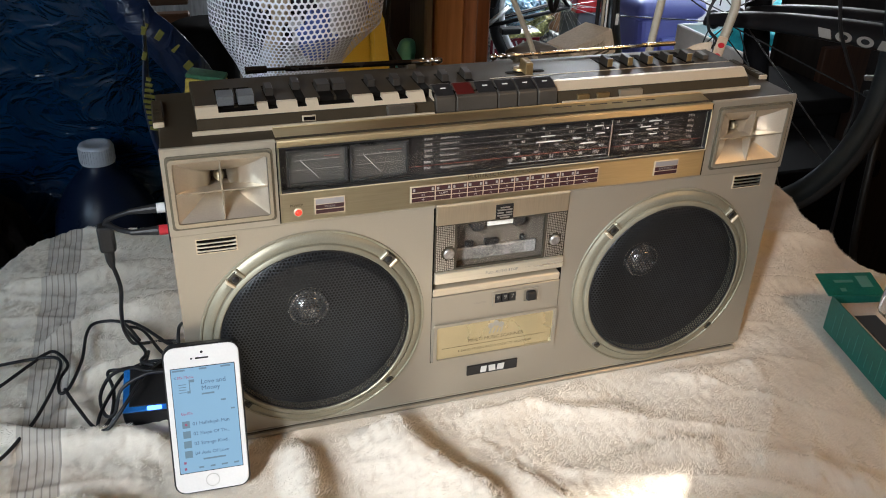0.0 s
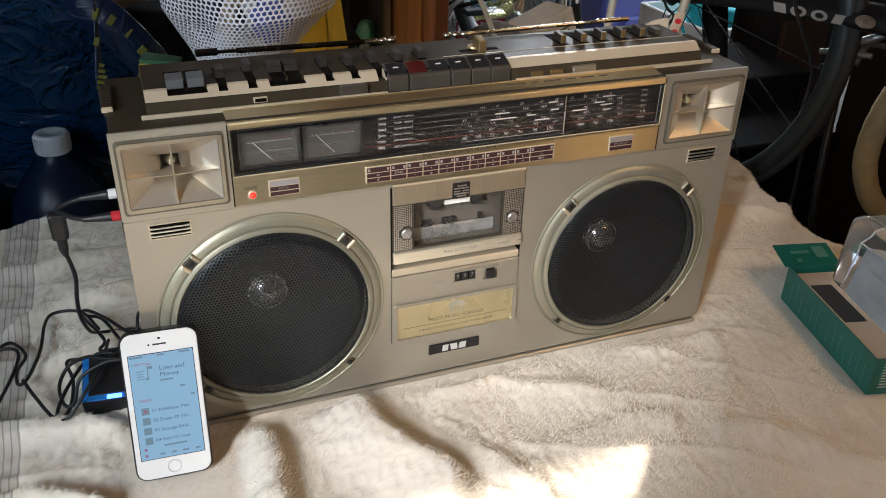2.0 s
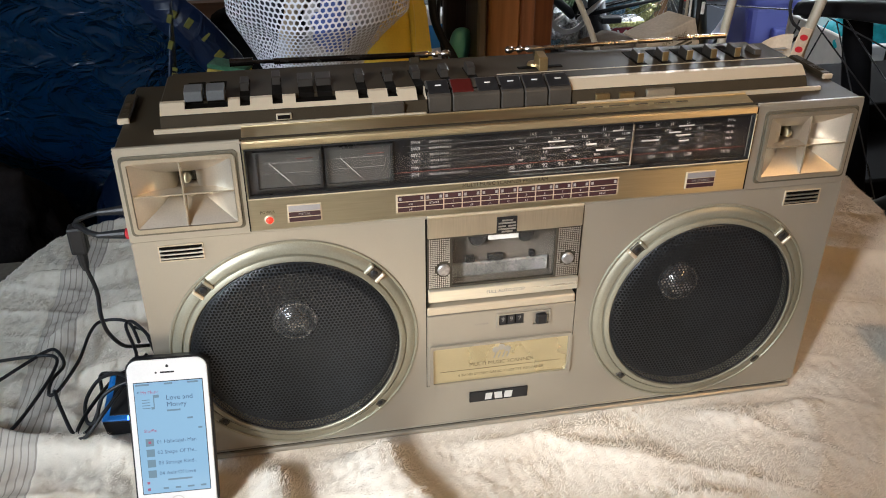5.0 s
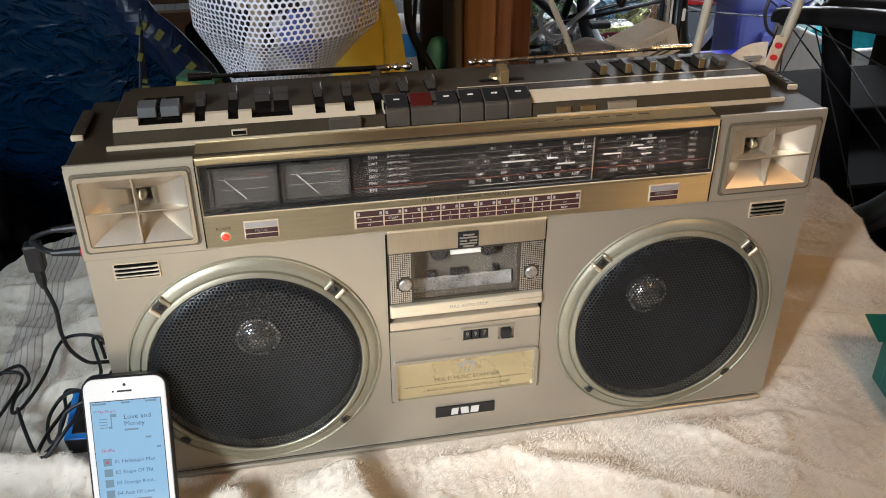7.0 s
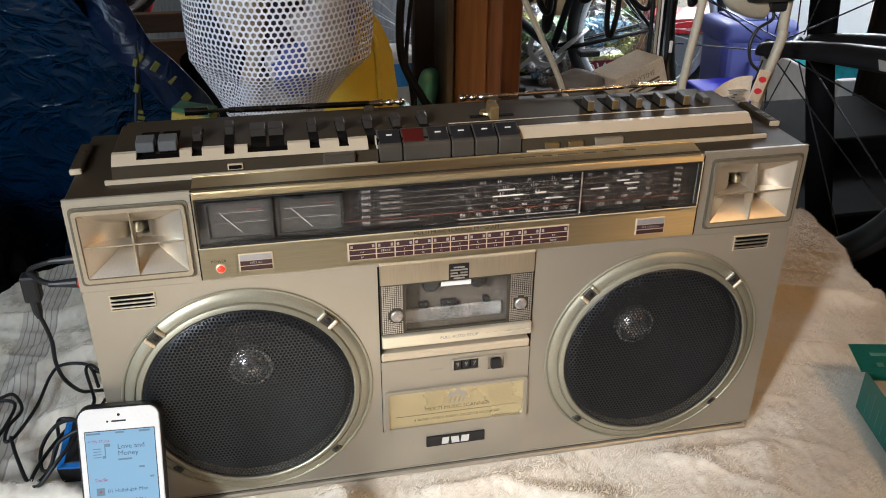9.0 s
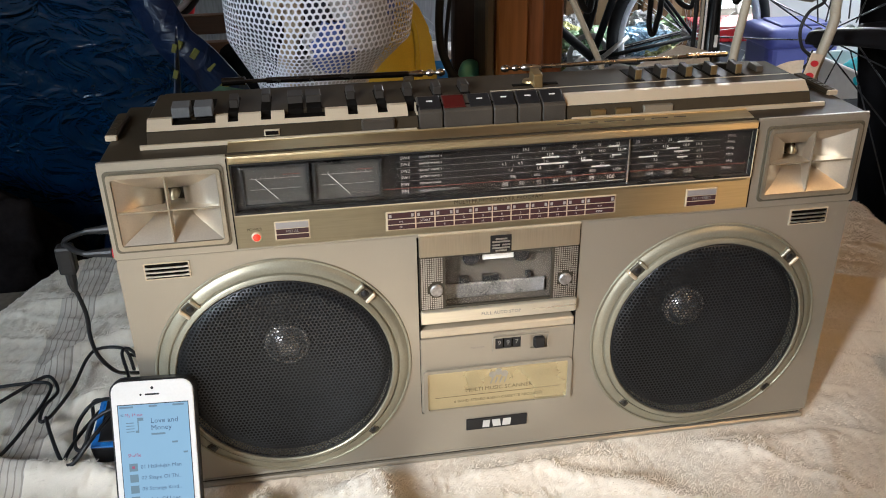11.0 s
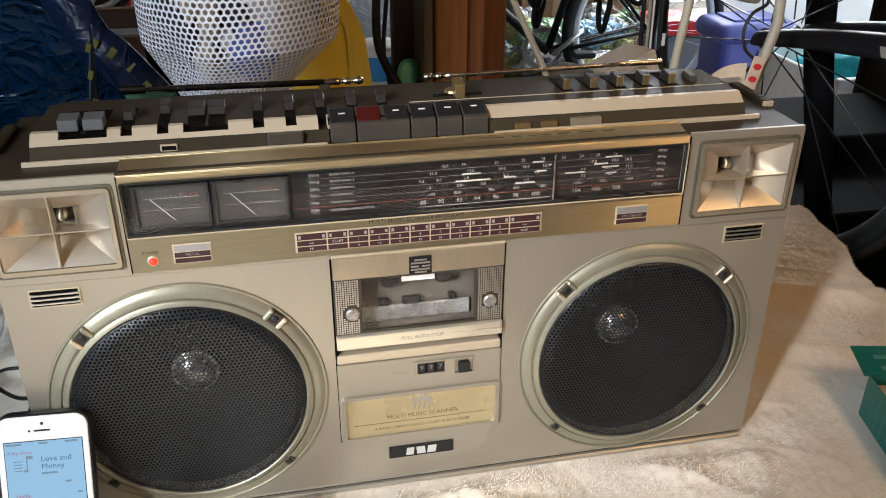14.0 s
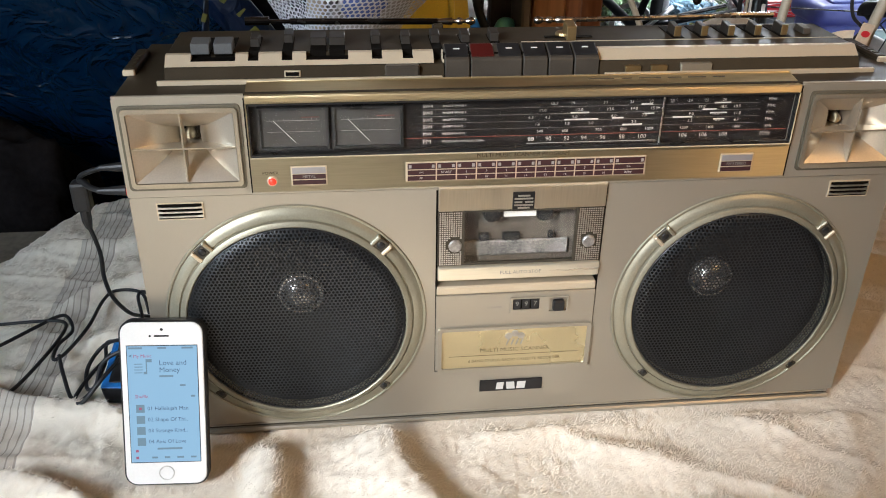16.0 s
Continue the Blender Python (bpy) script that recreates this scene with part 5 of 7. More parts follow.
    ink([("Love and", -0.0025, 0.0315, 0.0054, "LEFT"), ("Money", -0.0025, 0.0262, 0.0054, "LEFT"), ("01 Hallelujah Man", -0.0120, -0.0030, 0.0041, "LEFT"), ("02 Shape Of Thi..", -0.0120, -0.0115, 0.0041, "LEFT"),
         ("03 Strange Kind..", -0.0120, -0.0200, 0.0041, "LEFT"), ("04 Axis Of Love", -0.0120, -0.0285, 0.0041, "LEFT"), ("<", -0.0235, 0.0368, 0.0040, "LEFT")], SCREEN_INK)
    ink([("My Music", -0.0205, 0.0368, 0.0034, "LEFT"), ("Shuffle", -0.0205, 0.0062, 0.0036, "LEFT")], SCREEN_RED)
    for k in range(4):
        y = -0.0030 - 0.0085 * k
        part("cover_tile", boxed(-0.0200, -0.0140, y - 0.0030, y + 0.0030, 0.0006, 0.00076), SCREEN_GREY, scr, local=True)
    marks = [(-0.0200, -0.0142, 0.0306 - 0.0022 * k, 0.0312 - 0.0022 * k) for k in range(4)]
    marks += [(-0.0118, -0.0110, 0.0240, 0.0335), (-0.0118, -0.0075, 0.0322, 0.0345), (-0.0135, -0.0110, 0.0232, 0.0250)]
    for x0, w, y in ((-0.0025, 0.010, 0.0215), (0.0120, 0.004, 0.0145), (0.0195, 0.003, 0.0062), (-0.006, 0.018, -0.0340), (-0.024, 0.010, 0.0428), (-0.003, 0.006, 0.0428), (0.014, 0.008, 0.0428),
                     (-0.010, 0.004, -0.0408), (-0.001, 0.004, -0.0408), (0.008, 0.005, -0.0408), (0.018, 0.004, -0.0408)):
        marks.append((x0, x0 + w, y - 0.0007, y + 0.0007))
    for k, (x0, x1, y0, y1) in enumerate(marks):
        part("screen_mark", boxed(x0, x1, y0, y1, 0.0006, 0.00076 + 0.00001 * (k % 3)), SCREEN_GREY, scr, local=True)
    for x, y in ((-0.0170, -0.0030), (-0.0205, -0.0355), (-0.0205, -0.0408)):
        part("red_mark", boxed(x - 0.001, x + 0.001, y - 0.001, y + 0.001, 0.0006, 0.00079), SCREEN_RED, scr, local=True)


build_phone()


# ---- wireless receiver and its cables ----
def build_receiver():
    rx = thing("wireless_receiver", -0.312, 0.068, 0.016, "small black wireless receiver with blue edge and lit blue lamp", "receiver")
    m = Matrix.Translation((-0.3135, 0.068, 0.030)) @ Matrix.Rotation(radians(18), 4, "X") @ Matrix.Rotation(radians(-4), 4, "Z")
    part("case", boxed(-0.028, 0.028, -0.026, 0.026, -0.014, 0.008, 0.002, 2, m), BLACK_PLASTIC, rx)
    top = part("blue_edge", boxed(-0.0275, 0.0275, -0.0255, 0.0255, 0.0078, 0.0096, 0.0006, 1, m), BLUE_PLASTIC, rx, "bright blue edge")
    part("glossy_top", boxed(-0.0220, 0.0270, -0.0205, 0.0250, 0.0092, 0.0104, 0.0005, 1, m), BLACK_PLASTIC, rx)
    part("status_lamp", boxed(-0.0065, 0.0065, -0.0262, -0.0215, 0.0094, 0.0112, 0.0008, 1, m), LED_BLUE, rx, "lit blue status lamp")


build_receiver()


def cable(points, label, r=0.0017, mtl=None, name="cable", group="", n=8):
    return whole(name, rod(points, r, n), mtl or RUBBER, label, "cable", group, smooth=True)


lead = thing("audio_lead", -0.33, 0.06, 0.19, "black audio lead with red and white plugs on the boombox", "cable")
part("red_plug", tube(bmesh.new(), [(-0.2815, 0.030, 0.2165), (-0.285, 0.030, 0.2165), (-0.2885, 0.030, 0.2165)], 0.0042, 14), RED_PLASTIC, lead, "red plug")
part("red_plug_sleeve", tube(bmesh.new(), [(-0.2885, 0.030, 0.2165), (-0.310, 0.033, 0.2155)], [0.0040, 0.0022], 12), RUBBER, lead)
part("white_plug", tube(bmesh.new(), [(-0.2815, 0.045, 0.2290), (-0.285, 0.045, 0.2290), (-0.2885, 0.045, 0.2290)], 0.0042, 14), WHITE_PLASTIC, lead, "white plug")
part("white_plug_sleeve", tube(bmesh.new(), [(-0.2885, 0.045, 0.2290), (-0.310, 0.047, 0.2275)], [0.0040, 0.0022], 12), RUBBER, lead)
part("twin_wire", rod([(-0.308, 0.033, 0.2155), (-0.318, 0.042, 0.2145), (-0.328, 0.056, 0.2135), (-0.3305, 0.060, 0.208)], 0.0022), RUBBER, lead, smooth=True)
part("twin_wire", rod([(-0.308, 0.047, 0.2275), (-0.320, 0.052, 0.2225), (-0.329, 0.058, 0.216), (-0.3312, 0.060, 0.208)], 0.0020), RUBBER, lead, smooth=True)
part("plug_body", boxed(-0.3375, -0.3245, 0.0540, 0.0660, 0.1880, 0.2120, 0.0025, 2), BLACK_PLASTIC, lead, "black coupling plug")
part("strain_relief", tube(bmesh.new(), [(-0.331, 0.060, 0.189), (-0.331, 0.060, 0.178), (-0.3305, 0.060, 0.172)], [0.0042, 0.0038, 0.0024], 10), BLACK_PLASTIC, lead)
part("wire", rod([(-0.3305, 0.060, 0.174), (-0.328, 0.061, 0.160), (-0.3275, 0.064, 0.145), (-0.331, 0.072, 0.120), (-0.333, 0.090, 0.090), (-0.331, 0.120, 0.055), (-0.327, 0.150, 0.032), (-0.316, 0.165, 0.021), (-0.300, 0.166, 0.019), (-0.288, 0.163, 0.018)], 0.0018), RUBBER, lead, smooth=True)
CB = "black cable lying in loops on the towel"
cable([(-0.327, 0.165, 0.026), (-0.345, 0.213, 0.020), (-0.371, 0.221, 0.019), (-0.380, 0.203, 0.019), (-0.383, 0.155, 0.019), (-0.392, 0.112, 0.020), (-0.400, 0.104, 0.020), (-0.402, 0.126, 0.020), (-0.396, 0.151, 0.019), (-0.409, 0.178, 0.018), (-0.420, 0.176, 0.018), (-0.434, 0.159, 0.018), (-0.470, 0.120, 0.018), (-0.520, 0.100, 0.018)], CB)
cable([(-0.500, 0.000, 0.017), (-0.450, 0.020, 0.018), (-0.428, 0.054, 0.018), (-0.416, 0.082, 0.019), (-0.403, 0.131, 0.022), (-0.406, 0.163, 0.020), (-0.434, 0.171, 0.018), (-0.500, 0.165, 0.018)], CB)
cable([(-0.396, 0.108, 0.021), (-0.384, 0.078, 0.020), (-0.367, 0.044, 0.019), (-0.355, 0.052, 0.020), (-0.352, 0.091, 0.021), (-0.358, 0.123, 0.021), (-0.348, 0.124, 0.022), (-0.334, 0.112, 0.026), (-0.322, 0.098, 0.036)], CB)
cable([(-0.290, 0.112, 0.034), (-0.303, 0.100, 0.042), (-0.322, 0.106, 0.038), (-0.341, 0.104, 0.030), (-0.359, 0.071, 0.024), (-0.365, 0.042, 0.022), (-0.355, 0.032, 0.026), (-0.337, 0.042, 0.044), (-0.320, 0.070, 0.051), (-0.300, 0.090, 0.050), (-0.286, 0.100, 0.040)], CB)
cable([(-0.337, 0.199, 0.022), (-0.323, 0.182, 0.026), (-0.308, 0.139, 0.028), (-0.299, 0.121, 0.028), (-0.290, 0.110, 0.026)], CB)
cable([(-0.319, 0.148, 0.022), (-0.321, 0.125, 0.028), (-0.325, 0.108, 0.036), (-0.322, 0.098, 0.044)], CB)
cable([(-0.283, 0.140, 0.055), (-0.2865, 0.120, 0.062), (-0.2885, 0.105, 0.052), (-0.288, 0.090, 0.036), (-0.285, 0.080, 0.030)], CB)

cable([(-0.292, 0.108, 0.052), (-0.300, 0.118, 0.050), (-0.321, 0.165, 0.040), (-0.338, 0.198, 0.030), (-0.342, 0.190, 0.029), (-0.320, 0.115, 0.046), (-0.323, 0.090, 0.052), (-0.312, 0.078, 0.054)], CB)
cable([(-0.300, 0.062, 0.057), (-0.317, 0.066, 0.057), (-0.333, 0.082, 0.052), (-0.353, 0.096, 0.036), (-0.363, 0.081, 0.026), (-0.359, 0.057, 0.022), (-0.350, 0.052, 0.026), (-0.341, 0.058, 0.047), (-0.318, 0.060, 0.058), (-0.298, 0.058, 0.058)], CB)


# ---- parcel with blister pack on the towel ----
GREEN_CARD = mat("green_packaging_card", (0.010, 0.150, 0.115), 0.35, 0, 0.10, 30, 0.0002, 300)
GREY_CARD = mat("grey_beige_card", (0.46, 0.40, 0.34), 0.6, 0, 0.06, 30)
PALE_CARD = mat("pale_printed_card", (0.70, 0.67, 0.62), 0.5, 0, 0.06, 30)
PALE_PRINT = mat("pale_green_print", (0.10, 0.26, 0.22), 0.5, 0, 0)
TRAY = mat("greyish_printed_tray", (0.36, 0.34, 0.33), 0.45, 0, 0.10, 40)
FROSTED = mat("frosted_plastic_edge", (0.75, 0.78, 0.80), 0.15, 0, 0, trans=0.45, ior=1.4)
BLISTER = mat("clear_blister_plastic", (0.92, 0.95, 0.96), 0.06, 0, 0, trans=0.94, ior=1.25, spec=0.6)


def build_parcel():
    ang = math.atan2(0.037, 0.165)
    m = Matrix.Translation((0.3625, -0.162, 0.0125)) @ Matrix.Rotation(-ang, 4, "Z")
    p = new("packaging_box")
    p.matrix_basis = m
    tagged(p, "opened green cardboard package holding a clear blister, on the towel", "box")
    W, L, H, t = 0.150, 0.172, 0.042, 0.0015
    part("bottom", boxed(0, W, 0, L, 0, t), GREEN_CARD, p, local=True)
    for name, a in (("side_panel", (0, t, 0, L, t, H)), ("side_panel", (W - t, W, 0, L, t, H)), ("end_panel", (t, W - t, 0, t, t, H)), ("end_panel", (t, W - t, L - t, L, t, H))):
        part(name, boxed(*a), GREEN_CARD, p, local=True)
    fl = boxed(-0.004, 0.062, 0, 0.036, -0.0006, 0.0006)
    bmesh.ops.transform(fl, matrix=Matrix.Translation((0.0, L, H)) @ Matrix.Rotation(radians(12), 4, "X"), verts=fl.verts)
    flap = part("lid_flap", fl, GREEN_CARD, p, "green lid flap folded back", local=True)
    fp = bmesh.new()
    for a in ((0.012, 0.034, 0.020, 0.024), (0.014, 0.020, 0.006, 0.011), (0.040, 0.054, 0.012, 0.030)):
        box(fp, a[0], a[1], a[2], a[3], 0.0006, 0.0010)
    bmesh.ops.transform(fp, matrix=Matrix.Translation((0.0, L, H)) @ Matrix.Rotation(radians(12), 4, "X"), verts=fp.verts)
    part("printed_bars", fp, PALE_PRINT, flap, local=True)
    part("inner_card", boxed(0.004, W - 0.004, 0.010, L - 0.006, H - 0.008, H - 0.006), GREY_CARD, p, "grey-beige printed card", local=True)
    part("dark_print", boxed(0.010, 0.034, 0.070, 0.140, H - 0.006, H - 0.0054), BLACK_PLASTIC, p, local=True)
    bars = bmesh.new()
    for k in range(9):
        x0 = 0.010
        box(bars, x0, x0 + 0.07 + 0.02 * math.sin(k * 2.1), -0.0003, 0.0002, 0.008 + 0.0034 * k, 0.0092 + 0.0034 * k)
    part("printed_bars", bars, PALE_CARD, p, local=True)
    bars = bmesh.new()
    for k in range(14):
        y0 = 0.012 + 0.011 * k
        box(bars, -0.0003, 0.0002, y0, y0 + 0.0006, 0.006, 0.020 + 0.008 * math.sin(k * 1.7) + 0.008)
    part("printed_lines", bars, mat("light_green_print", (0.08, 0.30, 0.25), 0.5, 0, 0), p, local=True)
    # clear blister with a pale card standing in it
    shell = bmesh.new()
    box(shell, 0.034, 0.145, 0.006, 0.140, 0, 0.080, 0.008, 3)
    bmesh.ops.delete(shell, geom=[f for f in shell.faces if f.normal.z < -0.9], context="FACES")
    for v in shell.verts:
        v.co.x += 0.10 * v.co.z - 0.005 * noise.noise(v.co * 60)
        v.co.y += 0.12 * v.co.z + 0.004 * noise.noise(v.co * 50 + Vector((7, 0, 0)))
    bmesh.ops.transform(shell, matrix=Matrix.Translation((0, 0, H - 0.004)), verts=shell.verts)
    bl = part("blister", shell, BLISTER, p, "crumpled clear plastic blister", local=True, smooth=True)
    bl.visible_shadow = False
    rim_b = bmesh.new()
    tube(rim_b, smooth_path([(0.052, 0.020, H + 0.075), (0.056, 0.080, H + 0.078), (0.050, 0.142, H + 0.076), (0.040, 0.146, H + 0.030)], 6), 0.0016, 6)
    tube(rim_b, smooth_path([(0.052, 0.020, H + 0.075), (0.046, 0.012, H + 0.040), (0.040, 0.008, H)], 6), 0.0016, 6)
    part("blister_rim", rim_b, BLISTER, bl, local=True, smooth=True)
    cm = Matrix.Translation((0.046, 0.006, H - 0.004)) @ Matrix.Rotation(radians(14), 4, "Y")
    card = part("printed_card", boxed(0, 0.0012, 0, 0.118, 0, 0.052, 0, 1, cm), TRAY, p, "grey printed tray card", local=True)
    part("tray_top", boxed(0.0, 0.030, 0, 0.118, 0.052, 0.0535, 0.0004, 1, cm), FROSTED, card, "frosted tray edge", local=True)
    bars = bmesh.new()
    for y0, w, z in ((0.070, 0.030, 0.036), (0.106, 0.006, 0.040), (0.046, 0.050, 0.024), (0.046, 0.045, 0.020), (0.046, 0.048, 0.016)):
        box(bars, -0.0003, 0.0001, y0, y0 + w, z, z + (0.003 if z > 0.03 else 0.0009), 0, 1, cm)
    part("printed_bars", bars, PRINT_GREY, card, local=True)
    ridges = bmesh.new()
    for a, b in (((0.046, 0.000, 0.050), (0.050, 0.128, 0.052)), ((0.046, 0.000, 0.050), (0.046, -0.001, 0.000)), ((0.085, 0.002, 0.062), (0.088, 0.126, 0.066)), ((0.050, 0.128, 0.052), (0.048, 0.132, 0.000)), ((0.050, 0.128, 0.052), (0.088, 0.126, 0.066))):
        mid = ((a[0] + b[0]) / 2 + 0.002, (a[1] + b[1]) / 2, (a[2] + b[2]) / 2 + 0.003)
        tube(ridges, smooth_path([(q[0], q[1], q[2] + H) for q in (a, mid, b)], 5), 0.0011, 6)
    part("blister_ridge", ridges, FROSTED, bl, "frosted moulded ridge", local=True, smooth=True)
    part("moulding", boxed(0.075, 0.130, 0.050, 0.120, H, H + 0.040, 0.01, 2), BLISTER, p, local=True)


build_parcel()


# ---- white mesh bag that hangs behind ----
MESH_WHITE = mat("white_mesh_fabric", (0.68, 0.68, 0.73), 0.6, 0, 0.05, 30)
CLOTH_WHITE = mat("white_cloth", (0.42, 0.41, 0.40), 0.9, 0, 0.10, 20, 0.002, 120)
CLOTH_CREAM = mat("cream_cloth", (0.50, 0.41, 0.30), 0.9, 0, 0.12, 20, 0.002, 120)
CLOTH_BLUE = mat("blue_cloth", (0.10, 0.15, 0.42), 0.9, 0, 0.12, 20, 0.002, 120)


def lump(name, x, y, z, rx, ry, rz, seed, material, parent, label, rough=0.25, k=9.0):
    bm = bmesh.new()
    bmesh.ops.create_icosphere(bm, subdivisions=4, radius=1)
    for v in bm.verts:
        c = v.co.copy()
        d = 1 + rough * noise.noise(c * 1.6 + Vector((seed, 0, 0))) + 0.5 * rough * abs(noise.noise(c * 4 + Vector((0, seed, 0)))) + 0.2 * rough * noise.noise(c * k)
        v.co = Vector((x + rx * c.x * d, y + ry * c.y * d, z + rz * c.z * d))
    return part(name, bm, material, parent, label, smooth=True)


def build_mesh_bag():
    cx, cy = -0.1205, 0.345
    bag = thing("mesh_bag", cx, cy, 0.205, "white mesh bag full of laundry, hanging behind the boombox", "laundry bag")
    prof = ((0.205, 0.030, -0.012), (0.235, 0.052, -0.010), (0.255, 0.060, -0.010), (0.275, 0.074, -0.007), (0.300, 0.094, -0.001), (0.330, 0.0975, 0.0), (0.400, 0.0985, 0.0), (0.480, 0.096, 0.0), (0.560, 0.080, 0.0), (0.640, 0.040, 0.0), (0.680, 0.014, 0.0))
    R0, N = 0.0985, 98
    pitch = 2 * math.pi * R0 / N
    # height along the profile from the length of its line
    lens = [0.0]
    for (z0, r0, _), (z1, r1, _) in zip(prof, prof[1:]):
        lens.append(lens[-1] + math.hypot(z1 - z0, r1 - r0))

    def place(u, v):
        v = min(max(v, 0), lens[-1] - 1e-6)
        for k in range(len(lens) - 1):
            if v <= lens[k + 1]:
                break
        t = (v - lens[k]) / (lens[k + 1] - lens[k])
        z = prof[k][0] + t * (prof[k + 1][0] - prof[k][0])
        r = prof[k][1] + t * (prof[k + 1][1] - prof[k][1])
        sh = prof[k][2] + t * (prof[k + 1][2] - prof[k][2])
        a = u / R0 + 0.035 * noise.noise(Vector((9 * u, 14 * z, 3.0)))
        z += 0.0035 * noise.noise(Vector((16 * u, 11 * z, 7.0)))
        r *= 1 - 0.22 * max(0.0, 1 - abs(a - 3.95) / 0.55) * max(0.0, 1 - abs(z - 0.285) / 0.045) + 0.045 * noise.noise(Vector((1.3 * math.cos(a), 1.3 * math.sin(a), z * 9))) + 0.02 * math.sin(3 * a + 1)
        return (cx + sh + r * math.cos(a), cy + r * math.sin(a), z)
    part("mesh", hex_sheet(lambda u, v: v < lens[-1] - pitch, place, pitch, 0.32, (0, (N - 0.6) * pitch, 0, lens[-1])), MESH_WHITE, bag, "white fabric mesh with hexagonal holes", smooth=True)
    part("cord", rod([(cx, cy, 0.66), (cx + 0.004, cy + 0.01, 0.9), (cx, cy, 1.5)], 0.003), MESH_WHITE, bag)
    part("bottom_patch", revolve(bmesh.new(), [(0, 0.206), (0.030, 0.207), (0.032, 0.209)], 24, Matrix.Translation((cx - 0.012, cy, 0))), MESH_WHITE, bag)
    # dark lumps added so that the bag's empty, shaded holes read black
    dark = mat("dark_void_filling", (0.018, 0.018, 0.028), 0.9, 0, 0.2, 30, 0.002, 120)

    def stuffing(name, x, y, z, rx, ry, rz, seed, material, label, rough=0.5):
        """Crumpled cloth that stays inside the mesh."""
        ob = lump(name, cx + x, cy + y, z, rx, ry, rz, seed, material, bag, label, rough)
        base = where(bag)
        for v in ob.data.vertices:
            p = base @ v.co
            r = 0.092
            for (za, ra, _), (zb, rb, _) in zip(prof, prof[1:]):
                if za <= p.z <= zb:
                    r = ra + (rb - ra) * (p.z - za) / (zb - za)
            p.z = max(p.z, 0.225)
            d = Vector((p.x - cx, p.y - cy))
            lim = 0.88 * r - 0.006
            if d.length > lim:
                d *= lim / d.length
            p.x, p.y = cx + d.x, cy + d.y
            v.co = base.inverted() @ p
    stuffing("trousers", -0.050, 0.000, 0.330, 0.044, 0.060, 0.080, 33, dark, "dark lump that blacks out the shaded holes of the bag", 0.4)
    stuffing("trousers", 0.004, -0.004, 0.345, 0.040, 0.052, 0.060, 36, dark, "dark lump that blacks out the shaded holes of the bag", 0.45)
    stuffing("shirt", -0.034, -0.034, 0.405, 0.030, 0.040, 0.110, 8, CLOTH_CREAM, "crumpled cream shirt")
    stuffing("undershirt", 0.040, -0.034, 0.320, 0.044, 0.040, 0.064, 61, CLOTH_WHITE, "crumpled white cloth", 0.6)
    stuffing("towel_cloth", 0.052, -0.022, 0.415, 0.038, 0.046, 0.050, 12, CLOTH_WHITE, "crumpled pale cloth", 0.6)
    stuffing("sock", 0.012, -0.058, 0.300, 0.022, 0.020, 0.030, 17, CLOTH_BLUE, "blue cloth", 0.5)
    stuffing("sock", 0.046, -0.060, 0.388, 0.026, 0.020, 0.012, 19, CLOTH_BLUE, "blue cloth", 0.5)
    stuffing("sock", 0.074, -0.010, 0.360, 0.014, 0.030, 0.050, 23, CLOTH_BLUE, "blue cloth", 0.5)
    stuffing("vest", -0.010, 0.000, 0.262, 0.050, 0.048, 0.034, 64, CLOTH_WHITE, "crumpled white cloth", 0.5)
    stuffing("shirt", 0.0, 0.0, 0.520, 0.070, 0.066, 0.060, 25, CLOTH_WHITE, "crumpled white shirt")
    stuffing("shirt", 0.014, 0.040, 0.360, 0.050, 0.036, 0.090, 3, CLOTH_CREAM, "crumpled cream shirt")


build_mesh_bag()


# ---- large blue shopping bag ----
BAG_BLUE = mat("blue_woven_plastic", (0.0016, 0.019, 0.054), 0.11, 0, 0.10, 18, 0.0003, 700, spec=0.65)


def crinkle(m, warp=0.09, lines=((6, 0.03, 0.0040), (15, 0.04, 0.0022), (46, 0.08, 0.0006))):
    """Sharp crease lines of crumpled film, on top of the sack's own folds."""
    nt = m.node_tree
    b = nt.nodes["Principled BSDF"]
    tc = nt.nodes.new("ShaderNodeTexCoord")
    wn_ = nt.nodes.new("ShaderNodeTexNoise")
    wn_.inputs["Scale"].default_value = 7.0
    nt.links.new(tc.outputs["Object"], wn_.inputs["Vector"])
    mix = nt.nodes.new("ShaderNodeVectorMath")
    mix.operation = "MULTIPLY_ADD"
    mix.inputs[1].default_value = (warp * 3, warp, warp * 3)
    nt.links.new(wn_.outputs["Color"], mix.inputs[0])
    nt.links.new(tc.outputs["Object"], mix.inputs[2])
    last = None
    for k, width, depth in lines:
        vo = nt.nodes.new("ShaderNodeTexVoronoi")
        vo.feature = "DISTANCE_TO_EDGE"
        vo.inputs["Scale"].default_value = k
        nt.links.new(mix.outputs[0], vo.inputs["Vector"])
        mr = nt.nodes.new("ShaderNodeMapRange")
        mr.inputs["From Max"].default_value = width * 2
        mr.inputs["To Min"].default_value, mr.inputs["To Max"].default_value = 1.0, 0.0
        nt.links.new(vo.outputs["Distance"], mr.inputs["Value"])
        bp = nt.nodes.new("ShaderNodeBump")
        bp.inputs["Strength"].default_value, bp.inputs["Distance"].default_value = 1.0, depth
        nt.links.new(mr.outputs[0], bp.inputs["Height"])
        if last is not None:
            nt.links.new(last.outputs[0], bp.inputs["Normal"])
        last = bp
    nt.links.new(last.outputs[0], b.inputs["Normal"])
    return m


crinkle(BAG_BLUE, 0.09, ((5, 0.30, 0.012), (13, 0.20, 0.0040), (36, 0.12, 0.0016), (110, 0.25, 0.0006)))
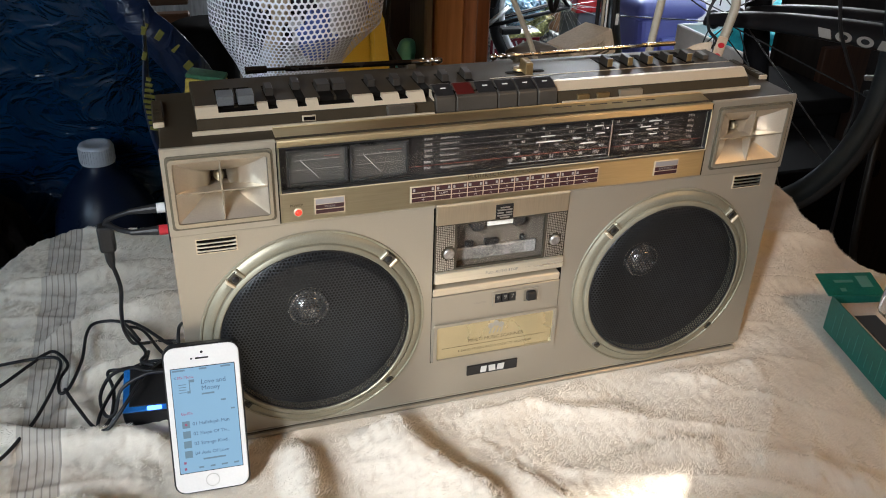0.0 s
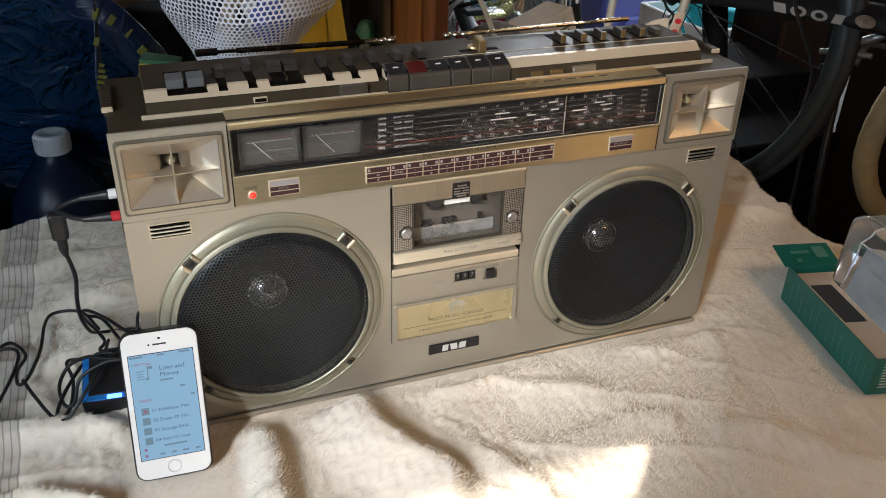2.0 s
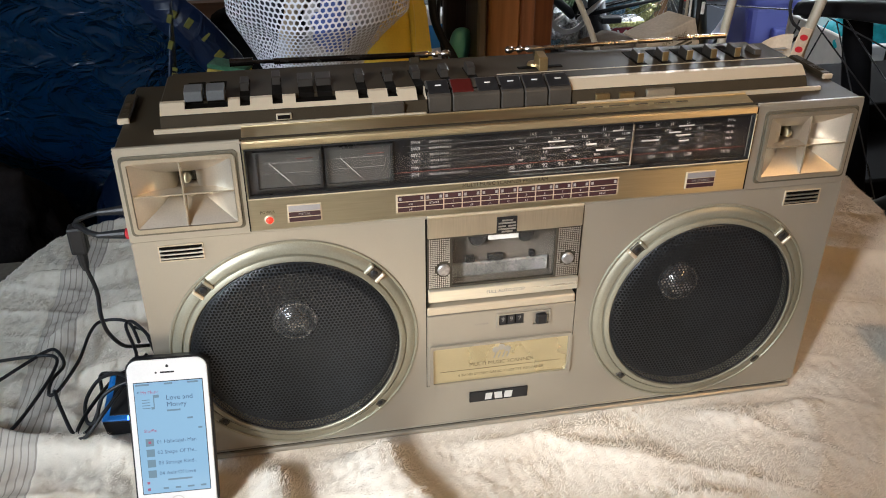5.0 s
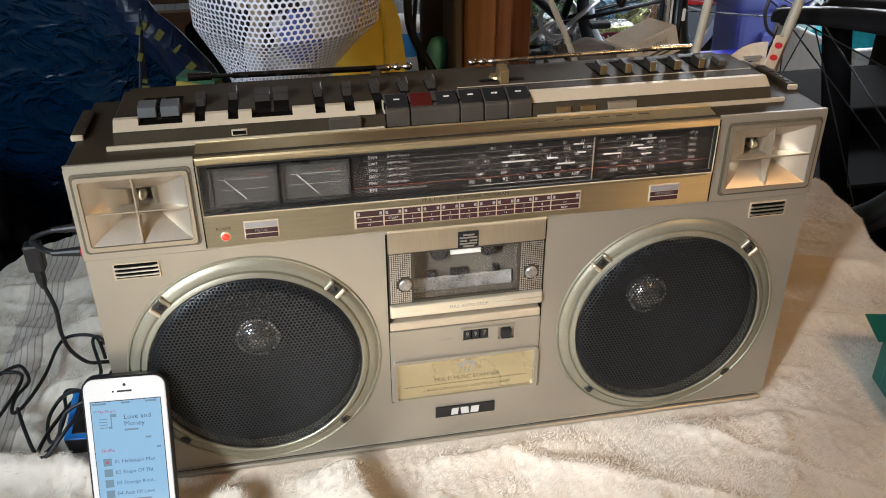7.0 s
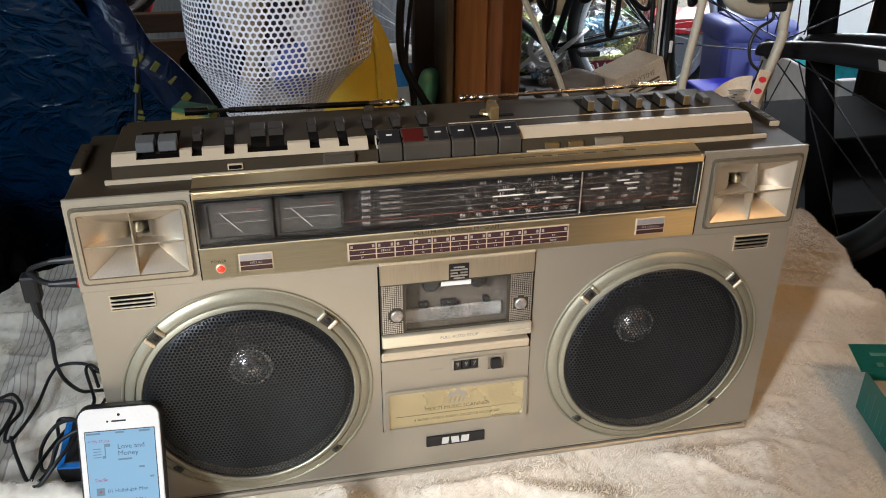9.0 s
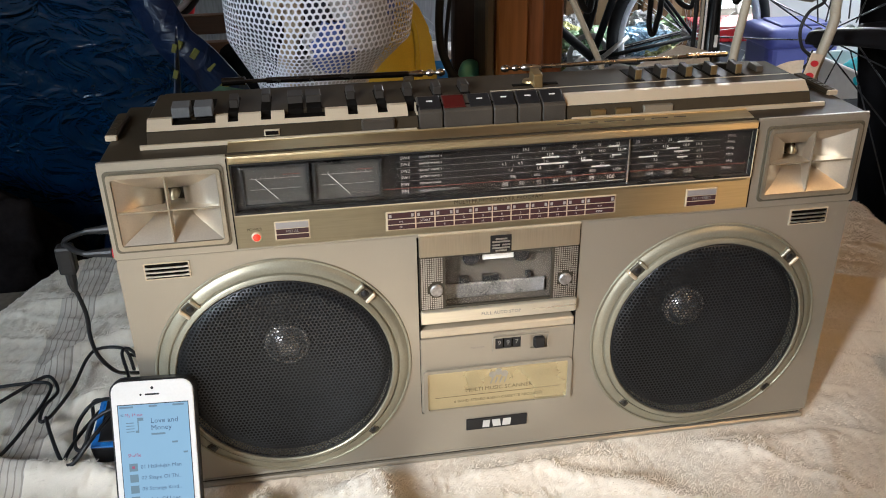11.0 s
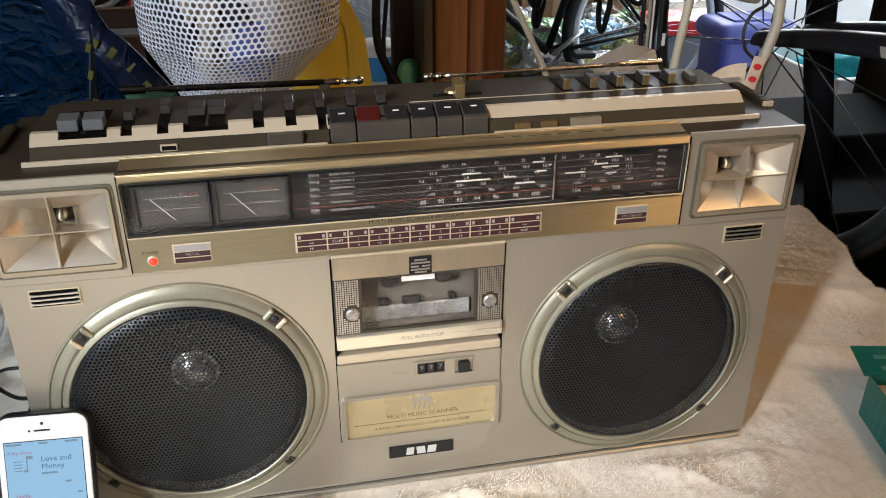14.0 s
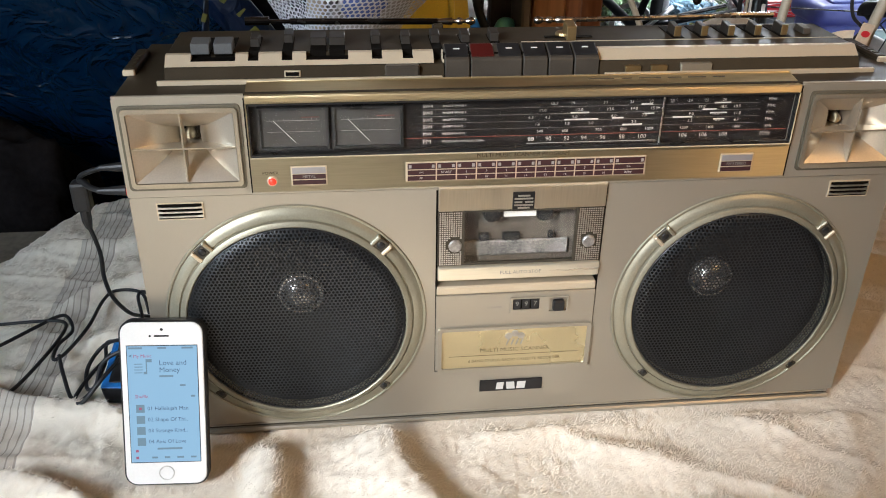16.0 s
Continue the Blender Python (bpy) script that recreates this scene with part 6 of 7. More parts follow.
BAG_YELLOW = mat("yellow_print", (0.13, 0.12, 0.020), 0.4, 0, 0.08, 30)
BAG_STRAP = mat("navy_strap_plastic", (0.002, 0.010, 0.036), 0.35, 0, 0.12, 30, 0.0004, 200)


crinkle(BAG_STRAP, 0.06, ((24, 0.05, 0.0008), (60, 0.08, 0.0003)))


def build_shopping_bag():
    bag = thing("shopping_bag", -0.60, 0.62, -0.245, "stuffed glossy blue plastic shopping bag with yellow print on its strap", "bag")
    bm = bmesh.new()
    top = ((-1.05, 0.34), (-0.80, 0.375), (-0.46, 0.385), (-0.435, 0.41), (-0.410, 0.432), (-0.388, 0.415), (-0.374, 0.389), (-0.358, 0.350), (-0.340, 0.310), (-0.315, 0.282), (-0.290, 0.250), (-0.268, 0.218), (-0.246, 0.184), (-0.215, 0.110))
    NX, NZ = 300, 230

    def height(x):
        for (xa, za), (xb, zb) in zip(top, top[1:]):
            if x <= xb:
                return za + (zb - za) * (x - xa) / (xb - xa)
        return top[-1][1]

    def crease(x, z, seed):
        p = Vector((x * 1.0 + 0.35 * z, z * 0.8 - 0.3 * x, seed))
        warp = Vector((noise.noise(p * 5), noise.noise(p * 5 + Vector((9, 0, 0))), 0)) * 0.07
        p = p + warp
        q = Vector((p.x * 1.25, p.y * 0.8, seed))
        crumple = sum(a * noise.voronoi(q * k + Vector((k, 0, 0)))[0][0] for k, a in ((5, 0.014), (13, 0.0040), (33, 0.0010)))
        return 0.030 * (0.5 + noise.noise(p * 4)) + crumple
    grids = []
    for side in (0, 1):
        g = []
        for i in range(NX + 1):
            x = -1.05 + 0.85 * i / NX
            zt = height(x) + 0.006 * noise.noise(Vector((x * 40, 0, 0)))
            col = []
            for k in range(NZ + 1):
                v = k / NZ
                z = -0.245 + (zt + 0.245) * v
                rim = max(0.0, (v - 0.90) / 0.10) ** 2
                edge = max(0.0, (x + 0.36) / 0.16) ** 2
                lean = 0.74 - 0.55 * (z - 0.0) if z > 0 else 0.74
                if side == 0:
                    y = lean - 0.085 + 0.015 * rim + 0.03 * edge + crease(x, z, 3.0) * (1 - 0.6 * rim)
                else:
                    y = lean - 0.045 + 0.03 * edge + 0.15 * (1 - rim)
                col.append(bm.verts.new((x, y, z)))
            g.append(col)
        grids.append(g)
        for i in range(NX):
            for k in range(NZ):
                q = (g[i][k], g[i + 1][k], g[i + 1][k + 1], g[i][k + 1])
                bm.faces.new(q if side == 0 else tuple(reversed(q)))
    a, b = grids
    for i in range(NX):
        bm.faces.new((a[i][NZ], a[i + 1][NZ], b[i + 1][NZ], b[i][NZ]))
        bm.faces.new((a[i + 1][0], a[i][0], b[i][0], b[i + 1][0]))
    for k in range(NZ):
        bm.faces.new((a[0][k + 1], a[0][k], b[0][k], b[0][k + 1]))
        bm.faces.new((a[NX][k], a[NX][k + 1], b[NX][k + 1], b[NX][k]))
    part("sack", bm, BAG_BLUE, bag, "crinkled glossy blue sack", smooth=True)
    pts = [(-0.385, 0.580, 0.470), (-0.366, 0.560, 0.420), (-0.345, 0.540, 0.375), (-0.326, 0.520, 0.335), (-0.306, 0.500, 0.300), (-0.289, 0.490, 0.268), (-0.268, 0.485, 0.248), (-0.246, 0.490, 0.218), (-0.228, 0.500, 0.185), (-0.215, 0.510, 0.12), (-0.225, 0.52, 0.02)]
    path = smooth_path(pts, 6)
    bm = bmesh.new()
    L, R = [], []
    for i, p in enumerate(path):
        d = (path[min(i + 1, len(path) - 1)] - path[max(i - 1, 0)]).normalized()
        s = d.cross(Vector((0, -1, 0))).normalized() * 0.024
        L.append([bm.verts.new(p - s), bm.verts.new(p - s + Vector((0, 0.003, 0)))])
        R.append([bm.verts.new(p + s), bm.verts.new(p + s + Vector((0, 0.003, 0)))])
    for i in range(len(path) - 1):
        bm.faces.new((L[i][0], R[i][0], R[i + 1][0], L[i + 1][0]))
        bm.faces.new((L[i][1], L[i + 1][1], R[i + 1][1], R[i][1]))
        bm.faces.new((L[i][0], L[i + 1][0], L[i + 1][1], L[i][1]))
        bm.faces.new((R[i][0], R[i][1], R[i + 1][1], R[i + 1][0]))
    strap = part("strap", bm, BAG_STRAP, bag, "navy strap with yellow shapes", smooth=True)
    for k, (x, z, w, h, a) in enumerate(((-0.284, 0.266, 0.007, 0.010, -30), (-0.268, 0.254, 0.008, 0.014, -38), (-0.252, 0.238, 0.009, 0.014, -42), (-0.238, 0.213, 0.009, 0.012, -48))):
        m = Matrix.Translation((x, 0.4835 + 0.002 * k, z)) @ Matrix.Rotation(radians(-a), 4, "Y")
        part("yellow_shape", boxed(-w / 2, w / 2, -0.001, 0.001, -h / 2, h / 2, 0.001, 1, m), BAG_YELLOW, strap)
    pts = [(-0.283, 0.470, 0.290), (-0.287, 0.455, 0.240), (-0.292, 0.450, 0.190), (-0.288, 0.450, 0.140), (-0.280, 0.452, 0.090), (-0.285, 0.46, 0.0)]
    bm = bmesh.new()
    path = smooth_path(pts, 6)
    tube(bm, path, [0.0015 + 0.0070 * min(1.0, i / 14) for i in range(len(path))], 6, flat=0.25)
    edge = part("edging", bm, BAG_STRAP, bag, "folded edge with a yellow stripe", smooth=True)
    for k in range(10):
        z, w = 0.212 - 0.0070 * k, 0.0030 + 0.0045 * min(1.0, k / 4)
        m = Matrix.Translation((-0.2895 + 0.0006 * abs(k - 4), 0.4452, z)) @ Matrix.Rotation(radians(14), 4, "Y")
        part("yellow_stripe", boxed(-w, w, -0.0012, 0.0012, -0.0022, 0.0022, 0.0006, 1, m), BAG_YELLOW, edge)
    for x, z in ((-0.2850, 0.270), (-0.2880, 0.240), (-0.2850, 0.122), (-0.2835, 0.104)):
        m = Matrix.Translation((x, 0.4480, z)) @ Matrix.Rotation(radians(20), 4, "Y")
        part("yellow_stripe", boxed(-0.0028, 0.0028, -0.0012, 0.0012, -0.0050, 0.0050, 0.0006, 1, m), BAG_YELLOW, edge)


build_shopping_bag()


# ---- dark bundle and bottle behind the table ----
# made-up bundle that fills the black area low before the blue bag
bundle = thing("cloth_bundle", -0.70, 0.565, -0.245, "made-up black bundle filling the dark area before the blue bag", "bundle")
BUNDLE = mat("black_brown_cloth", (0.010, 0.008, 0.008), 0.95, 0, 0.3, 18, 0.003, 120, spec=0.1)
lump("bundle_body", -0.700, 0.560, -0.070, 0.235, 0.060, 0.170, 71, BUNDLE, bundle, "", 0.22)
lump("fold", -0.560, 0.530, -0.020, 0.070, 0.040, 0.090, 75, BUNDLE, bundle, "", 0.35)
lump("fold", -0.740, 0.525, -0.110, 0.130, 0.040, 0.060, 78, BUNDLE, bundle, "", 0.35)


def build_bottle():
    b = thing("bottle", -0.373, 0.60, -0.245, "dark blue plastic bottle with a white ribbed screw cap", "bottle")
    at = Matrix.Translation((-0.373, 0.60, 0))
    part("body", revolve(bmesh.new(), [(0, -0.245), (0.070, -0.245), (0.076, -0.238), (0.076, -0.060), (0.070, -0.025), (0.052, 0.010), (0.034, 0.032), (0.024, 0.040), (0.021, 0.052)], 40, at), mat("dark_bottle_plastic", (0.003, 0.007, 0.020), 0.30, 0, 0.1, 20, spec=0.2), b, smooth=True)
    cap_white = mat("dull_white_cap", (0.36, 0.37, 0.40), 0.35, 0, 0.06, 40)
    cap = part("cap", revolve(bmesh.new(), [(0.0232, 0.050), (0.0238, 0.053), (0.0230, 0.074), (0.0218, 0.077), (0.015, 0.0775), (0.014, 0.0765), (0, 0.0765)], 40, at), cap_white, b, "white ribbed cap", smooth=True)
    bm = bmesh.new()
    for k in range(40):
        a = 2 * math.pi * k / 40
        box(bm, -0.0006, 0.0006, -0.0244, -0.0228, 0.053, 0.073, 0, 1, at @ Matrix.Rotation(a, 4, "Z"))
    part("ribs", bm, cap_white, cap)


build_bottle()


# ---- hanging cables and small things by the partition ----
FRAME_BLACK = mat("satin_black_frame", (0.007, 0.007, 0.008), 0.5, 0, 0.1, 30, spec=0.3)
MATT_BLACK = mat("matt_black_plastic", (0.007, 0.007, 0.008), 0.9, 0, 0.15, 30, spec=0.05)
CREAM = mat("cream_cable", (0.36, 0.32, 0.245), 0.5, 0, 0.08, 30)
YELLOW = mat("yellow_plastic", (0.88, 0.65, 0.09), 0.35, 0, 0.08, 20)
TEAL = mat("teal_plastic", (0.17, 0.58, 0.48), 0.35, 0, 0.08, 20)
GREEN = mat("green_lid_plastic", (0.01, 0.16, 0.07), 0.35, 0, 0.08, 20)
CARDBOARD = mat("printed_cardboard", (0.56, 0.45, 0.33), 0.8, 0, 0.1, 20, 0.0005, 200)
cable([(0.172, 0.550, 1.50), (0.168, 0.552, 0.60), (0.178, 0.551, 0.380), (0.198, 0.550, 0.323), (0.233, 0.550, 0.254), (0.268, 0.550, 0.182), (0.300, 0.56, 0.09), (0.31, 0.58, -0.2)], "cream electric cable hanging beside the post", 0.0042, CREAM, "hanging_cable")
cable([(0.385, 0.420, 1.50), (0.396, 0.420, 0.60), (0.398, 0.420, 0.376), (0.397, 0.420, 0.317), (0.390, 0.420, 0.255), (0.386, 0.420, 0.217), (0.378, 0.425, 0.12), (0.37, 0.44, 0.028)], "cream electric cable hanging over the table", 0.0056, CREAM, "hanging_cable")
cable([(0.066, 0.62, 1.50), (0.064, 0.62, 0.45), (0.063, 0.62, 0.361), (0.051, 0.62, 0.286), (0.050, 0.62, 0.223), (0.062, 0.62, 0.185), (0.082, 0.625, 0.150), (0.11, 0.64, 0.08), (0.12, 0.66, -0.2)], "thick black cable hanging against the partition", 0.0062, RUBBER, "hanging_cable")
cable([(0.076, 0.63, 1.50), (0.073, 0.63, 0.45), (0.072, 0.63, 0.33), (0.064, 0.632, 0.26), (0.060, 0.632, 0.20), (0.07, 0.635, 0.12), (0.08, 0.66, -0.2)], "thin black cable hanging against the partition", 0.003, RUBBER, "hanging_cable")
for x0, r, mtl, wrd in ((0.544, 0.0042, RUBBER, "black"), (0.556, 0.0030, CREAM, "cream"), (0.563, 0.0022, WHITE_PLASTIC, "thin white"), (0.580, 0.0046, RUBBER, "black")):
    cable([(x0 - 0.004, 0.885, 1.5), (x0 + 0.004, 0.885, 0.45), (x0 + 0.006, 0.885, 0.309), (x0 + 0.009, 0.885, 0.19), (x0 + 0.012, 0.888, 0.08), (x0 + 0.010, 0.89, 0.068)],
          wrd + " cable in a hanging bundle", r, mtl, "hanging_cable", "bundle of cables", 8)
part_tie = whole("cable_tag", boxed(0.590, 0.596, 0.874, 0.878, 0.128, 0.150, 0.001), WHITE_PLASTIC, "small white tag on the cable bundle", "tag")
rng_c = random.Random(5)
# upper left, lowest point, upper right of each hanging loop
for xl, xm, low, xr in ((0.400, 0.420, 0.165, 0.440), (0.415, 0.452, 0.143, 0.468), (0.432, 0.446, 0.200, 0.478), (0.470, 0.462, 0.097, 0.486), (0.468, 0.522, 0.171, 0.600),
                        (0.486, 0.500, 0.210, 0.530), (0.498, 0.537, 0.197, 0.560), (0.582, 0.588, 0.092, 0.612), (0.610, 0.700, 0.130, 0.735), (0.770, 0.764, 0.165, 0.800), (0.790, 0.776, 0.150, 0.830)):
    y = 1.20 + rng_c.uniform(-0.05, 0.05)
    h = low + 0.10
    cable([(xl, y, 1.5), (xl - 0.004, y, 0.6), (xl + 0.25 * (xm - xl), y + 0.006, h), (xl + 0.7 * (xm - xl) - 0.004, y, low + 0.022), (xm, y - 0.008, low), (xm + 0.3 * (xr - xm) + 0.004, y, low + 0.024), (xr - 0.15 * (xr - xm), y + 0.006, h), (xr, y, 0.6), (xr - 0.01, y, 1.5)],
          "black inner tube hanging in a loop", rng_c.choice((0.0050, 0.0062, 0.0074)), RUBBER, "inner_tube", "hanging inner tubes")


def build_adapter():
    a = thing("power_adapter", 0.492, 0.42, 0.30, "black plug-in power adapter in a cream trailing socket", "adapter")
    part("adapter_body", boxed(0.452, 0.524, 0.405, 0.455, 0.316, 0.420, 0.010, 3), BLACK_PLASTIC, a)
    part("adapter_nose", boxed(0.488, 0.516, 0.418, 0.442, 0.302, 0.320, 0.004, 2), BLACK_PLASTIC, a)
    part("socket", rod([(0.424, 0.430, 0.520), (0.428, 0.430, 0.400), (0.440, 0.430, 0.332), (0.466, 0.432, 0.312), (0.490, 0.434, 0.306)], 0.0155, 14), CREAM, a, "cream moulded socket", smooth=True)
    part("lead", rod([(0.502, 0.428, 0.304), (0.500, 0.424, 0.292), (0.480, 0.420, 0.282), (0.471, 0.418, 0.262), (0.476, 0.416, 0.240), (0.490, 0.414, 0.226), (0.480, 0.410, 0.216), (0.452, 0.40, 0.205), (0.43, 0.39, 0.15), (0.43, 0.39, 0.02)], 0.0022), RUBBER, a, "thin black lead", smooth=True)
    part("hanger", rod([(0.424, 0.43, 0.50), (0.424, 0.43, 0.9), (0.424, 0.43, 1.50)], 0.004), CREAM, a)


build_adapter()
strip_t = thing("socket_lead", 0.50, 0.42, 0.0, "cream flat lead with two red dots, hanging over the table", "cable")
part("lead", rod([(0.530, 0.43, 1.50), (0.525, 0.43, 0.50), (0.518, 0.425, 0.302), (0.516, 0.420, 0.271), (0.503, 0.415, 0.230), (0.490, 0.405, 0.205), (0.47, 0.395, 0.12), (0.46, 0.39, 0.025)], 0.0066, 12), CREAM, strip_t, smooth=True)
tagm = Matrix.Translation((0.4700, 0.3780, 0.222)) @ Matrix.Rotation(radians(14), 4, "Y")
tag = part("tag", boxed(-0.0085, 0.0085, -0.001, 0.001, -0.022, 0.019, 0.001, 1, tagm), CARDBOARD, strip_t, "tan tag with red dots")
for z in (0.009, -0.010):
    bm = disc(bmesh.new(), 0, -0.0016, z, 0.0047, 0.001, 20)
    bmesh.ops.transform(bm, matrix=tagm @ Matrix.Diagonal((1.15, 1, 0.8, 1)), verts=bm.verts)
    part("red_dot", bm, RED_PLASTIC, tag)
card = thing("paper_sheet", 0.44, 0.385, 0.02, "tan printed paper label curling behind the boombox", "paper")
bm = bmesh.new()
cols = []
for i in range(13):
    u = i / 12
    x = 0.405 + 0.062 * u
    y = 0.390 + 0.012 * math.sin(3.0 * u)
    zt = 0.200 + 0.030 * math.sin(1.45 * u)
    cols.append([bm.verts.new((x, y + dy, z)) for dy in (0, 0.0012) for z in (0.016, zt)])
for a, b in zip(cols, cols[1:]):
    for q in ((0, 1), (1, 3), (3, 2), (2, 0)):
        bm.faces.new((a[q[0]], a[q[1]], b[q[1]], b[q[0]]))
bmesh.ops.recalc_face_normals(bm, faces=bm.faces)
sheet = part("sheet", bm, CARDBOARD, card)
bm = bmesh.new()
for k in range(6):
    box(bm, 0.434 + 0.002 * (k % 2), 0.458 - 0.004 * (k % 3), 0.3850, 0.3900, 0.2130 - 0.0038 * k, 0.2140 - 0.0038 * k)
part("printed_bars", bm, PRINT_GREY, sheet)

# a bicycle's frame tube, built as a pole on an added foot
pst = thing("stand_pole", 0.93, 0.64, GZ, "thick black bicycle frame tube drawn as an upright pole", "stand")
part("pole", tube(bmesh.new(), smooth_path([(0.930, 0.64, GZ), (0.783, 0.64, -0.03), (0.726, 0.64, 0.25), (0.730, 0.64, 0.45), (0.745, 0.64, 1.50)], 6), 0.0225, 16), MATT_BLACK, pst, smooth=True)
part("foot", boxed(0.83, 1.03, 0.54, 0.68, GZ, GZ + 0.02, 0.004), FRAME_BLACK, pst)
crt = thing("black_crate", 1.25, 1.12, GZ, "large black plastic crate beside the table", "crate")
part("crate_body", boxed(0.90, 1.295, 0.95, 1.20, GZ, -0.105, 0.015, 2), MATT_BLACK, crt)
part("crate_rim", boxed(0.885, 1.300, 0.935, 1.212, -0.135, -0.095, 0.008, 2), MATT_BLACK, crt)
crt = thing("black_case", 1.05, 0.62, GZ, "black equipment case standing on the floor", "case")
part("case_body", boxed(0.78, 1.18, 0.70, 0.92, GZ, -0.16, 0.015, 2), MATT_BLACK, crt)
part("case_lid", boxed(0.775, 1.185, 0.695, 0.925, -0.19, -0.150, 0.010, 2), MATT_BLACK, crt)

# small goods on the shelf behind the partition
bx = thing("cardboard_carton", 0.51, 0.85, 0.068, "pale printed cardboard carton lying tilted on a shelf", "carton")
cm = Matrix.Translation((0.512, 0.85, 0.094)) @ Matrix.Rotation(radians(-18), 4, "Y") @ Matrix.Rotation(radians(12), 4, "Z")
part("carton_body", boxed(-0.052, 0.052, -0.03, 0.05, -0.026, 0.024, 0.002, 1, cm), CARDBOARD, bx)
tx = text_mesh("ANYTIME", 0.013, cm @ Matrix.Translation((0.002, -0.0306, 0.004)), "CENTER")
part("lettering", tx, PRINT_OLIVE, bx)
bm = bmesh.new()
for k in range(2):
    box(bm, -0.030, 0.036, -0.0308, -0.0300, -0.010 - 0.007 * k, -0.0065 - 0.007 * k, 0, 1, cm)
part("printed_bars", bm, PRINT_DARK, bx)
sh = thing("garden_shoe", 0.40, 0.84, 0.068, "grey and black worn shoe on a shelf", "shoe")
lump("shoe_body", 0.405, 0.85, 0.088, 0.050, 0.030, 0.022, 31, mat("grey_suede", (0.16, 0.14, 0.12), 0.9, 0, 0.15, 30), sh, "", 0.2)
cup = thing("scoop", 0.098, 0.655, -0.245, "long teal plastic scoop standing upright behind the boombox", "scoop")
bm = tube(bmesh.new(), smooth_path([(0.088, 0.655, -0.245), (0.088, 0.655, -0.05), (0.090, 0.655, 0.06), (0.093, 0.655, 0.130), (0.097, 0.655, 0.160), (0.099, 0.655, 0.178), (0.100, 0.655, 0.186)], 4),
          [0.012] * 8 + [0.012, 0.0135, 0.015, 0.0165, 0.018, 0.0195, 0.0205, 0.021, 0.0215, 0.022, 0.0215, 0.020, 0.0185, 0.0165, 0.014, 0.010, 0.004], 16, flat=0.6)
part("scoop_body", bm, TEAL, cup, smooth=True)
jar = thing("jar", 0.052, 0.75, -0.005, "clear jar with a green lid", "jar")
part("jar_body", revolve(bmesh.new(), [(0, -0.005), (0.030, -0.005), (0.031, 0.070), (0.028, 0.078)], 28, Matrix.Translation((0.052, 0.75, 0))), WHITE_PLASTIC, jar, smooth=True)
part("lid", revolve(bmesh.new(), [(0.029, 0.076), (0.031, 0.078), (0.031, 0.100), (0.029, 0.103), (0, 0.103)], 28, Matrix.Translation((0.052, 0.75, 0))), GREEN, jar, "dark green lid", smooth=True)
tub = thing("tub", 0.085, 0.98, -0.005, "white tub with a bright blue label", "tub")
part("tub_body", revolve(bmesh.new(), [(0, -0.005), (0.045, -0.005), (0.052, 0.125), (0.050, 0.130), (0, 0.130)], 28, Matrix.Translation((0.095, 0.98, 0))), WHITE_PLASTIC, tub, smooth=True)
part("label", revolve(bmesh.new(), [(0.0500, 0.075), (0.0528, 0.118)], 28, Matrix.Translation((0.095, 0.98, 0))), mat("sky_blue_label", (0.05, 0.30, 0.70), 0.4, 0, 0.05, 20), tub, smooth=True)

# yellow jerrycan behind the mesh bag
yel = thing("yellow_container", -0.03, 0.50, -0.24, "yellow plastic container standing behind the mesh bag", "container")
bm = bmesh.new()
pr = [(-0.120, -0.24), (0.026, -0.24), (0.026, 0.200), (0.018, 0.265), (0.002, 0.300), (-0.030, 0.318), (-0.120, 0.318)]
a = [bm.verts.new((x, 0.485, z)) for x, z in pr]
b = [bm.verts.new((x, 0.555, z)) for x, z in pr]
bm.faces.new(a)
bm.faces.new(list(reversed(b)))
for i in range(len(pr)):
    bm.faces.new((a[i], b[i], b[(i + 1) % len(pr)], a[(i + 1) % len(pr)]))
bmesh.ops.recalc_face_normals(bm, faces=bm.faces)
bmesh.ops.bevel(bm, geom=list(bm.edges), offset=0.006, segments=2, affect="EDGES")
part("container_body", bm, YELLOW, yel, smooth=True)
part("moulded_rib", rod([(-0.010, 0.4835, 0.285), (0.000, 0.4835, 0.240), (0.003, 0.4835, 0.0)], 0.0035), YELLOW, yel, smooth=True)


# ---- bicycles ----
TYRE = mat("black_tyre_rubber", (0.018, 0.018, 0.019), 0.7, 0, 0.15, 60)
RIM = mat("grey_rim_metal", (0.80, 0.81, 0.83), 0.5, 0.2, 0.06, 30)
RIM_DARK = mat("dark_rim", (0.045, 0.055, 0.06), 0.35, 0.6, 0.1, 30)
SPOKE_DARK = mat("black_bladed_spokes", (0.06, 0.065, 0.07), 0.3, 0.7, 0.1, 30)
SPOKE = mat("steel_spokes", (0.50, 0.50, 0.50), 0.3, 0.9, 0.04, 30)
FRAME_RED = mat("red_frame_paint", (0.50, 0.02, 0.025), 0.3, 0, 0.06, 30, coat=0.4)
DULL_ALU = mat("dull_grey_aluminium", (0.30, 0.29, 0.28), 0.38, 0.85, 0.1, 40)
TAPE = mat("cream_bar_tape", (0.66, 0.50, 0.26), 0.7, 0, 0.08, 60, 0.0004, 300)


def ring_path(R, n=72):
    return [(R * math.cos(2 * math.pi * i / n), 0, R * math.sin(2 * math.pi * i / n)) for i in range(n)]


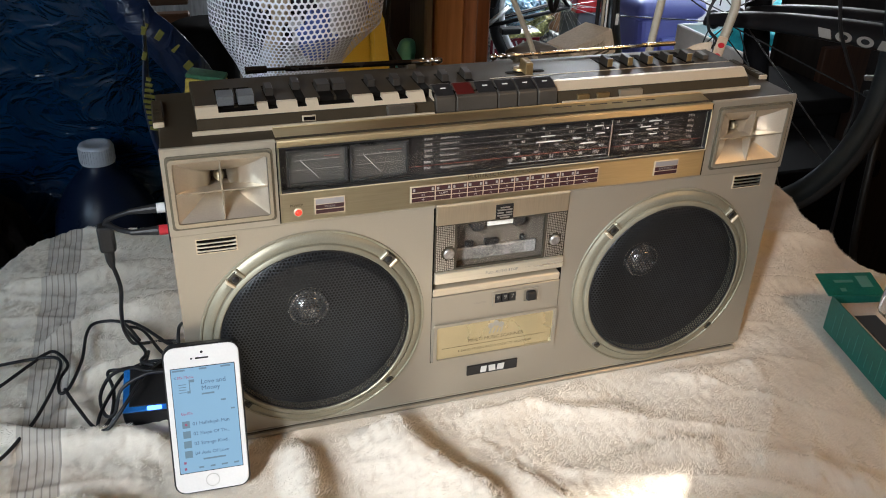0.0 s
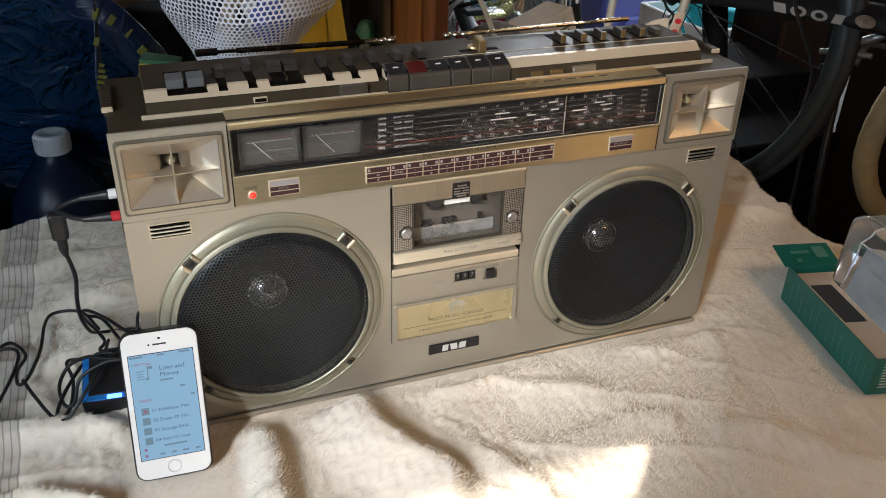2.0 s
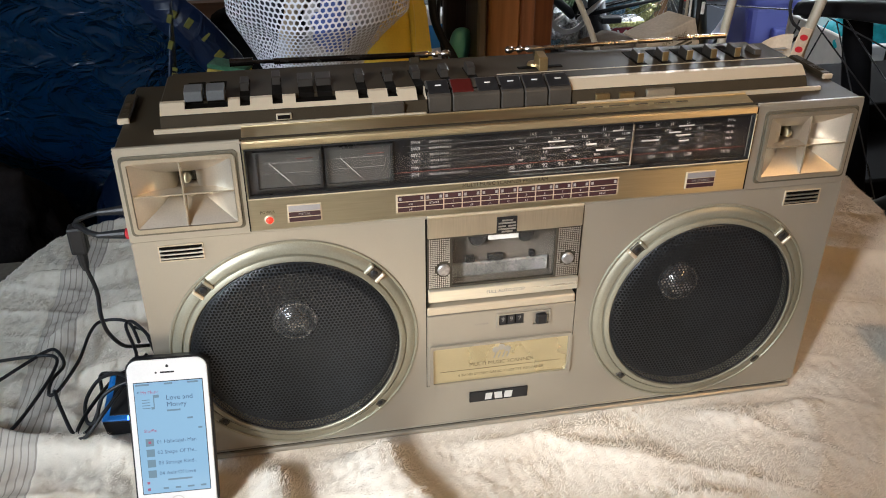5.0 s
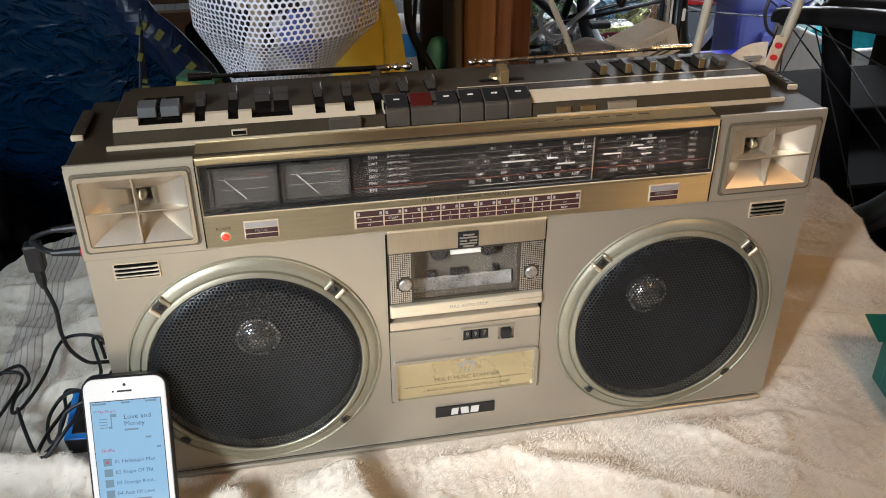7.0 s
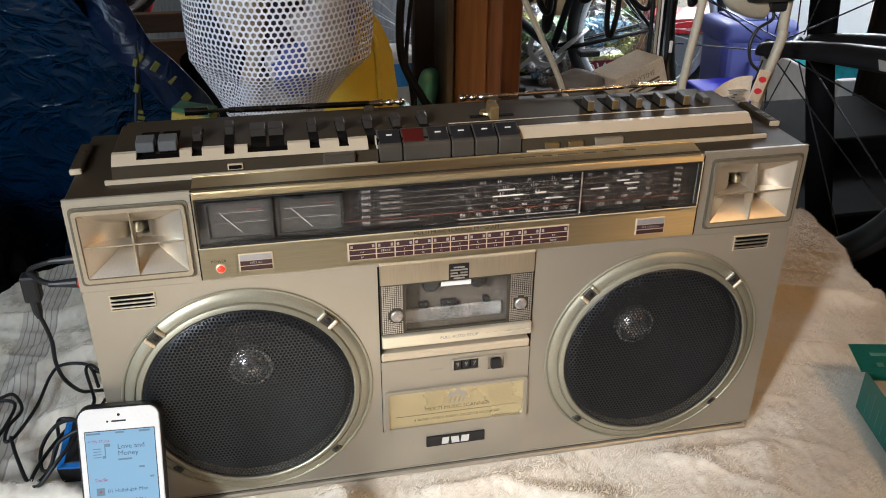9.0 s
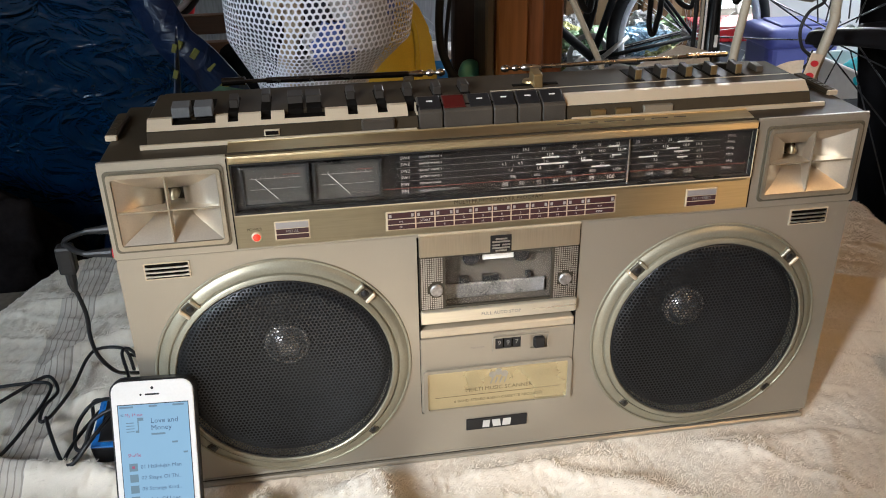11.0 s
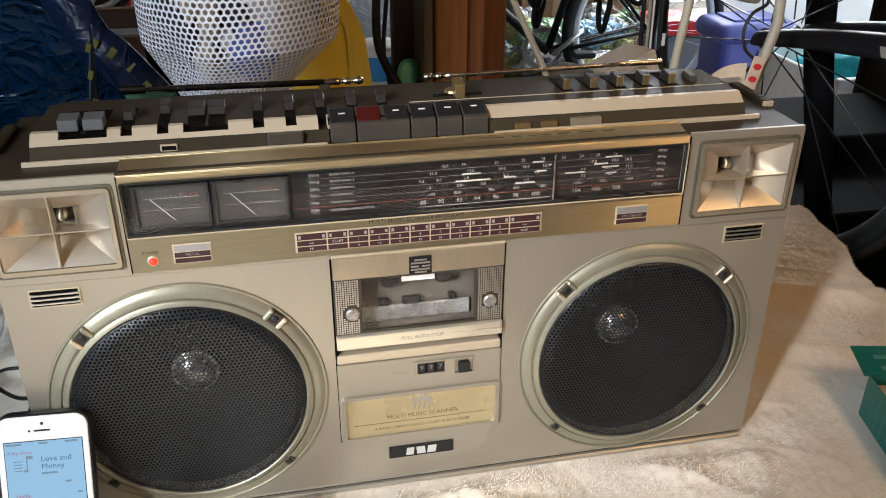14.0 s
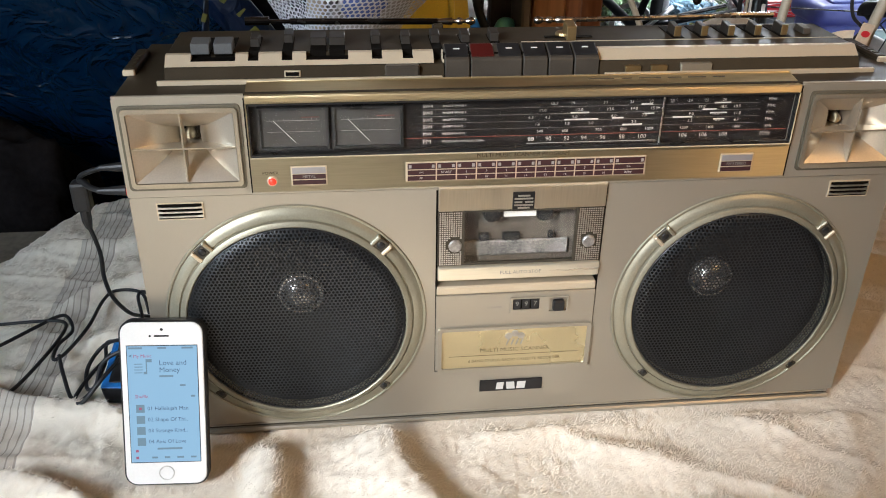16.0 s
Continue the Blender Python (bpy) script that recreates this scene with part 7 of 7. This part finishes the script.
def wheel(parent, m, R=0.335, tyre_r=0.016, rim=RIM, spokes=28, spoke_mtl=SPOKE, label="", hub=1.0):
    """A wheel in its own xz plane, axle along y."""
    bm = tube(bmesh.new(), ring_path(R - tyre_r), tyre_r, 10, True)
    w = link_mesh("wheel", revolve(bmesh.new(), [(0, -0.04), (0.012, -0.04), (0.012, -0.030), (0.026, -0.028), (0.014, -0.020), (0.014, 0.020), (0.026, 0.028), (0.012, 0.030), (0.012, 0.04), (0, 0.04)], 20, FRONT @ Matrix.Diagonal((hub, hub, 1, 1))), spoke_mtl, True)
    w.parent = parent
    w.matrix_basis = m
    tagged(w, label)
    part("tyre", bm, TYRE, w, "black tyre", smooth=True, local=True)
    part("rim", tube(bmesh.new(), ring_path(R - 2.0 * tyre_r - 0.006), 0.05 * R, 8, True, 1.1), rim, w, "metal rim", smooth=True, local=True)
    me = None
    for k in range(spokes):
        s = 1 if k % 2 else -1
        if me is None:
            bm = tube(bmesh.new(), [(0.024, 0.024, 0), (R - 2 * tyre_r - 0.010, 0.002, 0.045)], 0.0012, 5)
            me = bpy.data.meshes.new("spoke")
            bm.to_mesh(me)
            bm.free()
            me.materials.append(spoke_mtl)
        o = new("spoke", me)
        o.parent = w
        o.matrix_basis = Matrix.Rotation(2 * math.pi * k / spokes, 4, "Y") @ Matrix.Diagonal((1, s, 1 if (k // 2) % 2 else -1, 1))
    return w


def build_bike(m, paint, rim, label, R=0.335, tyre_r=0.019):
    b = new("bicycle")
    b.matrix_basis = m
    tagged(b, label, "bicycle", "parked bicycles")
    wheel(b, pose(0, 0, R), R, tyre_r, rim)
    wheel(b, pose(1.02, 0, R), R, tyre_r, rim)
    bb, st, ht, hb = (0.43, 0, 0.29), (0.28, 0, 0.78), (0.82, 0, 0.80), (0.86, 0, 0.66)

    def tb(name, a, c, r, mtl=paint):
        part(name, tube(bmesh.new(), [a, c], r, 12), mtl, b, smooth=True, local=True)
    tb("seat_tube", bb, st, 0.016)
    tb("down_tube", bb, hb, 0.019)
    tb("top_tube", (0.30, 0, 0.72), (0.83, 0, 0.76), 0.016)
    tb("head_tube", hb, ht, 0.019)
    for s in (-1, 1):
        tb("chain_stay", (0, s * 0.05, R), (0.43, s * 0.03, 0.29), 0.009)
        tb("seat_stay", (0, s * 0.05, R), (0.30, s * 0.02, 0.72), 0.008)
        tb("fork_blade", (1.02, s * 0.045, R), (0.865, s * 0.04, 0.645), 0.011)
    part("seat_post", tube(bmesh.new(), [st, (0.25, 0, 0.90)], 0.012, 10), CHROME, b, smooth=True, local=True)
    sad = bmesh.new()
    box(sad, 0.10, 0.37, -0.055, 0.055, 0.895, 0.935, 0.02, 3)
    for v in sad.verts:
        v.co.y *= 1.25 - 2.9 * max(0, v.co.x - 0.12)
    part("saddle", sad, BLACK_PLASTIC, b, smooth=True, local=True)
    part("handlebar", rod([(0.84, -0.30, 0.93), (0.83, -0.15, 0.94), (0.80, 0, 0.90), (0.83, 0.15, 0.94), (0.84, 0.30, 0.93)], 0.012, 10), BLACK_PLASTIC, b, smooth=True, local=True)
    ch = part("chain_ring", revolve(bmesh.new(), [(0.09, 0.003), (0.095, 0), (0.09, -0.003), (0.072, -0.003), (0.072, 0.003), (0.09, 0.003)], 40, Matrix.Translation((0.43, -0.055, 0.29)) @ FRONT), ALU, b, local=True)
    for s in (-1, 1):
        tb("crank_arm", (0.43, -0.07 * s, 0.29), (0.43 + s * 0.13, -0.07 * s, 0.29 - s * 0.10), 0.010, ALU)
        part("pedal", boxed(0.43 + s * 0.13 - 0.045, 0.43 + s * 0.13 + 0.045, -0.07 * s - 0.05 * (s > 0), -0.07 * s + 0.05 * (s < 0), 0.18 - s * 0.10 + 0.0, 0.205 - s * 0.10, 0.004), BLACK_PLASTIC, b, local=True)
    return b


build_bike(pose(1.500, 2.92, GZ, 0, 0, 180), FRAME_BLACK, RIM, "black bicycle with silver rims parked in the store", 0.370, 0.026)
build_bike(pose(2.75, 3.85, GZ, 0, 0, 176), FRAME_RED, RIM, "red bicycle with silver rims parked in the store")
hung = build_bike(pose(-0.72, 1.62, -0.05, 0, 0, 180), FRAME_RED, RIM, "red bicycle hung from the ceiling behind the partition")
part("hanging_strap", tube(bmesh.new(), [(0.24, 0.012, 0.90), (0.24, 0.012, 1.55)], 0.008, 8), BLACK_PLASTIC, hung, smooth=True, local=True)
part("hanging_strap", tube(bmesh.new(), [(0.80, 0.0, 0.90), (0.80, 0.0, 1.55)], 0.008, 8), BLACK_PLASTIC, hung, smooth=True, local=True)
part("light_bracket", rod([(-0.215, 0.085, 0.232), (-0.285, 0.085, 0.218), (-0.325, 0.085, 0.180), (-0.305, 0.085, 0.130)], 0.010, 10), FRAME_RED, hung, "bent red light bracket", smooth=True, local=True)
part("carrier", tube(bmesh.new(), smooth_path([(0.28, 0.07, 0.62), (-0.05, 0.07, 0.60), (-0.30, 0.07, 0.56), (-0.30, 0.07, 0.20), (0.0, 0.06, 0.335)], 5), 0.006, 8), CHROME, hung, smooth=True, local=True)


def build_race_bike():
    """A racing bicycle hung up with its fork level; only its front end shows."""
    b = thing("racing_bicycle", 0.643, 0.604, 0.204, "black racing bicycle hung up beside the table", "bicycle", turn=-74.0)
    wheel(b, Matrix.Rotation(radians(-7.8), 4, "Z"), 0.345, 0.0095, RIM_DARK, 18, SPOKE_DARK, hub=0.6)
    for s in (-1, 1):
        bm = tube(bmesh.new(), smooth_path([(0, s * 0.05, 0.004), (0.10, s * 0.052, 0.024), (0.24, s * 0.050, 0.040), (0.40, s * 0.036, 0.046)], 6), [0.012 + 0.012 * i / 18 for i in range(19)], 12, flat=0.55)
        fk = part("fork_blade", bm, FRAME_BLACK, b, "black carbon fork blade", smooth=True, local=True)
    m = Matrix.Translation((0.272, -0.0660, 0.036)) @ Matrix.Rotation(radians(-2), 4, "Y")
    pale = mat("pale_print", (0.24, 0.228, 0.21), 0.5, 0, 0.06, 60)
    for k, (x0, x1) in enumerate(((-0.060, -0.038), (-0.033, -0.007), (0.000, 0.026), (0.033, 0.050))):
        if k in (1, 2):
            bm = revolve(bmesh.new(), [(0.0060, 0.0006), (0.0110, 0.0006), (0.0110, -0.0006), (0.0060, -0.0006), (0.0060, 0.0006)], 20, m @ Matrix.Translation(((x0 + x1) / 2, 0, 0)) @ Matrix.Diagonal((1.15, 1, 0.66, 1)) @ FRONT)
            part("pale_shape", bm, pale, b, "pale ring on the fork", local=True)
        else:
            bm = boxed(x0, x1 - 0.002, -0.0006, 0.0006, -0.0066, 0.0066, 0.0003, 1, m)
            for v in bm.verts:
                v.co.x += 0.35 * (v.co.z - 0.034) * (1 if k else -1)
            part("pale_shape", bm, pale, b, "pale shape on the fork", local=True)
    bm = revolve(bmesh.new(), [(0, 0.001), (0.012, 0.001), (0.012, -0.001)], 20, Matrix.Translation((0.350, -0.0625, 0.042)) @ Matrix.Diagonal((1.2, 1, 0.7, 1)) @ FRONT)
    part("sticker", bm, mat("coloured_sticker", (0.16, 0.13, 0.10), 0.4, 0, 0.6, 120), b, "small coloured round sticker", local=True)
    part("fork_crown", boxed(0.385, 0.440, -0.045, 0.045, 0.016, 0.074, 0.008, 2), FRAME_BLACK, b, smooth=False, local=True)
    part("steerer", tube(bmesh.new(), [(0.43, 0, 0.028), (0.66, 0, 0.05)], 0.020, 14), FRAME_BLACK, b, smooth=True, local=True)
    part("down_tube", tube(bmesh.new(), [(0.47, 0, 0.03), (0.78, 0, 0.62)], 0.024, 14), FRAME_BLACK, b, smooth=True, local=True)
    part("top_tube", tube(bmesh.new(), [(0.60, 0, 0.045), (1.10, 0, 0.45)], 0.020, 14), FRAME_BLACK, b, smooth=True, local=True)
    cal = part("brake_caliper", rod([(0.335, -0.030, -0.085), (0.350, -0.036, -0.045), (0.390, -0.034, -0.020), (0.402, 0, -0.014), (0.390, 0.034, -0.020), (0.350, 0.036, -0.045), (0.335, 0.030, -0.085)], 0.0058, 8), DULL_ALU, b, "silver brake caliper", smooth=True, local=True)
    for s in (-1, 1):
        part("brake_arm", rod([(0.312, s * 0.034, -0.060), (0.345, s * 0.037, -0.052), (0.388, s * 0.034, -0.048)], 0.0042, 8), DULL_ALU, cal, smooth=True, local=True)
        part("brake_block", boxed(0.306, 0.342, s * 0.016 - 0.004, s * 0.016 + 0.004, -0.092, -0.082, 0.002), BLACK_PLASTIC, cal, local=True)
        part("caliper_bolt", revolve(bmesh.new(), [(0, 0.004), (0.003, 0.0042), (0.0075, 0.003), (0.0085, 0), (0.0085, -0.004)], 12, Matrix.Translation((0.352, s * 0.040, -0.050)) @ FRONT), CHROME, cal, local=True)
    for ob in (cal, *cal.children):
        ob.data.transform(Matrix.Translation((-0.030, 0, 0.040)))
    part("brake_cable", rod([(0.630, 0.345, 0.60), (0.612, 0.335, 0.36), (0.621, 0.33, 0.272), (0.650, 0.33, 0.216), (0.684, 0.33, 0.163), (0.690, 0.33, 0.126), (0.687, 0.33, 0.083), (0.708, 0.33, 0.017), (0.715, 0.33, -0.25)], 0.0026), RUBBER, b, smooth=True)
    return b


build_race_bike()
# drop bar in world metres: cream tape, bare end
bar = thing("drop_handlebar", 1.00, 0.40, GZ, "drop handlebar wrapped in cream tape beside the table", "handlebar")
curve = smooth_path([(1.02, 0.36, 0.20), (0.985, 0.385, 0.13), (0.955, 0.40, 0.075), (0.928, 0.40, 0.0), (0.935, 0.40, -0.075), (0.988, 0.40, -0.152), (1.085, 0.40, -0.195), (1.25, 0.41, -0.20)], 8)
part("tape", tube(bmesh.new(), curve[16:], [0.0205 + 0.0005 * math.sin(i * 2.2) for i in range(len(curve) - 16)], 16), TAPE, bar, "cream bar tape", smooth=True)
part("bare_tube", tube(bmesh.new(), curve[:18], 0.0125, 12), CHROME, bar, smooth=True)
part("end_plug", tube(bmesh.new(), [curve[16] + Vector((0.004, 0, 0.006)), curve[16] - Vector((0.004, 0, 0.006))], 0.0205, 16), CHROME, bar, smooth=True)
part("bar_stand", tube(bmesh.new(), [(1.25, 0.41, -0.20), (1.27, 0.42, GZ)], 0.02, 12), FRAME_BLACK, bar, smooth=True)
cable([(0.845, 0.42, 0.50), (0.760, 0.36, 0.26), (0.745, 0.33, 0.14), (0.722, 0.30, 0.02), (0.728, 0.29, -0.10), (0.770, 0.28, -0.22), (0.82, 0.28, GZ + 0.003)], "black brake cable hanging beside the table", 0.006, RUBBER, "brake_cable")

spare = thing("small_wheel", -0.475, 1.50, 0.0, "small grey-rimmed bicycle wheel hanging behind the partition", "wheel")
wheel(spare, pose(0, 0, 0.215), 0.128, 0.007, RIM, 16)
part("hook", tube(bmesh.new(), [(-0.475, 1.50, 0.215), (-0.475, 1.50, 1.5)], 0.003, 6), BLACK_PLASTIC, spare)

# ---- store beyond: bin, bags of goods, board ----
BIN = mat("violet_blue_plastic_bin", (0.12, 0.14, 0.40), 0.42, 0, 0.08, 8)
bn = thing("storage_bin", 1.835, 2.67, GZ, "violet-blue lidded plastic storage bin", "bin")
bm = bmesh.new()
box(bm, 1.680, 1.990, 2.56, 2.78, GZ, -0.300, 0.035, 3)
for v in bm.verts:
    v.co.x += (1.835 - v.co.x) * -0.14 * (v.co.z + 0.30) / 0.40
part("bin_body", bm, BIN, bn)
bm = bmesh.new()
box(bm, 1.662, 2.008, 2.542, 2.798, -0.330, -0.245, 0.038, 5)
part("bin_lid", bm, BIN, bn, "domed lid with rounded corners", smooth=True)
part("lid_panel", boxed(1.735, 1.950, 2.59, 2.75, -0.248, -0.236, 0.005, 2), BIN, bn)
part("latch", boxed(1.785, 1.925, 2.530, 2.560, -0.50, -0.40, 0.010, 2), BIN, bn)
cr = thing("blue_tray", 1.50, 2.50, GZ, "bright blue plastic tray beneath the bin", "tray")
part("tray_body", boxed(1.50, 1.72, 2.30, 2.52, -0.60, -0.45, 0.01, 2), mat("ultramarine_plastic", (0.03, 0.03, 0.45), 0.4, 0, 0.08, 8), cr)
part("tray_foot", boxed(1.52, 1.70, 2.32, 2.50, GZ, -0.60, 0.004), BLACK_PLASTIC, cr)
rp = thing("red_box", 1.72, 3.30, GZ, "grey plastic box with a red lid behind the parked bicycle", "box")
part("box_body", boxed(1.72, 2.05, 3.20, 3.40, GZ, -0.44, 0.01, 2), mat("grey_box_plastic", (0.16, 0.17, 0.19), 0.45, 0, 0.08, 8), rp)
part("box_lid", boxed(1.70, 2.07, 3.18, 3.42, -0.44, -0.365, 0.006, 2), FRAME_RED, rp, "deep red lid")
gm = [crinkle(mat("shiny_wrapper_" + n, c, 0.16, 0.3, 0.55, 14, 0, 90), 0.05, ((14, 0.25, 0.012), (40, 0.25, 0.004))) for n, c in
      (("white", (0.62, 0.64, 0.66)), ("silver", (0.50, 0.54, 0.60)), ("yellow", (0.58, 0.54, 0.22)), ("pale", (0.60, 0.62, 0.58)), ("blue", (0.24, 0.40, 0.58)), ("grey", (0.46, 0.44, 0.42)), ("green", (0.26, 0.40, 0.22)))]
rg = random.Random(9)
for k in range(22):
    x, y, z = rg.uniform(1.10, 1.75), rg.uniform(3.38, 3.75), GZ + rg.choice((0.06, 0.10, 0.17, 0.24))
    g = thing("goods_pack", x, y, z - 0.06, "shiny wrapped pack of goods piled in the store", "pack", "piled goods")
    lump("pack_body", x, y, z, rg.uniform(0.07, 0.12), 0.06, 0.065, k * 1.7, gm[k % 7], g, "", 0.5)
sign = thing("printed_sack", 1.42, 3.22, GZ, "pale shiny sack with a dark red printed band", "sack")
part("sack_body", boxed(1.26, 1.54, 3.22, 3.34, GZ, -0.52, 0.02, 3), gm[0], sign)
part("red_band", boxed(1.27, 1.53, 3.212, 3.219, -0.640, -0.556, 0.002), mat("dark_red_print", (0.20, 0.012, 0.025), 0.3, 0, 0.1, 8), sign, "dark red printed band")
part("lettering", text_mesh("ROW", 0.085, Matrix.Translation((1.38, 3.210, -0.598)), "CENTER"), PRINT, sign)
part("sack_flap", boxed(1.27, 1.53, 3.20, 3.215, -0.550, -0.528, 0.002), gm[2], sign)
wbx = thing("storage_box", 1.83, 1.84, GZ, "white plastic storage box filled with bright cloths", "box")
for x0, x1, y0, y1 in ((1.53, 2.13, 1.62, 1.635), (1.53, 2.13, 2.045, 2.06), (1.53, 1.545, 1.635, 2.045), (2.115, 2.13, 1.635, 2.045)):
    part("box_side", boxed(x0, x1, y0, y1, GZ, -0.205, 0.004), WHITE_PLASTIC, wbx)
part("box_rim", boxed(1.52, 2.14, 1.605, 1.632, -0.220, -0.190, 0.006, 2), WHITE_PLASTIC, wbx)
part("box_floor", boxed(1.54, 2.12, 1.63, 2.05, GZ + 0.38, GZ + 0.39), WHITE_PLASTIC, wbx)
CYAN_CLOTH = mat("cyan_fabric", (0.02, 0.48, 0.58), 0.7, 0, 0.2, 12, 0.004, 60)
LIME_CLOTH = mat("lime_fabric", (0.30, 0.50, 0.04), 0.7, 0, 0.2, 12, 0.004, 60)
for k, (x, y, z, rx, ry, rz, mt, wrd) in enumerate(((1.67, 1.80, -0.21, 0.12, 0.15, 0.09, CYAN_CLOTH, "cyan"), (1.91, 1.84, -0.20, 0.15, 0.17, 0.10, CYAN_CLOTH, "cyan"), (1.78, 1.76, -0.17, 0.030, 0.11, 0.052, LIME_CLOTH, "lime green"), (2.05, 1.78, -0.19, 0.06, 0.10, 0.05, LIME_CLOTH, "lime green"))):
    cl = thing("folded_cloth", x, y, z - rz, "crumpled " + wrd + " cloth in the white box", "cloth", "bright cloths")
    lump("cloth_body", x, y, z, rx, ry, rz, 50 + k, mt, cl, "", 0.35)
# plain white panel added to fill the opening
wb = thing("white_board", 2.3, 3.1, GZ, "plain white panel filling the bright opening", "board")
part("board_panel", boxed(2.05, 2.9, 3.30, 3.33, GZ, 0.9, 0.004), mat("white_painted_board", (0.82, 0.82, 0.82), 0.6, 0, 0.03, 5), wb)
# clutter between the blue bag and the mesh bag
SPONGE = mat("yellow_sponge", (0.36, 0.26, 0.05), 0.95, 0, 0.2, 60, 0.002, 300)
sp = thing("sponge", -0.235, 0.385, 0.0, "yellow cleaning sponge with a green scouring side", "sponge")
spm = Matrix.Translation((-0.222, 0.395, 0.222)) @ Matrix.Rotation(radians(8), 4, "Y") @ Matrix.Rotation(radians(-15), 4, "Z") @ Matrix.Diagonal((0.85, 0.85, 0.85, 1))
part("sponge_body", boxed(-0.026, 0.026, -0.018, 0.018, -0.022, 0.004, 0.003, 2, spm), SPONGE, sp)
part("scouring_pad", boxed(-0.0255, 0.0255, -0.0175, 0.0175, 0.0045, 0.0105, 0.001, 1, spm), mat("green_scouring_pad", (0.03, 0.10, 0.05), 0.95, 0, 0.2, 80, 0.001, 500), sp)
part("sponge_holder", boxed(-0.258, -0.206, 0.378, 0.404, 0.012, 0.203, 0.004, 2), MATT_BLACK, sp, "dark narrow holder")
bs = thing("black_boot", -0.245, 0.66, -0.245, "black boot standing behind the partition", "boot")
part("boot_shaft", tube(bmesh.new(), smooth_path([(-0.20, 0.68, -0.22), (-0.20, 0.68, -0.05), (-0.205, 0.68, 0.12), (-0.21, 0.67, 0.215)], 6), 0.048, 18), MATT_BLACK, bs, smooth=True)
lump("boot_foot", -0.215, 0.62, -0.20, 0.055, 0.12, 0.045, 44, MATT_BLACK, bs, "", 0.15)
# brown cartons stacked behind the parked bicycle
CARTON = mat("brown_carton", (0.20, 0.115, 0.060), 0.85, 0, 0.2, 8, 0.001, 60)
for x0, x1, y0, y1, z0, z1 in ((1.22, 1.62, 3.82, 3.98, GZ, -0.22), (1.64, 2.02, 3.80, 3.98, GZ, -0.30)):
    cb = thing("storage_carton", (x0 + x1) / 2, (y0 + y1) / 2, z0, "brown cardboard carton stacked in the store", "carton", "stacked cartons")
    part("carton_body", boxed(x0, x1, y0, y1, z0, z1, 0.004), CARTON, cb)
    part("carton_tape", boxed((x0 + x1) / 2 - 0.03, (x0 + x1) / 2 + 0.03, y0 - 0.002, y0 - 0.0004, z0 + 0.01, z1 - 0.004), mat("packing_tape", (0.30, 0.20, 0.11), 0.35, 0, 0.05, 20), cb)
ub = thing("hanging_bag", 0.745, 1.00, 0.10, "black cloth bag hanging from the ceiling", "bag")
bm = boxed(0.717, 0.778, 0.98, 1.02, 0.215, 0.480, 0.012, 3)
for v in bm.verts:
    v.co.x += 0.006 * noise.noise(v.co * 14)
    v.co.z += 0.008 * noise.noise(v.co * 18)
part("bag_body", bm, MATT_BLACK, ub, smooth=True)
part("bag_strap", tube(bmesh.new(), [(0.748, 1.00, 0.48), (0.748, 1.00, 1.50)], 0.006, 8), MATT_BLACK, ub, smooth=True)
